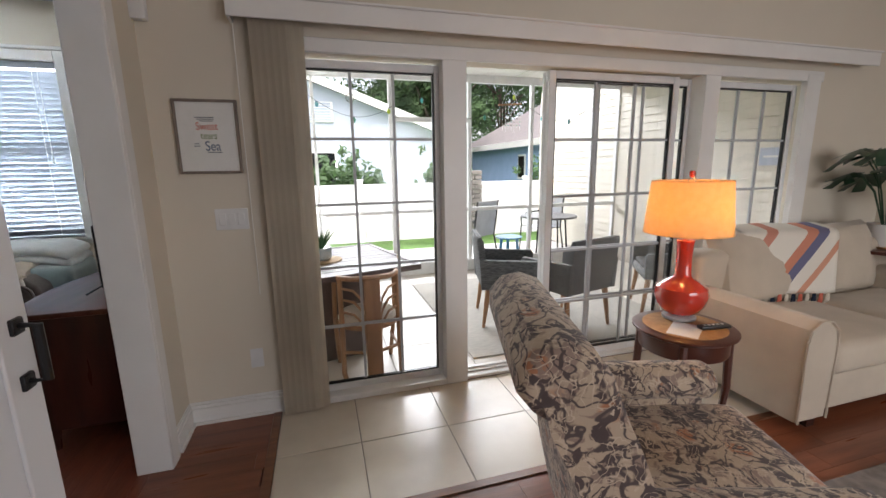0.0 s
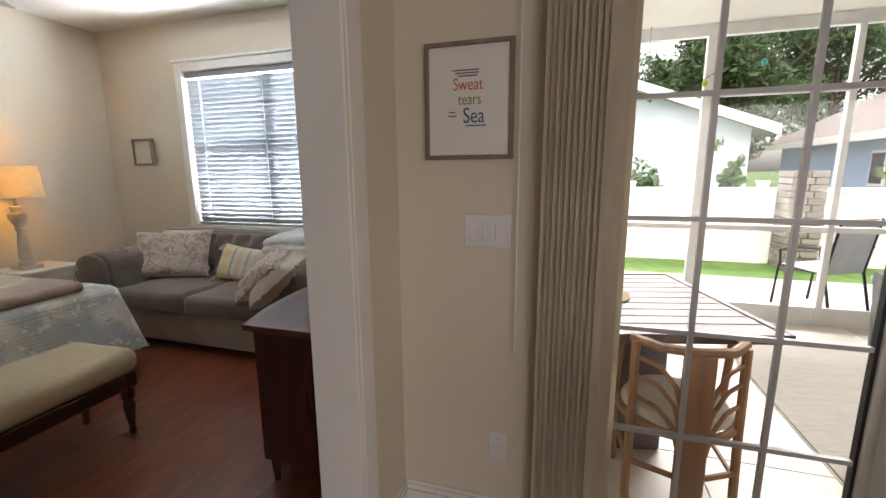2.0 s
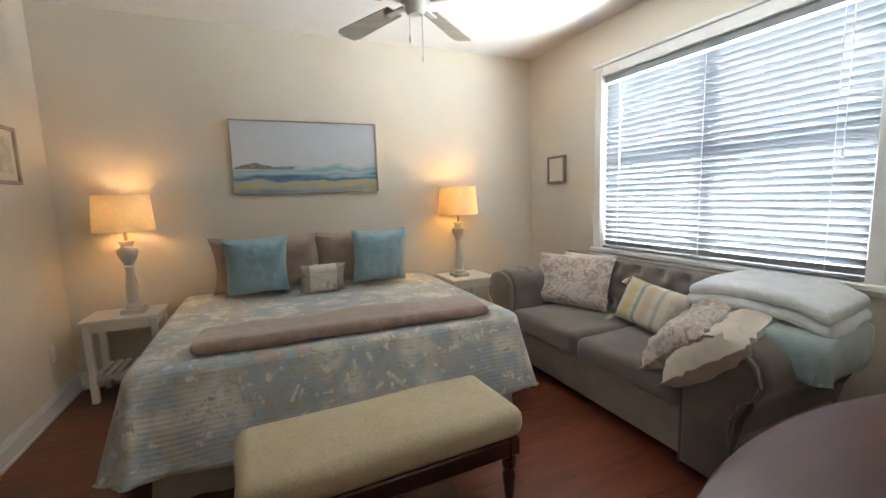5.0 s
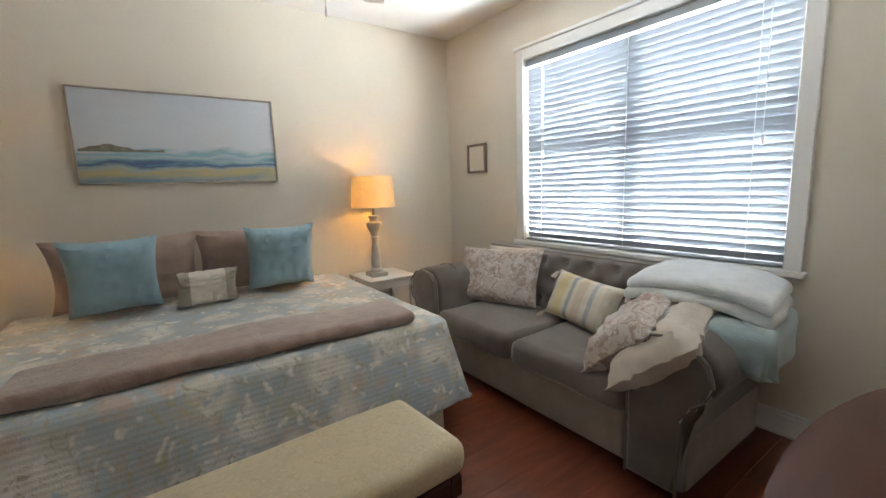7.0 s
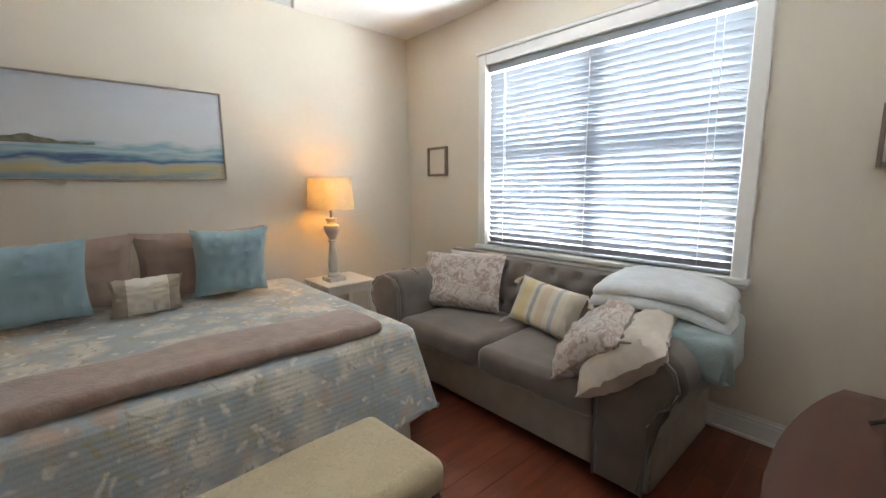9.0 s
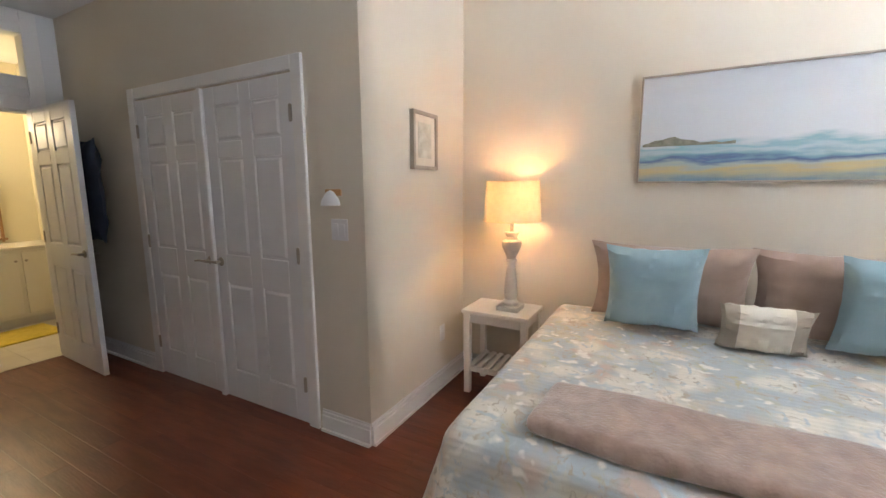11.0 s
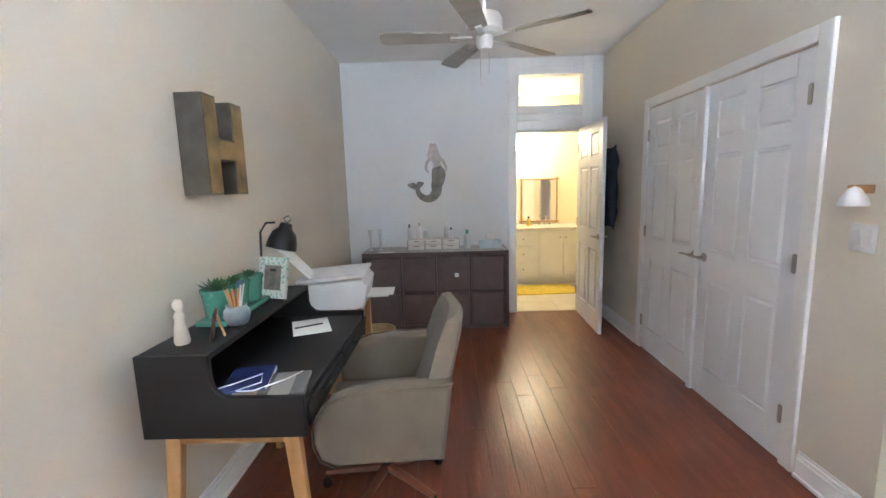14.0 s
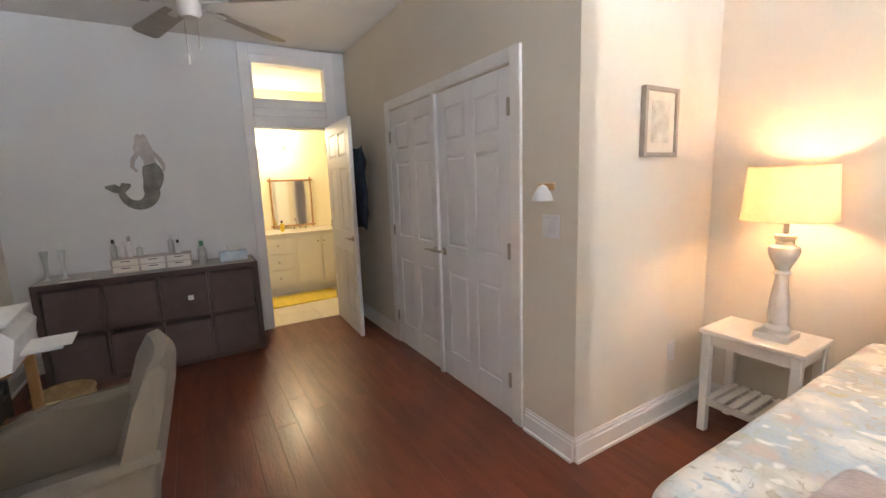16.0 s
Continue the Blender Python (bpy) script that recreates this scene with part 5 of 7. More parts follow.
for k in range(5):
    a = radians(72 * k - 5)
    c, s = math.cos(a), math.sin(a)
    arm = tube([(0.02 * c, 0.02 * s, 0.12), (0.15 * c, 0.15 * s, 0.105), (0.30 * c, 0.30 * s, 0.085)], 0.024, 8, r2=0.016)
    st = part("star_arm", arm, STARW, oc)
    cs = lathe([(0.0, -0.012), (0.024, -0.012), (0.028, 0), (0.024, 0.012), (0, 0.012)], 0, 0, 14)
    part("caster", cs, BLACKM, st, m=pose(0.30 * c, 0.30 * s, 0.028, 90, 0, 72 * k + 20))
    part("caster_stem", tube([(0.30 * c, 0.30 * s, 0.03), (0.30 * c, 0.30 * s, 0.09)], 0.008, 6), BLACKM, st)

# ---- marquee letter on the wall ----
lt = thing("letter_h", pose(NX - 0.001, -0.15, 1.45, 0, 0, -90) @ Matrix.Diagonal((0.84, 1, 0.93, 1)), "aged metal letter H with zinc sides", "letter")
shape = [(-0.20, 0), (-0.075, 0), (-0.075, 0.16), (0.075, 0.16), (0.075, 0), (0.20, 0), (0.20, 0.46), (0.075, 0.46), (0.075, 0.27), (-0.075, 0.27), (-0.075, 0.46), (-0.20, 0.46)]
part("side_band", extrude_profile(shape, "y", -0.115, 0.0), ZINC, lt)
inner = [(-0.19, 0.01), (-0.085, 0.01), (-0.085, 0.17), (0.085, 0.17), (0.085, 0.01), (0.19, 0.01), (0.19, 0.45), (0.085, 0.45), (0.085, 0.26), (-0.085, 0.26), (-0.085, 0.45), (-0.19, 0.45)]
part("face", extrude_profile(inner, "y", -0.119, -0.114), RUST, lt, "worn gold-brown face")

# ---- cube shelf and what stands on it ----
cu = thing("cube_shelf", pose(-1.683, -2.575, 0), "dark brown cube shelf with eight fabric bins", "shelf")
W, D = 0.7475, 0.215
fr = bmesh.new()
for b in ((-W, W, 0, 0.04), (-W, W, 0.77, 0.808), (-W, -W + 0.04, 0.04, 0.77), (W - 0.04, W, 0.04, 0.77)):
    box(fr, b[0], b[1], -D, D, b[2], b[3], 0.002)
part("carcass", fr, SHELFW, cu)
part("back_panel", B(-W + 0.04, W - 0.04, -D, -D + 0.008, 0.04, 0.77), SHELFW, cu)
part("shelf", B(-W + 0.041, W - 0.041, -D + 0.01, D - 0.002, 0.395, 0.413), SHELFW, cu)
cw = (2 * W - 0.08) / 4
for k in (1, 2, 3):
    for z0, z1 in ((0.041, 0.394), (0.414, 0.769)):
        part("divider", B(-W + 0.04 + k * cw - 0.009, -W + 0.04 + k * cw + 0.009, -D + 0.01, D - 0.002, z0, z1), SHELFW, cu)
for k in range(4):
    for r in range(2):
        x = -W + 0.04 + (k + 0.5) * cw
        z = 0.042 + r * 0.372
        tall = 0.325 if (k, r) in ((1, 0), (2, 0)) else 0.338
        g = soft_box(x - cw / 2 + 0.013, x + cw / 2 - 0.013, -D + 0.02, D + 0.004 + 0.012 * ((k + r) % 2), z, z + tall, 0.012, 2, wob=0.006, seed=k + 3 * r)
        bn = part("fabric_bin", g, BIN, cu)
        part("handle", tube([(x - 0.05, D + 0.02, z + 0.25), (x - 0.03, D + 0.028, z + 0.238), (x + 0.03, D + 0.028, z + 0.238), (x + 0.05, D + 0.02, z + 0.25)], 0.006, 6), BIN, bn)
part("paper_tag", B(-0.235, -0.195, D + 0.016, D + 0.019, 0.55, 0.59), PAPER, cu)
part("runner", B(-W + 0.02, W - 0.01, -D + 0.01, D - 0.015, 0.808, 0.812), mat("grey_runner_cloth", (0.44, 0.41, 0.37), (0.36, 0.34, 0.31), 0.9, scale=30, bump=0.5), cu, "grey woven runner")
TOPZ = 0.812
caddy = thing("vanity_caddy", pose(-1.665, -2.56, TOPZ), "weathered white wooden caddy with small drawers", "caddy")
part("body", B(-0.275, 0.275, -0.07, 0.07, 0, 0.115, 0.004), PINKW, caddy)
for x in (-0.18, 0.0, 0.18):
    for z in (0.008, 0.06):
        d = part("drawer", B(x - 0.082, x + 0.082, 0.069, 0.076, z, z + 0.046, 0.003), WHITEW, caddy)
        part("slot", B(x - 0.03, x + 0.03, 0.0755, 0.078, z + 0.03, z + 0.036), BLACKM, d)
BOT = mat("clear_bottle", (0.62, 0.64, 0.62), rough=0.1, bump=0, trans=0.4)
CAPD = mat("dark_cap", (0.03, 0.03, 0.035), rough=0.4, bump=0)
CAPG = mat("green_cap", (0.10, 0.30, 0.16), rough=0.4, bump=0)


def bottle(x, y, z, r, h, body, cap, label):
    b = thing("bottle", pose(x, y, z), label, "bottle")
    part("body", lathe([(r * 0.9, 0), (r, 0.006), (r, h * 0.62), (r * 0.5, h * 0.74), (r * 0.42, h * 0.80), (0, h * 0.80)], 0, 0, 16), body, b)
    part("cap", lathe([(r * 0.5, h * 0.78), (r * 0.5, h * 0.98), (r * 0.4, h), (0, h)], 0, 0, 12), cap, b)


for x, h, body, cap, lab in ((-1.41, 0.15, BOT, CAPD, "small clear bottle with dark cap"), (-1.47, 0.13, PLASTIC, PLASTIC, "small white lotion bottle"), (-1.52, 0.17, PLASTIC, METAL, "slim white tube with metal cap"),
                             (-1.58, 0.10, BOT, PLASTIC, "small clear jar with white cap"), (-1.80, 0.16, BOT, PLASTIC, "clear toiletry bottle"), (-1.85, 0.11, PLASTIC, CAPD, "white bottle with dark cap")):
    bottle(x, -2.58 + 0.02 * ((h * 100) % 3 - 1), TOPZ + 0.115, 0.022, h, body, cap, lab + " on the caddy")
bottle(-2.02, -2.55, TOPZ, 0.034, 0.20, BOT, CAPG, "clear bottle with green cap beside the caddy")
for x in (-1.00, -1.10):
    solo("glass_vase", lathe([(0.03, 0), (0.012, 0.02), (0.012, 0.12), (0.026, 0.22), (0.024, 0.22), (0.010, 0.12), (0.0, 0.03)], 0, 0, 16), BOT, "slim clear glass stem vase", "vase", pose(x, -2.56, TOPZ))
tbx = thing("tissue_box", pose(-2.26, -2.56, TOPZ, 0, 0, 4), "pale blue tissue box with a tissue showing", "tissue box")
part("box", B(-0.11, 0.11, -0.055, 0.055, 0, 0.085, 0.003), mat("pale_blue_card", (0.38, 0.50, 0.58), (0.62, 0.68, 0.72), 0.6, scale=9, bump=0), tbx)
part("tissue", cushion(0.10, 0.06, 0.03, 8, seed=3, rough=0.02), PAPER, tbx, m=pose(0.0, 0, 0.08))
solo("bead_string", tube([(-1.10 - 0.02 * k, -2.375 - 0.01 * math.sin(k), TOPZ + 0.004 - (0.02 * math.sin(k * math.pi / 9) if 0 < k < 9 else 0) * 0) for k in range(10)], 0.004, 6), PAPER, "string of pale beads on the shelf", "beads")

# ---- mermaid wall ornament ----
mm = thing("wall_ornament", pose(-1.62, SY + 0.004, 1.26, 0, 0, 180), "tin and wood mermaid cutout ornament", "ornament")
# plain cutout shapes: local x to the viewer's right is reversed by the turn; built with x to the right of the viewer


def ribbon(cl, ws, t=0.012):
    bm = bmesh.new()
    L, R = [], []
    for k, (p, wd) in enumerate(zip(cl, ws)):
        a, b = cl[max(0, k - 1)], cl[min(len(cl) - 1, k + 1)]
        dx, dz = b[0] - a[0], b[1] - a[1]
        n = math.hypot(dx, dz)
        ox, oz = -dz / n * wd / 2, dx / n * wd / 2
        L.append((p[0] + ox, p[1] + oz)), R.append((p[0] - ox, p[1] - oz))
    lay = []
    for y in (0.0, -t):
        lay.append(([bm.verts.new((a, y, b)) for a, b in L], [bm.verts.new((a, y, b)) for a, b in R]))
    (l0, r0), (l1, r1) = lay
    for k in range(len(cl) - 1):
        bm.faces.new((l0[k], l0[k + 1], r0[k + 1], r0[k])), bm.faces.new((l1[k], r1[k], r1[k + 1], l1[k + 1]))
        bm.faces.new((l0[k], l1[k], l1[k + 1], l0[k + 1])), bm.faces.new((r0[k], r0[k + 1], r1[k + 1], r1[k]))
    bm.faces.new((l0[0], r0[0], r1[0], l1[0])), bm.faces.new((l0[-1], l1[-1], r1[-1], r0[-1]))
    return bm


tail = [(0.09 + 0.02 * math.sin(k * 0.5), 0.42 - 0.030 * k) for k in range(8)] + [(0.09 - 0.11 * (1 - math.cos(a)) , 0.20 - 0.125 * math.sin(a)) for a in [radians(d) for d in range(15, 181, 15)]]
part("tail", ribbon(tail, [0.10, 0.13, 0.15, 0.155, 0.15, 0.14, 0.13, 0.12] + [0.115 - 0.0065 * k for k in range(12)]), PEWTER, mm, "grey tin tail")
fin = bmesh.new()
for cl in ([(-0.13, 0.20), (-0.18, 0.225), (-0.235, 0.235)], [(-0.13, 0.20), (-0.10, 0.24), (-0.06, 0.25)]):
    b2 = ribbon(cl, [0.05, 0.07, 0.02])
    me = bpy.data.meshes.new("tmp")
    b2.to_mesh(me)
    fin.from_mesh(me)
    bpy.data.meshes.remove(me)
    b2.free()
part("fin", fin, PEWTER, mm)
part("torso", ribbon([(0.10, 0.40), (0.095, 0.46), (0.07, 0.52), (0.06, 0.57), (0.06, 0.61), (0.055, 0.66)], [0.10, 0.085, 0.10, 0.06, 0.10, 0.05], 0.010), PINKW, mm, "whitewashed wood figure")
part("arm", ribbon([(0.03, 0.53), (-0.02, 0.46), (-0.03, 0.40), (0.0, 0.36)], [0.035, 0.035, 0.03, 0.02], 0.009), PINKW, mm)
part("arm", ribbon([(0.12, 0.53), (0.17, 0.47), (0.195, 0.41), (0.19, 0.36)], [0.035, 0.035, 0.03, 0.02], 0.009), PINKW, mm)

for side in (-1, 1):
    part("hair", ribbon([(0.055 + side * 0.010, 0.672), (0.055 + side * 0.026, 0.65), (0.06 + side * 0.036, 0.60), (0.06 + side * 0.055, 0.55), (0.06 + side * 0.045, 0.50)], [0.030, 0.035, 0.035, 0.03, 0.012], 0.008), PINKW, mm)

# ---- ceiling fan ----
fan = thing("ceiling_fan", pose(-2.09, -1.03, -0.02), "white ceiling fan with five washed oak blades, still", "fan")
FANP = mat("fan_white", (0.72, 0.70, 0.66), rough=0.35, bump=0.02)
part("canopy", lathe([(0.0, CH + 0.02), (0.075, CH + 0.02), (0.07, CH - 0.05), (0.02, CH - 0.07), (0.014, CH - 0.07)], 0, 0, 24), FANP, fan)
part("rod", tube([(0, 0, CH - 0.06), (0, 0, 2.52)], 0.013, 10), FANP, fan)
part("motor", lathe([(0.03, 2.57), (0.10, 2.55), (0.115, 2.52), (0.115, 2.47), (0.118, 2.462), (0.118, 2.452), (0.10, 2.43), (0.09, 2.425), (0.0, 2.42)], 0, 0, 28), FANP, fan)
part("switch_housing", lathe([(0.055, 2.43), (0.055, 2.37), (0.04, 2.345), (0.0, 2.34)], 0, 0, 22), FANP, fan)
for k in range(5):
    R = pose(0, 0, 2.41, 0, 0, 72 * k + 3) @ pose(0, 0, 0, 11)
    arm = bmesh.new()
    box(arm, 0.08, 0.22, -0.02, 0.02, -0.006, 0.006, 0.003, m=R)
    ir = part("blade_iron", arm, FANP, fan)
    bl = bmesh.new()
    out = [(0.17, -0.052), (0.62, -0.070), (0.655, -0.06), (0.665, -0.03), (0.665, 0.03), (0.655, 0.06), (0.62, 0.070), (0.17, 0.052)]
    e = extrude_profile(out, "z", 0.006, 0.013)
    bmesh.ops.transform(e, matrix=R, verts=e.verts)
    part("blade", e, FANW, ir)
for x, y, z in ((0.03, 0.02, 2.16), (-0.03, -0.02, 2.25)):
    ch = part("pull_chain", tube([(x, y, z), (x, y, 2.36)], 0.0018, 5), METAL, fan)
    part("pendant", lathe([(0.003, z - 0.05), (0.008, z - 0.04), (0.006, z - 0.01), (0.002, z)], x, y, 8), FANP, ch)

copy_thing(fan, pose(-3.0, 2.5, 0.0, 0, 0, 56))["label"] = "white ceiling fan over the bed, still"

# ---- small wall fittings ----
def plate(m, w, h, n, label, kind="switch"):
    p = thing("light_switch" if kind == "switch" else "wall_outlet", m, label, kind)
    part("plate", B(-w / 2, w / 2, -0.006, 0, -h / 2, h / 2, 0.002), PLASTIC, p)
    for k in range(n):
        x = (k - (n - 1) / 2) * 0.046
        if kind == "switch":
            part("rocker", B(x - 0.017, x + 0.017, -0.010, -0.005, -0.033, 0.033, 0.002), PLASTIC, p)
        else:
            for z in (-0.02, 0.02):
                part("socket", B(x - 0.016, x + 0.016, -0.008, -0.005, z - 0.014, z + 0.014, 0.002), PLASTIC, p)
    return p


plate(pose(-0.285, GY - 0.001, 1.18), 0.165, 0.115, 3, "white triple rocker switch plate")
plate(pose(-0.235, GY - 0.001, 0.36), 0.07, 0.115, 1, "white double wall outlet plate", "outlet")
plate(pose(CX + 0.001, 0.105, 1.205, 0, 0, 90), 0.115, 0.115, 2, "white double switch plate beside the closet")
plate(pose(-4.34, CY + 0.001, 0.40, 0, 0, 180), 0.07, 0.115, 1, "white double wall outlet plate", "outlet")
fo = thing("wall_plaque", pose(CX + 0.002, 0.075, 1.335, 0, 0, 90), "small white and brown wall hook ornament", "hook")
part("back_board", B(-0.055, 0.055, -0.012, 0, 0.05, 0.085, 0.003), OAK, fo)
part("shell", lathe([(0.052, 0.0), (0.045, 0.03), (0.02, 0.07), (0.0, 0.08)], 0, -0.03, 14), PLASTIC, fo)
sn = thing("motion_sensor", pose(-0.585, GY - 0.001, 2.20), "small white alarm sensor high on the wall", "sensor")
part("case", B(-0.035, 0.035, -0.05, 0, -0.05, 0.10, 0.010, 2), PLASTIC, sn)

# print beside the opening
sp = picture("framed_print", pose(-0.352, GY - 0.002, 1.425), 0.30, 0.375, 0.014, 0.022, GREYFR, PAPER, "white framed print with hand-lettered words", 1)
TILT = pose(0, -0.0128, 0, 90)
LIME = mat("green_ink", (0.20, 0.27, 0.10), rough=0.8, bump=0)
BLUEI = mat("blue_ink", (0.05, 0.11, 0.20), rough=0.8, bump=0)
for text, x, z, s, ink in (("Sweat", -0.002, 0.240, 0.050, CORAL), ("tears", 0.004, 0.193, 0.046, LIME), ("Sea", 0.018, 0.140, 0.064, BLUEI)):
    words("lettering", text, s, ink, sp, pose(x, -0.0128, z, 90) @ Matrix.Diagonal((0.85, 1.1, 1, 1)))
for x0, x1, z in ((-0.055, 0.035, 0.284), (-0.045, 0.035, 0.275), (-0.035, 0.03, 0.266), (-0.068, -0.045, 0.152), (-0.07, -0.042, 0.140), (-0.01, 0.06, 0.108)):
    part("ink_line", B(x0, x1, -0.0135, -0.012, z, z + 0.0035), INK, sp)
part("glazing", B(-0.136, 0.136, -0.0175, -0.0165, 0.014, 0.361), GLASS, sp).visible_shadow = False

# ---- bathroom ----
va = thing("vanity", pose(-3.20, -4.46, 0), "cream painted bathroom vanity with double doors", "vanity")
part("cabinet", B(-0.60, 0.85, -0.27, 0.26, 0.10, 0.81, 0.003), VANITY, va)
part("toe_kick", B(-0.60, 0.85, -0.27, 0.19, 0.0, 0.10), VANITY, va)
for x0, x1, z0, z1 in ((-0.26, 0.06, 0.14, 0.78), (-0.60, -0.28, 0.14, 0.78), (0.10, 0.50, 0.58, 0.78), (0.10, 0.50, 0.36, 0.56), (0.10, 0.50, 0.14, 0.34)):
    d = part("door" if z1 - z0 > 0.5 else "drawer", B(x0 + 0.005, x1 - 0.005, 0.258, 0.276, z0, z1, 0.004), VANITY, va)
    part("knob", lathe([(0.006, 0), (0.006, 0.012), (0.013, 0.018), (0, 0.026)], 0, 0, 10), METAL, d, m=pose((x0 if x0 > -0.3 and z1 - z0 > 0.5 else x1 if z1 - z0 > 0.5 else (x0 + x1) / 2) + (0.03 if x0 == -0.26 else -0.03 if x0 == -0.60 else 0), 0.276, 0.70 if z1 - z0 > 0.5 else (z0 + z1) / 2, -90))
part("countertop", B(-0.62, 0.88, -0.285, 0.29, 0.812, 0.845, 0.006), mat("cream_solid_surface", (0.78, 0.73, 0.62), rough=0.2), va)
mi = thing("mirror", pose(-3.24, -4.745, 0.86, 0, 0, 180), "mirror in a bamboo frame", "mirror")
part("glass", B(-0.27, 0.27, -0.02, -0.004, 0.02, 0.69), MIRROR, mi)
BAM = mat("bamboo", (0.40, 0.22, 0.10), (0.30, 0.16, 0.07), 0.4, scale=9, stretch=(1, 1, 4))
for a, b in (((-0.31, -0.02, 0.03), (0.31, -0.02, 0.03)), ((-0.31, -0.02, 0.68), (0.31, -0.02, 0.68)), ((-0.275, -0.025, 0.0), (-0.275, -0.025, 0.72)), ((0.275, -0.025, 0.0), (0.275, -0.025, 0.72))):
    part("cane", tube([a, b], 0.013, 8), BAM, mi)
vl = thing("vanity_light", pose(-3.0, -4.745, 2.02), "lit frosted bath light bar", "lamp")
part("backplate", B(-0.20, 0.20, 0, 0.02, -0.05, 0.05, 0.004), METAL, vl)
gl = lathe([(0.02, -0.17), (0.05, -0.15), (0.055, 0), (0.05, 0.15), (0.02, 0.17)], 0, 0, 20)
part("diffuser", gl, WHITEG, vl, m=pose(0, 0.075, 0, 0, 90, 0))
picture("framed_print", pose(-3.828, -4.45, 1.45, 0, 0, 90), 0.25, 0.42, 0.012, 0.02, TRIM, PAPER, "pale framed print on the bathroom wall", 1)
rug = soft_box(-0.45, 0.45, -0.25, 0.25, 0.0, 0.022, 0.01, 2, wob=0.004)
solo("bath_mat", rug, YELLOW, "shaggy yellow bath mat on the floor", "mat", pose(-3.12, -3.86, 0.001, 0, 0, 3))
bottle(-3.02, -4.42, 0.845, 0.03, 0.15, mat("yellow_soap", (0.65, 0.48, 0.05), rough=0.2), CAPD, "yellow soap bottle on the vanity")
fc = thing("faucet", pose(-3.30, -4.60, 0.845), "brushed metal tap on the vanity", "faucet")
part("spout", tube([(0, 0, 0), (0, 0, 0.10), (0, 0.04, 0.13), (0, 0.10, 0.11)], 0.011, 8), METAL, fc)
for x in (-0.08, 0.08):
    part("tap", lathe([(0.018, 0), (0.012, 0.03), (0.02, 0.045), (0, 0.05)], x, 0, 10), METAL, fc)
solo("hand_towel", B(-0.09, 0.09, -0.012, 0.012, 0, 0.42, 0.008, 2), NAVY, "dark hand towel hanging by the mirror", "towel", pose(-2.312, -4.30, 1.15, 0, 0, 90))

# ---- glazing of the living room ----
def glazed(name, label, x0, x1, z0, z1, y, cols, rows, fw=0.045, parent_kind="structure"):
    g = thing(name, pose((x0 + x1) / 2, y, z0), label, "window")
    g["kind"] = parent_kind
    w, h = (x1 - x0) / 2, z1 - z0
    fr = bmesh.new()
    for b in ((-w, -w + fw, 0, h), (w - fw, w, 0, h), (-w + fw, w - fw, 0, fw), (-w + fw, w - fw, h - fw, h)):
        box(fr, b[0], b[1], -0.022, 0.022, b[2], b[3], 0.004)
    part("window_frame", fr, ALU, g)
    gk = bmesh.new()
    for b in ((-w + fw, -w + fw + 0.010, fw, h - fw), (w - fw - 0.010, w - fw, fw, h - fw), (-w + fw, w - fw, fw, fw + 0.010), (-w + fw, w - fw, h - fw - 0.010, h - fw)):
        box(gk, b[0], b[1], -0.012, 0.012, b[2], b[3])
    part("gasket", gk, BLACKM, g)
    part("pane", B(-w + fw, w - fw, -0.003, 0.003, fw, h - fw), GLASS, g).visible_shadow = False
    for k in range(1, cols):
        x = -w + fw + (2 * w - 2 * fw) * k / cols
        part("muntin", B(x - 0.008, x + 0.008, -0.009, 0.009, fw, h - fw), ALUG, g)
    for k in range(1, rows):
        z = fw + (h - 2 * fw) * k / rows
        part("muntin", B(-w + fw, w - fw, -0.0095, 0.0095, z - 0.008, z + 0.008), ALUG, g)
    return g


ALUG = mat("grey_muntin", (0.42, 0.43, 0.45), rough=0.4, bump=0)
glazed("window_2", "tall fixed window with white muntins", 0.10, 0.935, 0.035, 2.04, 2.60, 3, 5)
glazed("window_3", "fixed glass panel of the sliding door", 1.67, 2.90, 0.02, 2.05, 2.64, 3, 5, 0.05)
glazed("window_4", "sliding glass door panel, pushed open", 1.665, 2.72, 0.02, 2.05, 2.585, 3, 5, 0.05)
glazed("window_5", "tall fixed window beside the sofa", 3.00, 3.90, 0.42, 2.04, 2.60, 3, 4)
casing("trim_glazing", "white posts and header of the glazing", [
    (0.92, 1.07, GY - 0.02, GY + 0.14, 0, 2.06), (2.88, 3.02, GY - 0.02, GY + 0.14, 0, 2.06), (3.87, 4.02, GY - 0.03, GY + 0.02, 0.3, 2.10),
    (0.0, 4.05, GY - 0.025, GY + 0.001, 2.055, 2.13), (0.09, 0.919, GY - 0.02, GY + 0.14, 0, 0.04), (0.085, 0.125, GY - 0.02, GY + 0.02, 0.04, 2.055),
    (1.071, 2.879, GY + 0.0, GY + 0.16, 0.0, 0.022)])
casing("trim_track", "grey aluminium sliding door track", [(1.075, 2.875, GY + 0.05, GY + 0.06, 0.0225, 0.034), (1.075, 2.875, GY + 0.10, GY + 0.11, 0.0225, 0.034)])
va2 = thing("valance", pose(0, 0, 0), "white valance board of the vertical blinds", "valance")
part("board", B(-0.19, 4.45, 2.37, 2.385, 2.165, 2.262, 0.003), TRIM, va2)
part("cap", B(-0.20, 4.46, 2.36, GY - 0.027, 2.262, 2.275, 0.003), TRIM, va2)
part("return", B(-0.19, -0.175, 2.386, GY - 0.027, 2.165, 2.262), TRIM, va2)
part("track", B(-0.15, 4.4, 2.43, 2.46, 2.20, 2.235), ALU, va2)
vb = thing("vertical_blind", pose(0.01, 2.445, 0), "stack of beige vertical blind vanes, drawn aside", "blind")
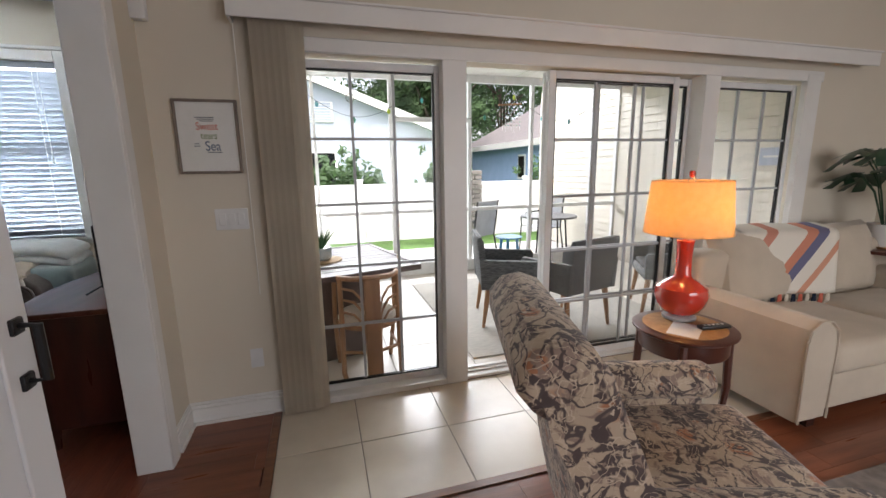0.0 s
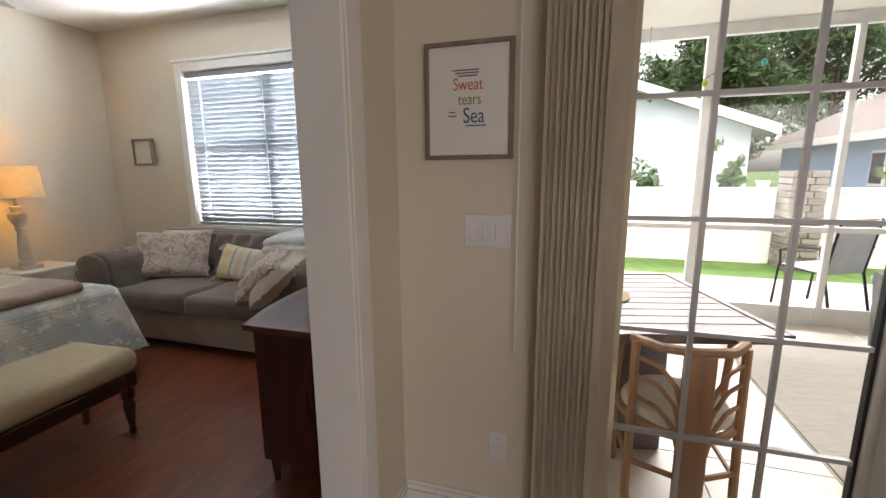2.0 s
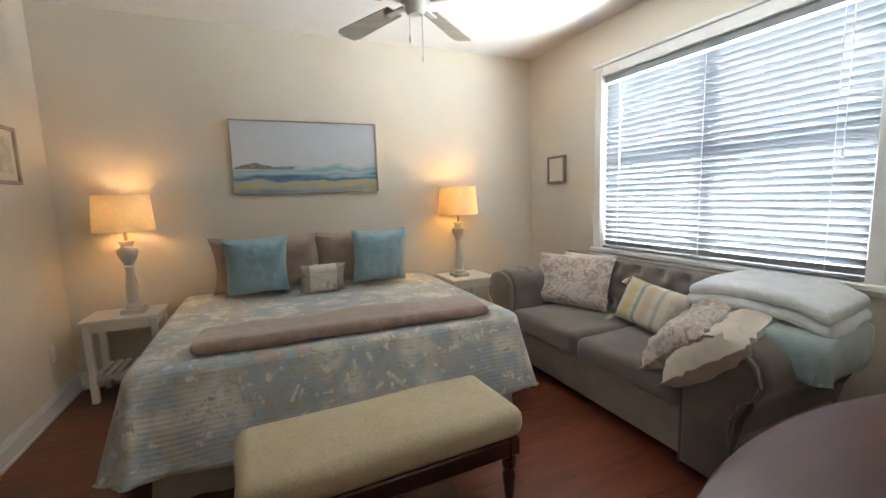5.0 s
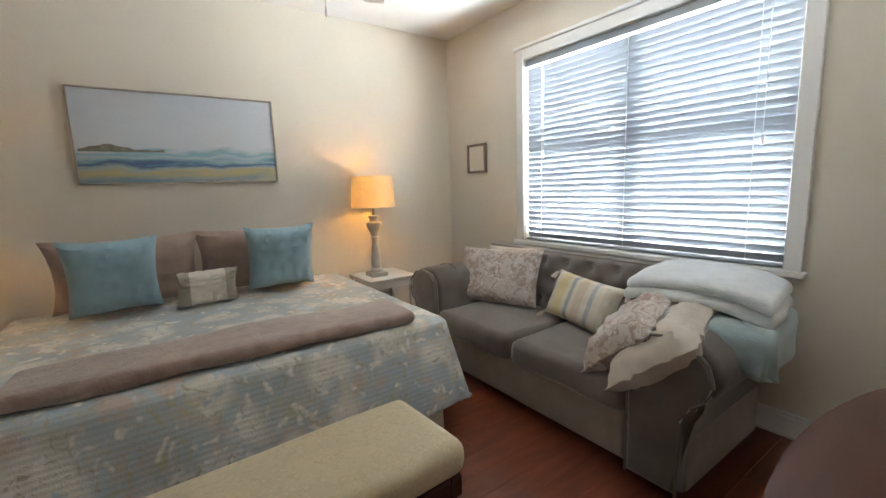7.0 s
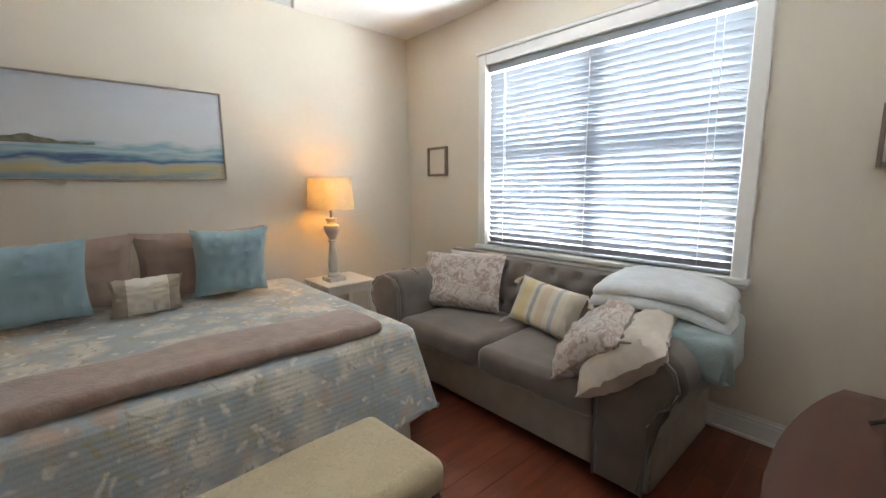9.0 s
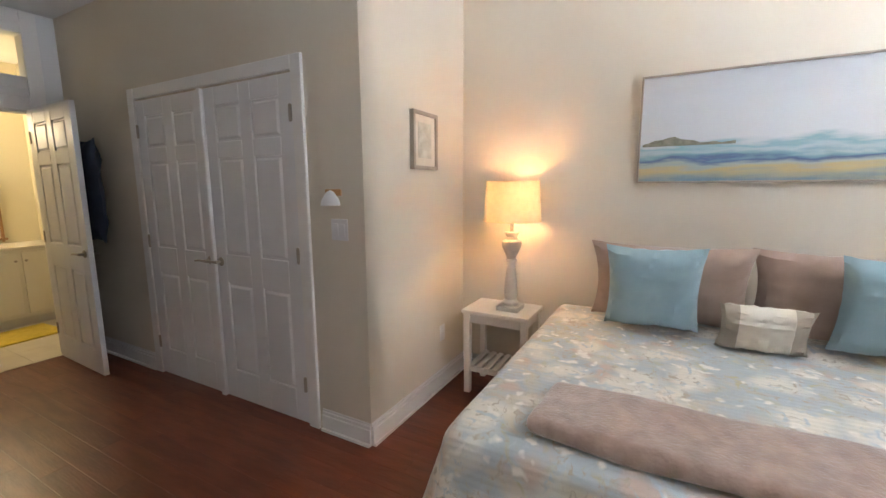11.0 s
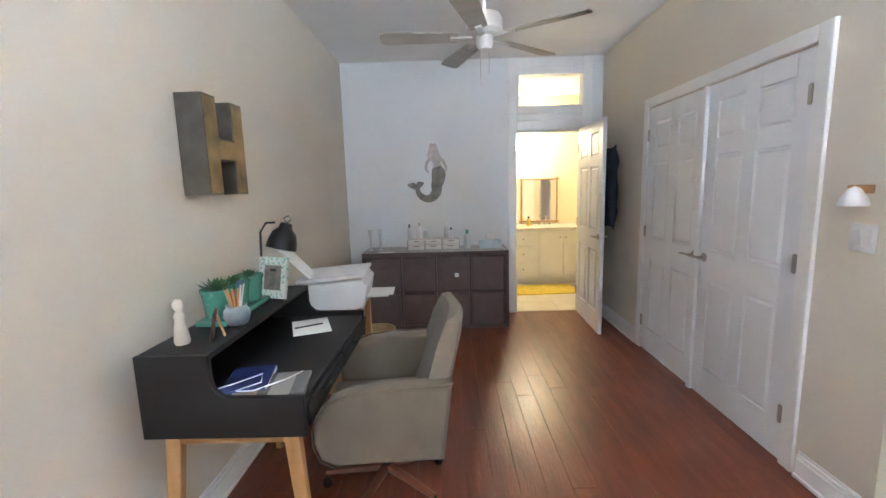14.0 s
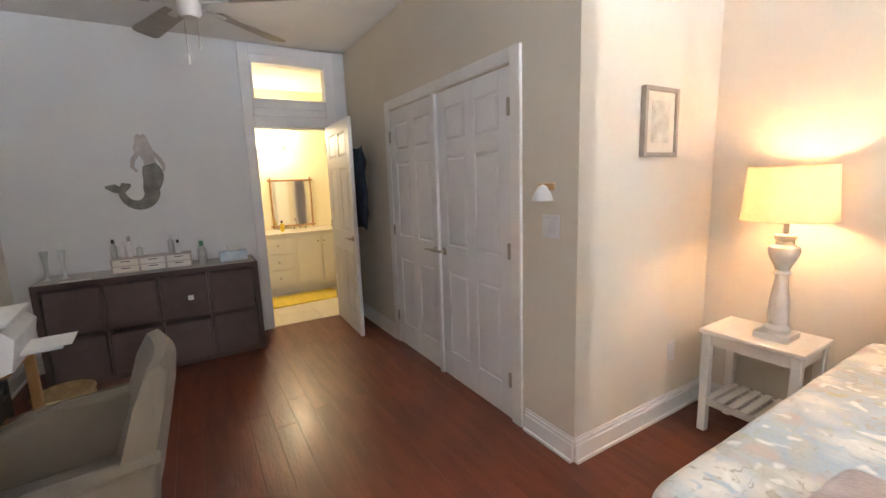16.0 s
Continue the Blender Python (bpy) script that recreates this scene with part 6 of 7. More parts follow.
for k in range(17):
    v = bmesh.new()
    pts = [(-0.044, 0.0), (-0.02, 0.007), (0.0, 0.009), (0.02, 0.007), (0.044, 0.0), (0.02, 0.0055), (0.0, 0.0075), (-0.02, 0.0055)]
    e = extrude_profile(pts, "z", 0.012, 2.20)
    part("vane", e, DRAPE, vb, m=pose(-0.075 + k * 0.0115, 0.008 * math.sin(k * 2.1), 0, 0, 0, 28 + 9 * math.sin(k * 2.1 + 0.8)))
part("pull_chain", tube([(-0.19, 0.04, 0.75), (-0.19, 0.04, 2.19)], 0.0025, 6), PAPER, vb)

# ---- patterned armchair ----
ac = thing("armchair", pose(0.86, 1.12, 0, 0, 0, -17), "armchair in beige, charcoal and rust printed cotton", "armchair")
prof = [(0.10, 0.10), (0.06, 0.30), (0.01, 0.60), (-0.055, 0.83), (-0.125, 0.85), (-0.165, 0.90), (-0.165, 0.965), (-0.12, 1.02), (-0.05, 1.035), (0.02, 1.01), (0.07, 0.94), (0.12, 0.80), (0.20, 0.60), (0.25, 0.40), (0.27, 0.10)]
part("backrest", extrude_profile(prof, "y", -0.36, 0.36, 0.035, 4), IKAT, ac, "scrolled back")
part("seat_cushion", soft_box(0.18, 0.86, -0.36, 0.36, 0.28, 0.47, 0.07, 5, wob=0.012, seed=4), IKAT, ac)
part("base", soft_box(0.12, 0.80, -0.35, 0.35, 0.10, 0.30, 0.03, 3), IKAT, ac)
for s in (-1, 1):
    a = bmesh.new()
    pr2 = [(s * 0.36 + 0.085 * math.cos(t), 0.555 + 0.075 * math.sin(t)) for t in [2 * math.pi * k / 16 for k in range(16)]]
    part("arm", extrude_profile([(q, z) for q, z in pr2], "x", 0.16, 0.76, 0.045, 4), IKAT, ac, "padded rolled arm")
    part("arm_panel", soft_box(0.16, 0.72, s * 0.36 - 0.05, s * 0.36 + 0.05, 0.12, 0.54, 0.03, 3), IKAT, ac)
for x in (0.14, 0.74):
    for y in (-0.3, 0.3):
        part("leg", lathe([(0.016, 0), (0.028, 0.10)], x, y, 10), DARK, ac)

# ---- side table, red lamp ----
st = thing("side_table", pose(1.985, 1.66, 0), "round cherry side table with an inlaid top", "table")
part("tabletop", lathe([(0.0, 0.575), (0.235, 0.575), (0.25, 0.585), (0.25, 0.595), (0.24, 0.60), (0.0, 0.60)], 0, 0, 40), CHERRY, st)
part("inlay", lathe([(0.0, 0.6), (0.20, 0.6), (0.20, 0.6025), (0.0, 0.6025)], 0, 0, 40), OAK, st)
part("apron", lathe([(0.21, 0.48), (0.215, 0.49), (0.215, 0.575), (0.2, 0.575), (0.2, 0.48)], 0, 0, 36), CHERRY, st)
for k in range(4):
    a = radians(45 + 90 * k)
    c, s = math.cos(a), math.sin(a)
    part("leg", tube([(0.205 * c, 0.205 * s, 0.56), (0.215 * c, 0.215 * s, 0.3), (0.20 * c, 0.20 * s, 0.12), (0.23 * c, 0.23 * s, 0.0)], 0.022, 8, r2=0.013), CHERRY, st)
rl = thing("table_lamp", pose(2.04, 1.75, 0.603), "lit red ceramic gourd lamp with an amber shade", "lamp")
part("foot", lathe([(0.075, 0), (0.085, 0.006), (0.085, 0.018), (0.07, 0.028), (0, 0.028)], 0, 0, 24), mat("clear_acrylic", (0.75, 0.75, 0.75), rough=0.05, bump=0, trans=0.5), rl, "clear acrylic foot")
part("base", lathe([(0.06, 0.028), (0.09, 0.045), (0.122, 0.09), (0.135, 0.14), (0.126, 0.18), (0.085, 0.212), (0.05, 0.232), (0.042, 0.25), (0.038, 0.34), (0.042, 0.42), (0.046, 0.435), (0.0, 0.44)], 0, 0, 32), RED, rl)
part("harp", tube([(0.05 * math.sin(a), 0, 0.60 - 0.17 * math.cos(a)) for a in [radians(d) for d in range(0, 361, 20)]], 0.0025, 5), METAL, rl)
shade(rl, 0.212, 0.188, 0.478, 0.748, SHADEO, "amber glowing drum shade")
part("finial", lathe([(0.004, 0.765), (0.012, 0.77), (0.016, 0.785), (0.012, 0.80), (0, 0.803)], 0, 0, 14), RED, rl)
solo("paper_napkin", B(-0.10, 0.10, -0.07, 0.07, 0, 0.002), PAPER, "folded white paper on the side table", "paper", pose(1.93, 1.60, 0.603, 0, 0, 35))
rc = thing("remote_control", pose(2.09, 1.575, 0.603, 0, 0, -8), "black remote control on the side table", "remote")
part("case", B(-0.085, 0.085, -0.022, 0.022, 0, 0.018, 0.006, 2), PLASTK, rc)
for k in range(5):
    part("button", B(-0.06 + 0.025 * k, -0.05 + 0.025 * k, -0.006, 0.006, 0.0175, 0.020), PLASTIC, rc)

# ---- living room sofa ----
ls = thing("sofa", pose(3.50, 1.85, 0), "beige slipcovered living room sofa", "sofa")
part("base", soft_box(-0.80, 0.95, -0.42, 0.42, 0.08, 0.30, 0.03, 3), BEIGE, ls)
for k, x in enumerate((-0.37, 0.43)):
    part("seat_cushion", soft_box(x - 0.39, x + 0.39, -0.46, 0.24, 0.30, 0.48, 0.06, 4, wob=0.012, seed=k), BEIGE, ls)
    part("back_cushion", cushion(0.80, 0.56, 0.26, seed=k + 20), BEIGE, ls, m=pose(x, 0.27, 0.44, -14))
part("back_frame", soft_box(-0.95, 1.0, 0.26, 0.46, 0.10, 0.86, 0.06, 4), BEIGE, ls)
for s in (-1, 1):
    arp = [(s * 0.78, 0.08), (s * 0.78, 0.50), (s * 0.79, 0.58), (s * 0.85, 0.635), (s * 0.92, 0.64), (s * 0.985, 0.60), (s * 1.0, 0.54), (s * 0.99, 0.08)]
    ar = part("arm", extrude_profile(arp, "y", -0.46, 0.44, 0.02, 3), BEIGE, ls)
    part("piping", tube([(a, -0.462, b) for a, b in arp], 0.006, 6), BEIGE, ar)
for x in (-0.8, 0.9):
    for y in (-0.38, 0.38):
        part("foot", B(x - 0.03, x + 0.03, y - 0.03, y + 0.03, 0, 0.08), DARK, ls)
STR = banded("striped_blanket_cloth", "X", [(0.0, (0.72, 0.68, 0.60)), (0.16, (0.55, 0.24, 0.17)), (0.24, (0.72, 0.68, 0.60)), (0.46, (0.55, 0.22, 0.14)), (0.54, (0.13, 0.13, 0.22)), (0.62, (0.70, 0.66, 0.58)), (0.72, (0.58, 0.28, 0.18)), (0.77, (0.72, 0.68, 0.60))], low=-0.32, high=0.66, lean=-0.75)
tb2 = drape(-0.34, 0.34, -0.05, 0.11, 0.0, 0.05, 0.44, 0.03, 0.22, (0, 0, 1, 1), 9, 0.012)
o = thing("striped_throw", pose(3.32, 2.15, 0.985, 8, 0, -14), "white throw with rust and navy stripes over the sofa back", "blanket")
bl2 = part("cloth", tb2, STR, o)
bl2.modifiers.new("thickness", "SOLIDIFY").thickness = 0.01
for k in range(12):
    tt = bmesh.new()
    x = -0.28 + k * 0.05
    for j in range(4):
        tube([(x + 0.006 * j, -0.20, -0.43), (x + 0.008 * j, -0.205, -0.47), (x + 0.01 * j, -0.20, -0.50)], 0.004, 5, tt)
    part("tassel", tt, (NAVY, CORAL, CREAM)[k % 3], o)
# plant on a metal table
pt = thing("plant_table", pose(4.45, 2.13, 0), "small dark metal table with a wooden top", "table")
part("top", lathe([(0, 0.74), (0.28, 0.74), (0.28, 0.765), (0, 0.765)], 0, 0, 30), CHERRY, pt)
for k in range(3):
    a = 2.1 * k
    part("leg", tube([(0.24 * math.cos(a), 0.24 * math.sin(a), 0.74), (0.26 * math.cos(a), 0.26 * math.sin(a), 0.0)], 0.009, 6), BLACKM, pt)
mo = thing("monstera_plant", pose(4.42, 2.13, 0.765), "monstera in a white pot on a saucer", "plant")
part("saucer", lathe([(0.0, 0), (0.11, 0), (0.14, 0.02), (0.13, 0.02), (0, 0.01)], 0, 0, 24), OAK, mo)
part("pot", lathe([(0.085, 0.012), (0.11, 0.04), (0.12, 0.19), (0.112, 0.19), (0.10, 0.16), (0, 0.15)], 0, 0, 26), PLASTIC, mo)
for k in range(17):
    a, up = 2.4 * k, 0.35 + 0.08 * (k % 5)
    tip = Vector((math.cos(a) * 0.27, math.sin(a) * 0.20, 0.19 + 0.07 + up * 0.75))
    sm = part("stem", tube([(0.02 * math.cos(a), 0.02 * math.sin(a), 0.14), (tip.x * 0.5, tip.y * 0.5, tip.z * 0.75), tuple(tip)], 0.005, 6), MONST, mo)
    lf = bmesh.new()
    S = 0.17 + 0.02 * (k % 3)
    rim, n = [], 28
    for j in range(n + 1):
        t = -math.pi * 0.92 + 2 * math.pi * 0.92 * j / n
        r = S * (0.72 + 0.28 * math.cos(t)) * (1.0 if j % 4 not in (2,) or j in (0, n) else 0.45)
        rim.append(lf.verts.new((r * math.cos(t) + S * 0.3, r * math.sin(t), -0.35 * abs(r * math.sin(t)) ** 1.2 - 0.25 * max(0, r * math.cos(t)) ** 1.3)))
    c0 = lf.verts.new((S * 0.25, 0, 0.012))
    for j in range(n):
        lf.faces.new((c0, rim[j], rim[j + 1]))
    part("leaf", lf, MONST, sm, m=Matrix.Translation(tip) @ pose(0, 0, 0, 0, 12 + 10 * (k % 3), math.degrees(a)))
solo("rug", B(2.2, 4.8, -1.2, 1.12, 0.0, 0.012, 0.004), mat("grey_rug", (0.22, 0.19, 0.165), (0.15, 0.13, 0.115), 0.95, scale=20, bump=0.8, fine=140), "grey woven living room rug", "rug")

# ---- lanai ----
LZ = -0.04
setting("lanai_slab", B(-0.617, 4.75, GY + 0.14, 5.68, LZ - 0.1, LZ - 0.008), GROUT, "lanai floor joints", "floor")
setting("ceiling_lanai", B(-0.617, 4.75, GY + 0.14, 5.75, 2.66, 2.74), CEIL, "white lanai ceiling", "ceiling")
# siding wall with lapped boards
sw = setting("wall_siding", B(4.66, 4.78, GY + 0.14, 8.0, LZ, 2.9), SIDING, "cream lapped siding wall", "wall")
lap = mesh_of("board", extrude_profile([(0.0, 0.0), (-0.016, 0.0), (-0.004, 0.108), (0.0, 0.108)], "y", GY + 0.15, 8.0), SIDING, False)
for k in range(26):
    o = new("board", lap)
    o.parent, o.matrix_basis = sw, pose(4.66, 0, LZ + k * 0.108)
sw2 = setting("wall_siding_west", B(-0.617, -0.56, GY + 0.14, NY + 0.3, LZ, 2.66), SIDING, "cream siding on the bedroom's outer wall", "wall")
scr = thing("screen_enclosure", pose(0, 5.62, LZ), "white aluminium screen enclosure of the lanai", "screen")
for x, wd in ((-0.55, 0.05), (0.17, 0.04), (1.15, 0.085), (2.22, 0.05), (3.17, 0.05), (4.22, 0.085), (4.64, 0.03)):
    part("post", B(x - wd / 2, x + wd / 2, -0.03, 0.03, 0, 2.70, 0.003), ALU, scr)
part("head_beam", B(-0.6, 4.66, -0.032, 0.032, 2.60, 2.70), ALU, scr)
for x0, x1 in ((-0.525, 0.15), (0.19, 1.107), (1.193, 2.195), (2.245, 3.145), (3.195, 4.177), (4.263, 4.625)):
    part("rail", B(x0, x1, -0.025, 0.025, 0.87, 0.92), ALU, scr)
    part("kick_panel", B(x0, x1, -0.015, 0.015, 0.0, 0.17), ALU, scr)
part("door_rail", B(1.193, 2.195, -0.025, 0.025, 2.08, 2.14), ALU, scr)
rg = B(1.25, 3.4, 2.87, 5.1, LZ, LZ + 0.012, 0.003)
solo("outdoor_rug", rg, RUGM, "pale woven outdoor rug on the lanai", "rug")

tbl = thing("patio_table", pose(0.22, 3.42, LZ, 0, 0, 14), "dark slatted square patio table", "table")
for k in range(10):
    part("slat", B(-0.52, 0.52, -0.50 + 0.1 * k + 0.004, -0.40 + 0.1 * k - 0.004, 0.735, 0.757, 0.002), SLATE, tbl)
rim = bmesh.new()
for b in ((-0.555, 0.555, -0.54, -0.50), (-0.555, 0.555, 0.50, 0.54), (-0.555, -0.52, -0.50, 0.50), (0.52, 0.555, -0.50, 0.50)):
    box(rim, *b, 0.72, 0.762, 0.003)
part("frame", rim, SLATE, tbl)
part("pedestal", B(-0.22, 0.22, -0.22, 0.22, 0.0, 0.72, 0.01), SLATE, tbl)
pp = thing("potted_succulent", pose(0.16, 3.44, LZ + 0.757), "aloe in a blue-grey pot on a woven mat", "plant")
part("mat", lathe([(0, 0), (0.16, 0), (0.16, 0.008), (0, 0.008)], 0, 0, 24), WICKERB, pp)
part("pot", lathe([(0.06, 0.008), (0.085, 0.03), (0.085, 0.11), (0.075, 0.11), (0, 0.09)], 0, 0, 22), POTB, pp)
al = bmesh.new()
for k in range(16):
    a, t = 2.4 * k, k / 16
    tube([(0, 0, 0.09), (0.06 * math.cos(a) * (1 - 0.5 * t), 0.06 * math.sin(a) * (1 - 0.5 * t), 0.17), (0.12 * math.cos(a) * (1 - 0.6 * t), 0.12 * math.sin(a) * (1 - 0.6 * t), 0.24)], 0.012, 5, al, r2=0.002)
part("leaves", al, LEAF, pp)

# bent-wood lanai chair seen from behind
lc = thing("rattan_chair", pose(0.46, 2.98, LZ, 0, 0, 4), "brown rattan chair with a round pale cushion", "chair")
hoop = [(-0.23, 0.06, 0.73), (-0.21, -0.08, 0.745), (-0.12, -0.20, 0.755), (0.0, -0.235, 0.76), (0.12, -0.20, 0.755), (0.21, -0.08, 0.745), (0.23, 0.06, 0.73)]
part("top_rail", tube(hoop, 0.02, 8), TEAK, lc)
part("back_splat", B(-0.055, 0.055, -0.245, -0.215, 0.0, 0.75, 0.006), TEAK, lc)
for s in (-1, 1):
    part("back_post", tube([(s * 0.20, -0.12, 0.745), (s * 0.20, -0.13, 0.4), (s * 0.205, -0.14, 0.06), (s * 0.19, -0.20, 0.0)], 0.018, 8), TEAK, lc)
    part("front_leg", tube([(s * 0.22, 0.05, 0.735), (s * 0.225, 0.10, 0.4), (s * 0.20, 0.18, 0.0)], 0.017, 8), TEAK, lc)
    part("stretcher", tube([(s * 0.20, -0.14, 0.20), (s * 0.20, 0.15, 0.20)], 0.011, 6), TEAK, lc)
    part("cross_rail", tube([(0, -0.23, 0.22), (s * 0.2, -0.14, 0.22)], 0.012, 6), TEAK, lc)
    for dz in (0.0, 0.09, 0.17):
        part("curved_spindle", tube([(s * 0.05, -0.23, 0.36 + dz), (s * 0.07, -0.225, 0.44 + dz), (s * 0.12, -0.19, 0.50 + dz), (s * 0.20, -0.12, 0.51 + dz)], 0.009, 6), TEAK, lc)
part("seat_ring", tube([(0.22 * math.cos(a), 0.22 * math.sin(a) + 0.0, 0.40) for a in [2 * math.pi * k / 28 for k in range(29)]], 0.018, 8), TEAK, lc)
part("seat_cushion", lathe([(0, 0.40), (0.19, 0.40), (0.215, 0.425), (0.20, 0.455), (0.1, 0.47), (0, 0.472)], 0, 0, 28), CREAM, lc, "round pale cushion")


def rope_chair(m):
    c = thing("patio_armchair", m, "grey woven rope armchair with teak legs", "chair", "woven chairs of the lanai")
    part("seat", soft_box(-0.28, 0.28, -0.27, 0.27, 0.36, 0.46, 0.03, 3), WICKERG, c)
    part("seat_pad", soft_box(-0.22, 0.27, -0.22, 0.22, 0.455, 0.51, 0.025, 3), mat("charcoal_pad", (0.05, 0.05, 0.052), rough=0.9), c)
    part("backrest", extrude_profile([(-0.24, 0.38), (-0.31, 0.38), (-0.36, 0.82), (-0.355, 0.86), (-0.32, 0.86), (-0.30, 0.82)], "y", -0.29, 0.29, 0.012, 2), WICKERG, c)
    for s in (-1, 1):
        part("arm", extrude_profile([(-0.32, 0.38), (0.28, 0.38), (0.28, 0.60), (0.26, 0.63), (-0.34, 0.66)], "y", s * 0.285 - 0.03, s * 0.285 + 0.03, 0.012, 2), WICKERG, c)
        for x in (-0.25, 0.23):
            part("leg", tube([(x, s * 0.25, 0.38), (x * 1.2, s * 0.27, 0.0)], 0.028, 8, r2=0.014), TEAK, c)
    return c


rope_chair(pose(1.92, 3.62, LZ, 0, 0, -15))
rope_chair(pose(2.36, 3.36, LZ, 0, 0, 105))
rope_chair(pose(3.55, 3.35, LZ, 0, 0, 150))
pw = thing("iron_chair", pose(2.55, 6.3, -0.06, 0, 0, 120), "dark metal patio chair with a sling back", "chair")
for s in (-1, 1):
    part("side_frame", tube([(-0.28, s * 0.26, 0.98), (-0.20, s * 0.26, 0.42), (0.25, s * 0.26, 0.44), (0.28, s * 0.26, 0.0)], 0.014, 6), BLACKM, pw)
    part("rear_leg", tube([(-0.20, s * 0.26, 0.42), (-0.30, s * 0.26, 0.0)], 0.014, 6), BLACKM, pw)
    part("armrest", tube([(-0.24, s * 0.28, 0.68), (0.10, s * 0.28, 0.66), (0.24, s * 0.28, 0.60), (0.22, s * 0.28, 0.44)], 0.014, 6), BLACKM, pw)
part("sling", extrude_profile([(-0.28, 0.97), (-0.20, 0.42), (0.25, 0.44), (0.25, 0.45), (-0.19, 0.43), (-0.27, 0.98)], "y", -0.25, 0.25), mat("grey_sling", (0.42, 0.43, 0.44), rough=0.8), pw)
copy_thing(pw, pose(4.0, 6.7, -0.06, 0, 0, 200))
pt2 = thing("iron_table", pose(3.75, 6.05, -0.06), "dark metal patio table outside", "table")
part("top", lathe([(0, 0.68), (0.45, 0.68), (0.45, 0.71), (0, 0.71)], 0, 0, 28), mat("dark_patio_metal", (0.10, 0.095, 0.10), rough=0.4), pt2)
for k in range(4):
    a = radians(90 * k + 30)
    part("leg", tube([(0.3 * math.cos(a), 0.3 * math.sin(a), 0.68), (0.36 * math.cos(a), 0.36 * math.sin(a), 0)], 0.014, 6), BLACKM, pt2)
stl = thing("blue_stool", pose(3.0, 5.95, -0.06), "small round blue patio stool", "stool")
BLU = mat("blue_plastic", (0.06, 0.22, 0.40), rough=0.4)
part("top", lathe([(0, 0.40), (0.20, 0.40), (0.21, 0.42), (0, 0.43)], 0, 0, 22), BLU, stl)
for k in range(3):
    a = 2.09 * k
    part("leg", tube([(0.14 * math.cos(a), 0.14 * math.sin(a), 0.40), (0.17 * math.cos(a), 0.17 * math.sin(a), 0)], 0.025, 8), BLU, stl)
chm = thing("wind_chime", pose(2.75, 5.45, 2.56), "beaded driftwood wind chime hanging from the beam", "chime")
part("bar", tube([(-0.17, 0, -0.30), (0.17, 0, -0.28)], 0.012, 6), TEAK, chm)
part("cord", tube([(-0.12, 0, -0.29), (0, 0, 0.0), (0.12, 0, -0.285)], 0.002, 5, tube([(0, 0, -0.01), (0, 0, 0.10)], 0.002, 5)), PAPER, chm)
for k in range(8):
    x = -0.15 + 0.043 * k
    s_ = part("string", tube([(x, 0, -0.29), (x, 0, -0.60 - 0.03 * (k % 3))], 0.0015, 4), PAPER, chm)
    for j in range(6):
        part("bead", lathe([(0, -0.012), (0.010, 0), (0, 0.012)], x, 0, 6), (TEALI, DARK, METAL, CAPG)[(j + k) % 4], s_, m=pose(0, 0, -0.34 - 0.045 * j))
sl2 = thing("string_lights", pose(0, 5.55, 0), "string of small coloured lantern bulbs along the screen", "lights")
pts = [(0.0 + 0.11 * k, 0, 2.42 - 0.34 * math.sin(math.pi * ((k % 13) / 13)) ) for k in range(41)]
part("cord", tube(pts, 0.003, 5), BLACKM, sl2)
for k in range(2, 41, 4):
    part("bulb", lathe([(0.0, -0.075), (0.018, -0.06), (0.024, -0.035), (0.012, -0.01), (0, 0)], pts[k][0], 0, 8), (TEALI, POTG, mat("lime_glass", (0.45, 0.6, 0.08), rough=0.2), mat("aqua_glass", (0.05, 0.4, 0.42), rough=0.2))[(k // 4) % 4], sl2, m=pose(0, 0, pts[k][2]))
pce = thing("peace_sign", pose(0.62, 5.5, 2.30), "small hanging metal peace sign", "ornament")
part("ring", tube([(0.05 * math.cos(a), 0, 0.05 * math.sin(a)) for a in [2 * math.pi * k / 24 for k in range(25)]], 0.005, 6), PEWTER, pce)
part("spokes", tube([(0, 0, 0.05), (0, 0, -0.05)], 0.004, 6, tube([(-0.036, 0, -0.036), (0, 0, 0), (0.036, 0, -0.036)], 0.004, 6)), PEWTER, pce)
part("hook", tube([(0, 0, 0.05), (0, 0, 0.362)], 0.002, 5), PEWTER, pce)
lf2 = thing("lanai_fan", pose(2.6, 4.2, 0), "white lanai ceiling fan, still", "fan")
part("motor", lathe([(0.0, 2.66), (0.05, 2.66), (0.05, 2.56), (0.11, 2.54), (0.11, 2.46), (0, 2.45)], 0, 0, 22), FANP, lf2)
for k in range(5):
    e = extrude_profile([(0.10, -0.04), (0.6, -0.065), (0.62, 0), (0.6, 0.065), (0.10, 0.04)], "z", 2.49, 2.498)
    bmesh.ops.transform(e, matrix=pose(0, 0, 0, 0, 0, 72 * k + 20), verts=e.verts)
    part("blade", e, FANP, lf2)
wp = thing("wall_sign", pose(4.635, 3.20, 1.50, 0, 0, -90), "pale blue board on the siding wall", "sign")
part("board", B(-0.16, 0.16, -0.012, 0.0, -0.09, 0.09, 0.003), HOUSEA, wp)
part("bars", B(-0.12, 0.12, -0.014, -0.011, -0.01, 0.01), PAPER, wp)
wt = thing("thermometer", pose(4.635, 4.15, 1.55, 0, 0, -90), "round white outdoor thermometer on the siding", "thermometer")
part("dial", lathe([(0, 0), (0.085, 0), (0.085, 0.02), (0, 0.02)], 0, 0, 24), PAPER, wt, m=pose(0, 0, 0, 90))
part("rim", tube([(0.085 * math.cos(a), -0.02, 0.085 * math.sin(a)) for a in [2 * math.pi * k / 24 for k in range(25)]], 0.007, 6), PEWTER, wt)

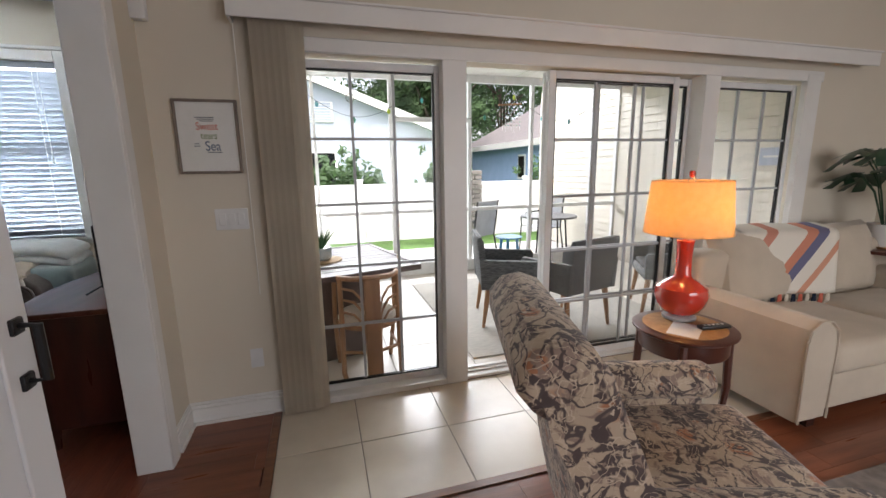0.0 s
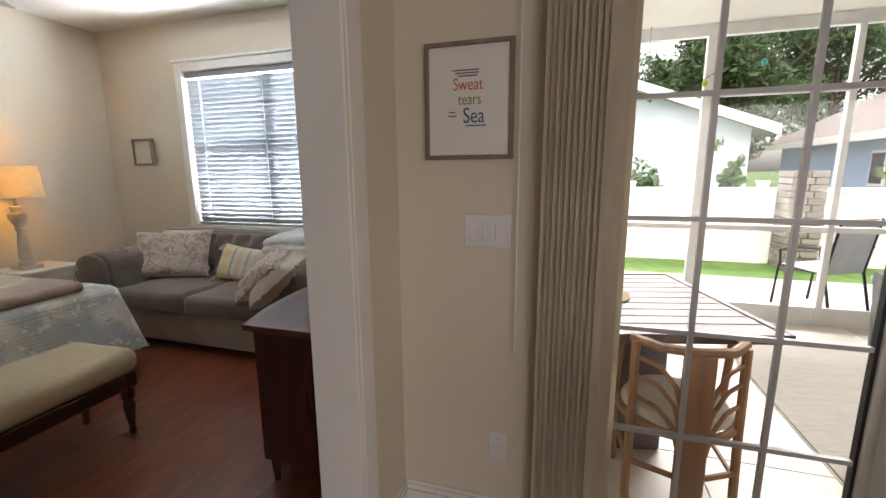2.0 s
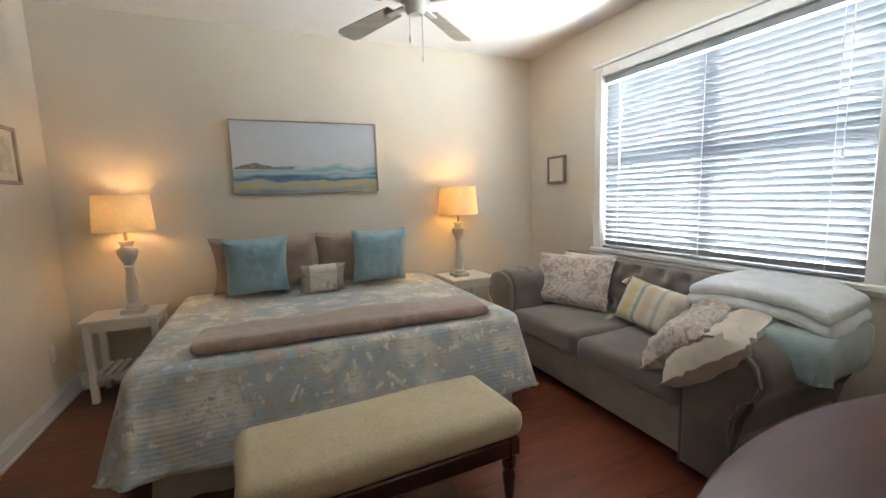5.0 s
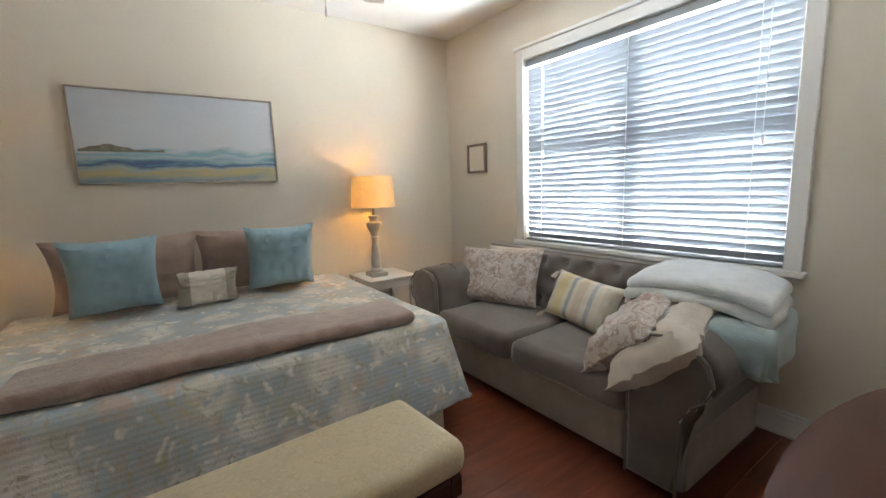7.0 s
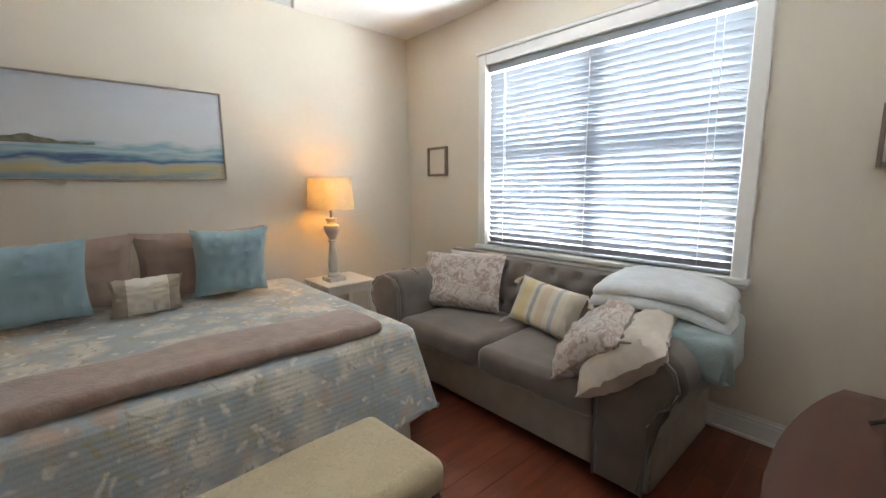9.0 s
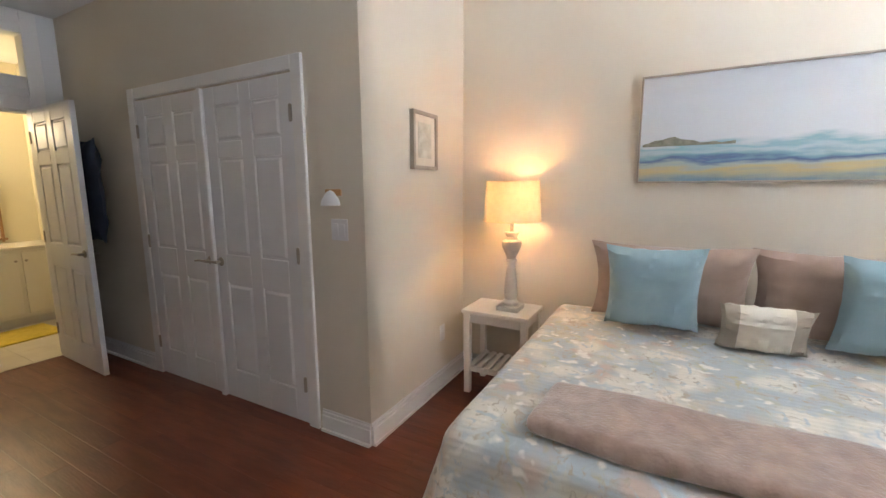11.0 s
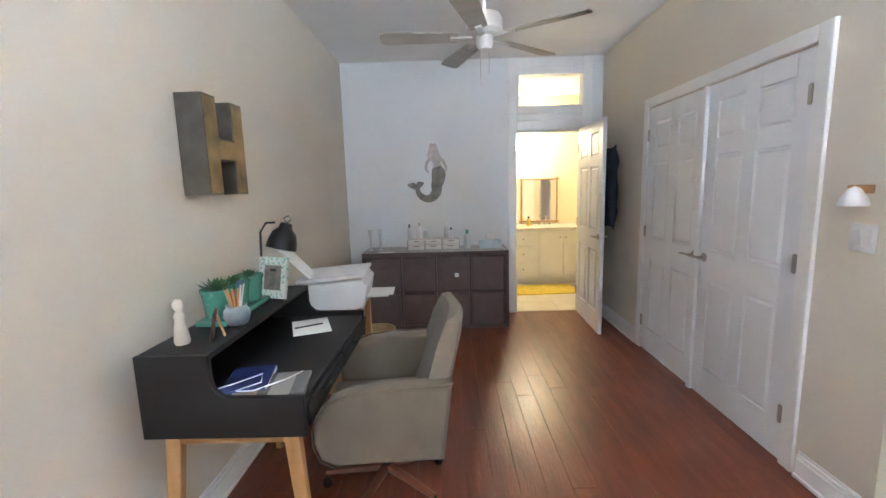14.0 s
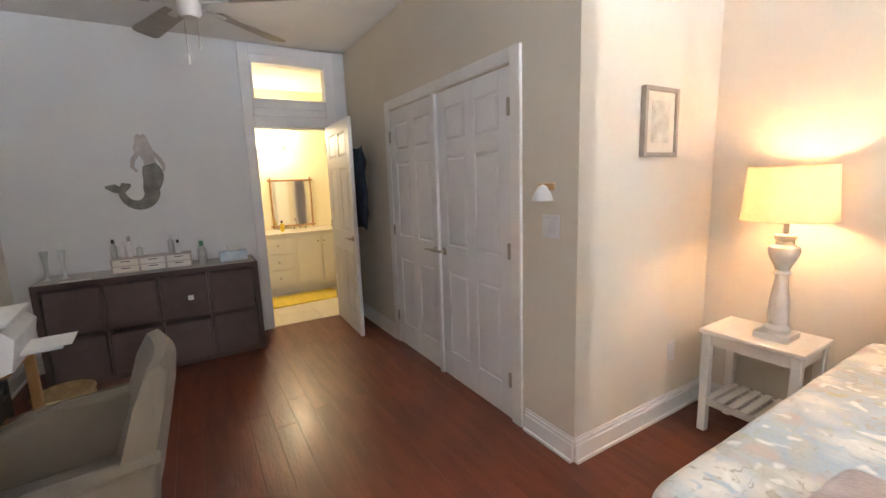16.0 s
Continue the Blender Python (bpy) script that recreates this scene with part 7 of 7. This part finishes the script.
# ---- outdoors ----
GZ = -0.12
gs = bmesh.new()
box(gs, -400, 400, 5.69, 800, GZ - 0.3, GZ)
setting("ground", gs, GRASS, "mown lawn behind the house", "ground")
setting("pavement", B(-6, 12, 5.69, 7.6, GZ - 0.05, -0.06, 0.01), CONC, "pale concrete patio slab", "pavement")
fe = thing("fence", pose(0, 9.05, GZ - 0.06), "white vinyl privacy fence", "fence")
pb = mesh_of("board", B(-0.15, 0.15, -0.012, 0.012, 0.06, 1.22, 0.004), FENCE)
po = mesh_of("post", box(B(-0.065, 0.065, -0.065, 0.065, 0, 1.36, 0.004), -0.08, 0.08, -0.08, 0.08, 1.36, 1.40, 0.01), FENCE)
rl_ = mesh_of("rail", B(-0.95, 0.95, -0.03, 0.03, -0.045, 0.045, 0.005), FENCE)
for k in range(-5, 10):
    x = 1.0 + 1.95 * k
    o = new("post", po)
    o.parent, o.matrix_basis = fe, pose(x, 0, 0)
    for z in (0.09, 1.25):
        o = new("rail", rl_)
        o.parent, o.matrix_basis = fe, pose(x + 0.975, 0, z)
    for j in range(6):
        o = new("board", pb)
        o.parent, o.matrix_basis = fe, pose(x + 0.2 + 0.304 * j, 0, 0)
pil = thing("stone_pillar", pose(3.35, 8.75, GZ), "stacked grey stone pillar before the fence", "pillar")
for k in range(15):
    for j in range(2):
        ww = 0.11 + 0.05 * ((k * 3 + j) % 3)
        x0 = -0.23 + j * (0.23 + 0.06 * (k % 2))
        x1 = x0 + 0.215 + (0.06 * (k % 2) if j == 0 else -0.06 * (k % 2))
        part("stone", B(x0, x1, -0.22 - 0.01 * (k % 3), 0.22, k * 0.10, k * 0.10 + 0.092, 0.008), STONE, pil)


def house(name, label, x0, x1, y0, y1, h, ridge, along, wall_m, m, over=0.5):
    """A gabled house; along: the axis of its ridge."""
    hs = thing(name, m, label, "house")
    part("wall", B(x0, x1, y0, y1, 0, h), wall_m, hs)
    if along == "y":
        c = (x0 + x1) / 2
        part("gable", extrude_profile([(x0, h), (x1, h), (c, ridge)], "y", y0, y1), wall_m, hs)
        k = (ridge - h) / (c - x0)
        sl_ = [(x0 - over, h - over * k), (c, ridge), (x1 + over, h - over * k), (x1 + over, h - over * k + 0.16), (c, ridge + 0.18), (x0 - over, h - over * k + 0.16)]
        rf = part("roof", extrude_profile(sl_, "y", y0 - over, y1 + over), ROOFB, hs)
        for a, b in ((x0 - over, c), (c, x1 + over)):
            za, zb = (h - over * k, ridge) if a < c else (ridge, h - over * k)
            part("fascia", extrude_profile([(a, za - 0.06), (b, zb - 0.06), (b, zb + 0.18), (a, za + 0.18)], "y", y0 - over - 0.04, y0 - over - 0.005), TRIM, rf)
    else:
        c = (y0 + y1) / 2
        k = (ridge - h) / (c - y0)
        part("gable", extrude_profile([(y0, h), (y1, h), (c, ridge)], "x", x0, x1), wall_m, hs)
        sl_ = [(y0 - over, h - over * k), (c, ridge), (y1 + over, h - over * k), (y1 + over, h - over * k + 0.12), (c, ridge + 0.14), (y0 - over, h - over * k + 0.12)]
        rf = part("roof", extrude_profile(sl_, "x", x0 - over, x1 + over), ROOFB, hs)
        part("fascia", B(x0 - over, x1 + over, y0 - over - 0.04, y0 - over, h - over * k - 0.06, h - over * k + 0.13), TRIM, rf)
    return hs


ha = house("house", "pale blue stucco house with a white gable edge", -5.2, 4.4, 14.0, 26.0, 2.60, 4.40, "y", HOUSEA, pose(0, 0, GZ), 0.45)
vt = part("gable_vent", B(-0.75, 0.75, -0.05, 0.0, 0, 0.62, 0.01), TRIM, ha, m=pose(0.0, 13.99, 3.0))
for k in range(7):
    part("louvre", B(-0.68, 0.68, -0.09, -0.05, 0.05 + 0.08 * k, 0.10 + 0.08 * k, m=None), HOUSEA, vt)
wnd = part("window", B(-0.5, 0.5, -0.06, 0.0, 0, 1.2, 0.01), TRIM, ha, m=pose(0.3, 14.0, 0.95))
part("pane", B(-0.42, 0.42, -0.075, -0.055, 0.08, 1.12), SCREEN, wnd)
hb = house("house", "bright blue house with a brown shingle roof", 9.1, 19.0, 12.6, 24.0, 2.75, 5.3, "y", HOUSEB, pose(0, 0, GZ, 0, 0, 0), 0.5)
part("eave_board", B(8.56, 8.60, 12.1, 24.5, 2.40, 2.66), TRIM, hb)
w2 = part("window", B(-0.35, 0.35, -0.06, 0.0, 0, 1.1, 0.01), TRIM, hb, m=pose(9.1, 17.5, 1.0, 0, 0, -90))
part("pane", B(-0.28, 0.28, -0.075, -0.055, 0.08, 1.02), SCREEN, w2)
rng = random.Random(5)


def leaf_cloud(n, cx, cy, cz, rx, ry, rz, s, seed):
    r = random.Random(seed)
    vs, fs = [], []
    clumps = [(r.gauss(0, 0.45), r.gauss(0, 0.45), r.gauss(0, 0.42), r.uniform(0.18, 0.38)) for _ in range(26)]
    for k in range(n):
        a, b, c, q = clumps[k % 26]
        d = Vector((r.gauss(0, 1), r.gauss(0, 1), r.gauss(0, 1))).normalized() * q * r.uniform(0.5, 1)
        p = Vector((cx + (a + d.x) * rx, cy + (b + d.y) * ry, cz + (c + d.z) * rz))
        u = Vector((r.gauss(0, 1), r.gauss(0, 1), r.gauss(0, 1))).normalized()
        v = u.orthogonal().normalized()
        z = s * r.uniform(0.6, 1.4)
        i = len(vs)
        vs += [p + u * z, p + v * z * 0.5, p - u * z, p - v * z * 0.5]
        fs.append((i, i + 1, i + 2, i + 3))
    me = bpy.data.meshes.new("crown")
    me.from_pydata([tuple(v) for v in vs], [], fs)
    me.materials.append(CROWN)
    return me


def tree(x, y, h, r, seed, n=5000):
    t = thing("tree", pose(x, y, GZ), "tall leafy green tree behind the houses", "tree", "trees behind the houses")
    tr = bmesh.new()
    tube([(0, 0, 0), (0.1, 0, h * 0.3), (0.0, 0.1, h * 0.62)], 0.26, 8, tr, r2=0.12)
    for k in range(6):
        a = k * 1.1 + seed
        tube([(0, 0.05, h * (0.32 + 0.05 * k)), (0.4 * r * math.cos(a), 0.4 * r * math.sin(a), h * (0.45 + 0.05 * k)), (0.8 * r * math.cos(a), 0.8 * r * math.sin(a), h * (0.55 + 0.06 * k))], 0.10, 6, tr, r2=0.02)
    part("trunk", tr, BARK, t)
    c = new("crown", leaf_cloud(n, 0, 0, h * 0.66, r * 1.05, r * 1.05, h * 0.36, 0.17, seed))
    c.parent = t


for k, (x, y, h, r) in enumerate(((5.0, 31, 9.5, 4.2), (9.5, 30, 11, 4.5), (14, 31, 12, 4.6), (19, 30, 11, 4.4), (24, 32, 12, 4.8), (1.5, 34, 8.5, 3.6), (6.3, 22.5, 7.5, 2.4), (29, 30, 12, 4.5), (11.5, 36, 13, 5), (17, 37, 13, 5), (-7, 33, 9, 4))):
    tree(x, y, h, r, k + 1)


def shrub(x, y, h, r, seed):
    t = thing("shrub", pose(x, y, GZ), "slender green shrub behind the fence", "shrub", "shrubs behind the fence")
    part("stem", tube([(0, 0, 0), (0.03, 0, h * 0.6)], 0.03, 6, r2=0.015), BARK, t)
    c = new("crown", leaf_cloud(700, 0, 0, h * 0.72, r, r, h * 0.30, 0.07, seed))
    c.parent = t


for k, (x, y, h, r) in enumerate(((0.9, 10.6, 1.95, 0.5), (1.5, 10.8, 1.6, 0.3), (3.2, 11.5, 1.8, 0.4), (6.6, 11.5, 1.8, 0.45), (8.0, 12.0, 1.9, 0.4), (0.2, 11.0, 1.7, 0.4))):
    shrub(x, y, h, r, 40 + k)

# ---- floors, laid piece by piece ----
fb_ = setting("floor_bedroom", B(WX, NX + 0.003, SY - 0.02, NY, -0.014, -0.006), GAP, "dark red-brown hardwood plank floor", "floor")
PW = 0.127
meshes = {}


def plank(parent, material, x0, x1, y0, y1):
    key = (round(x1 - x0, 3), round(y1 - y0, 3), material.name)
    if key not in meshes:
        hx, hy = (x1 - x0) / 2 - 0.0003, (y1 - y0) / 2 - 0.0003
        meshes[key] = mesh_of("plank", B(-hx, hx, -hy, hy, -0.006, 0.0, 0.0008), material, False)
    o = new("plank", meshes[key])
    o.parent, o.matrix_basis = parent, pose((x0 + x1) / 2, (y0 + y1) / 2, 0)


rng = random.Random(3)
x = WX
while x < NX - 0.01:
    x1 = min(x + PW, NX)
    y = SY - 0.02 - rng.uniform(0, 0.9)
    while y < NY:
        y1 = y + 1.22
        lo, hi = max(y, SY - 0.02), min(y1, NY)
        if x1 <= CX and hi <= CY:
            y = y1
            continue
        if hi - lo > 0.03:
            plank(fb_, WOOD, x, x1, round(lo, 2), round(hi, 2))
        y = y1
    x = x1
fh = setting("floor_living", B(NX + 0.004, 5.0, -3.0, GY, -0.0139, -0.0061), GAP, "reddish hardwood floor of the living room", "floor")


def hall(xa, xb, ya, yb):
    y = yb
    while y > ya + 0.01:
        y0 = max(y - PW, ya)
        x = xa - rng.uniform(0, 0.8)
        while x < xb:
            x1 = x + 1.22
            lo, hi = max(x, xa), min(x1, xb)
            if hi - lo > 0.03:
                plank(fh, WOODX, round(lo, 2), round(hi, 2), y0, y)
            x = x1
        y = y0


hall(NX + 0.004, -0.17, 1.56, GY)
hall(NX + 0.004, 5.0, -1.2, 1.56)
setting("trim_threshold", box(B(-0.17, -0.125, 1.56, GY, 0.0, 0.007, 0.002), -0.125, 5.0, 1.56, 1.605, 0.0, 0.007, 0.002), STRIP, "brown wooden threshold strip", "trim")
ft = setting("floor_tiles", B(-0.17, 5.0, 1.56, GY, -0.006, -0.003), GROUT, "cream tiled strip along the glazing", "floor")
tw, tl = 0.485, 0.455
xs = [-0.125, *[-0.178 + tw * k for k in range(1, 12)]]
ys = [1.605, 2.056, GY]
for a, b in zip(xs, xs[1:]):
    for c, d in zip(ys, ys[1:]):
        o = new("tile", mesh_of("tile", B(-(b - a) / 2 + 0.0025, (b - a) / 2 - 0.0025, -(d - c) / 2 + 0.0025, (d - c) / 2 - 0.0025, -0.006, 0.0, 0.0015), TILE, False))
        o.parent, o.matrix_basis = ft, pose((a + b) / 2, (c + d) / 2, 0)
lt2 = setting("floor_lanai", B(-0.56, 4.66, GY + 0.16, 5.66, LZ - 0.02, LZ - 0.006), GROUT, "pale tiled lanai floor", "floor")
lm = mesh_of("tile", B(-0.2975, 0.2975, -0.2975, 0.2975, -0.006, 0.0, 0.0015), LTILE, False)
for i in range(9):
    for j in range(5):
        o = new("tile", lm)
        o.parent, o.matrix_basis = lt2, pose(-0.26 + 0.6 * i, GY + 0.46 + 0.6 * j, LZ)
bt = mesh_of("tile", B(-0.198, 0.198, -0.198, 0.198, 0.0, 0.004, 0.001), TILE, False)
for i in range(4):
    for j in range(5):
        o = new("tile", bt)
        o.parent, o.matrix_basis = bf, pose(-2.50 - 0.40 * i, -3.10 - 0.40 * j, 0)
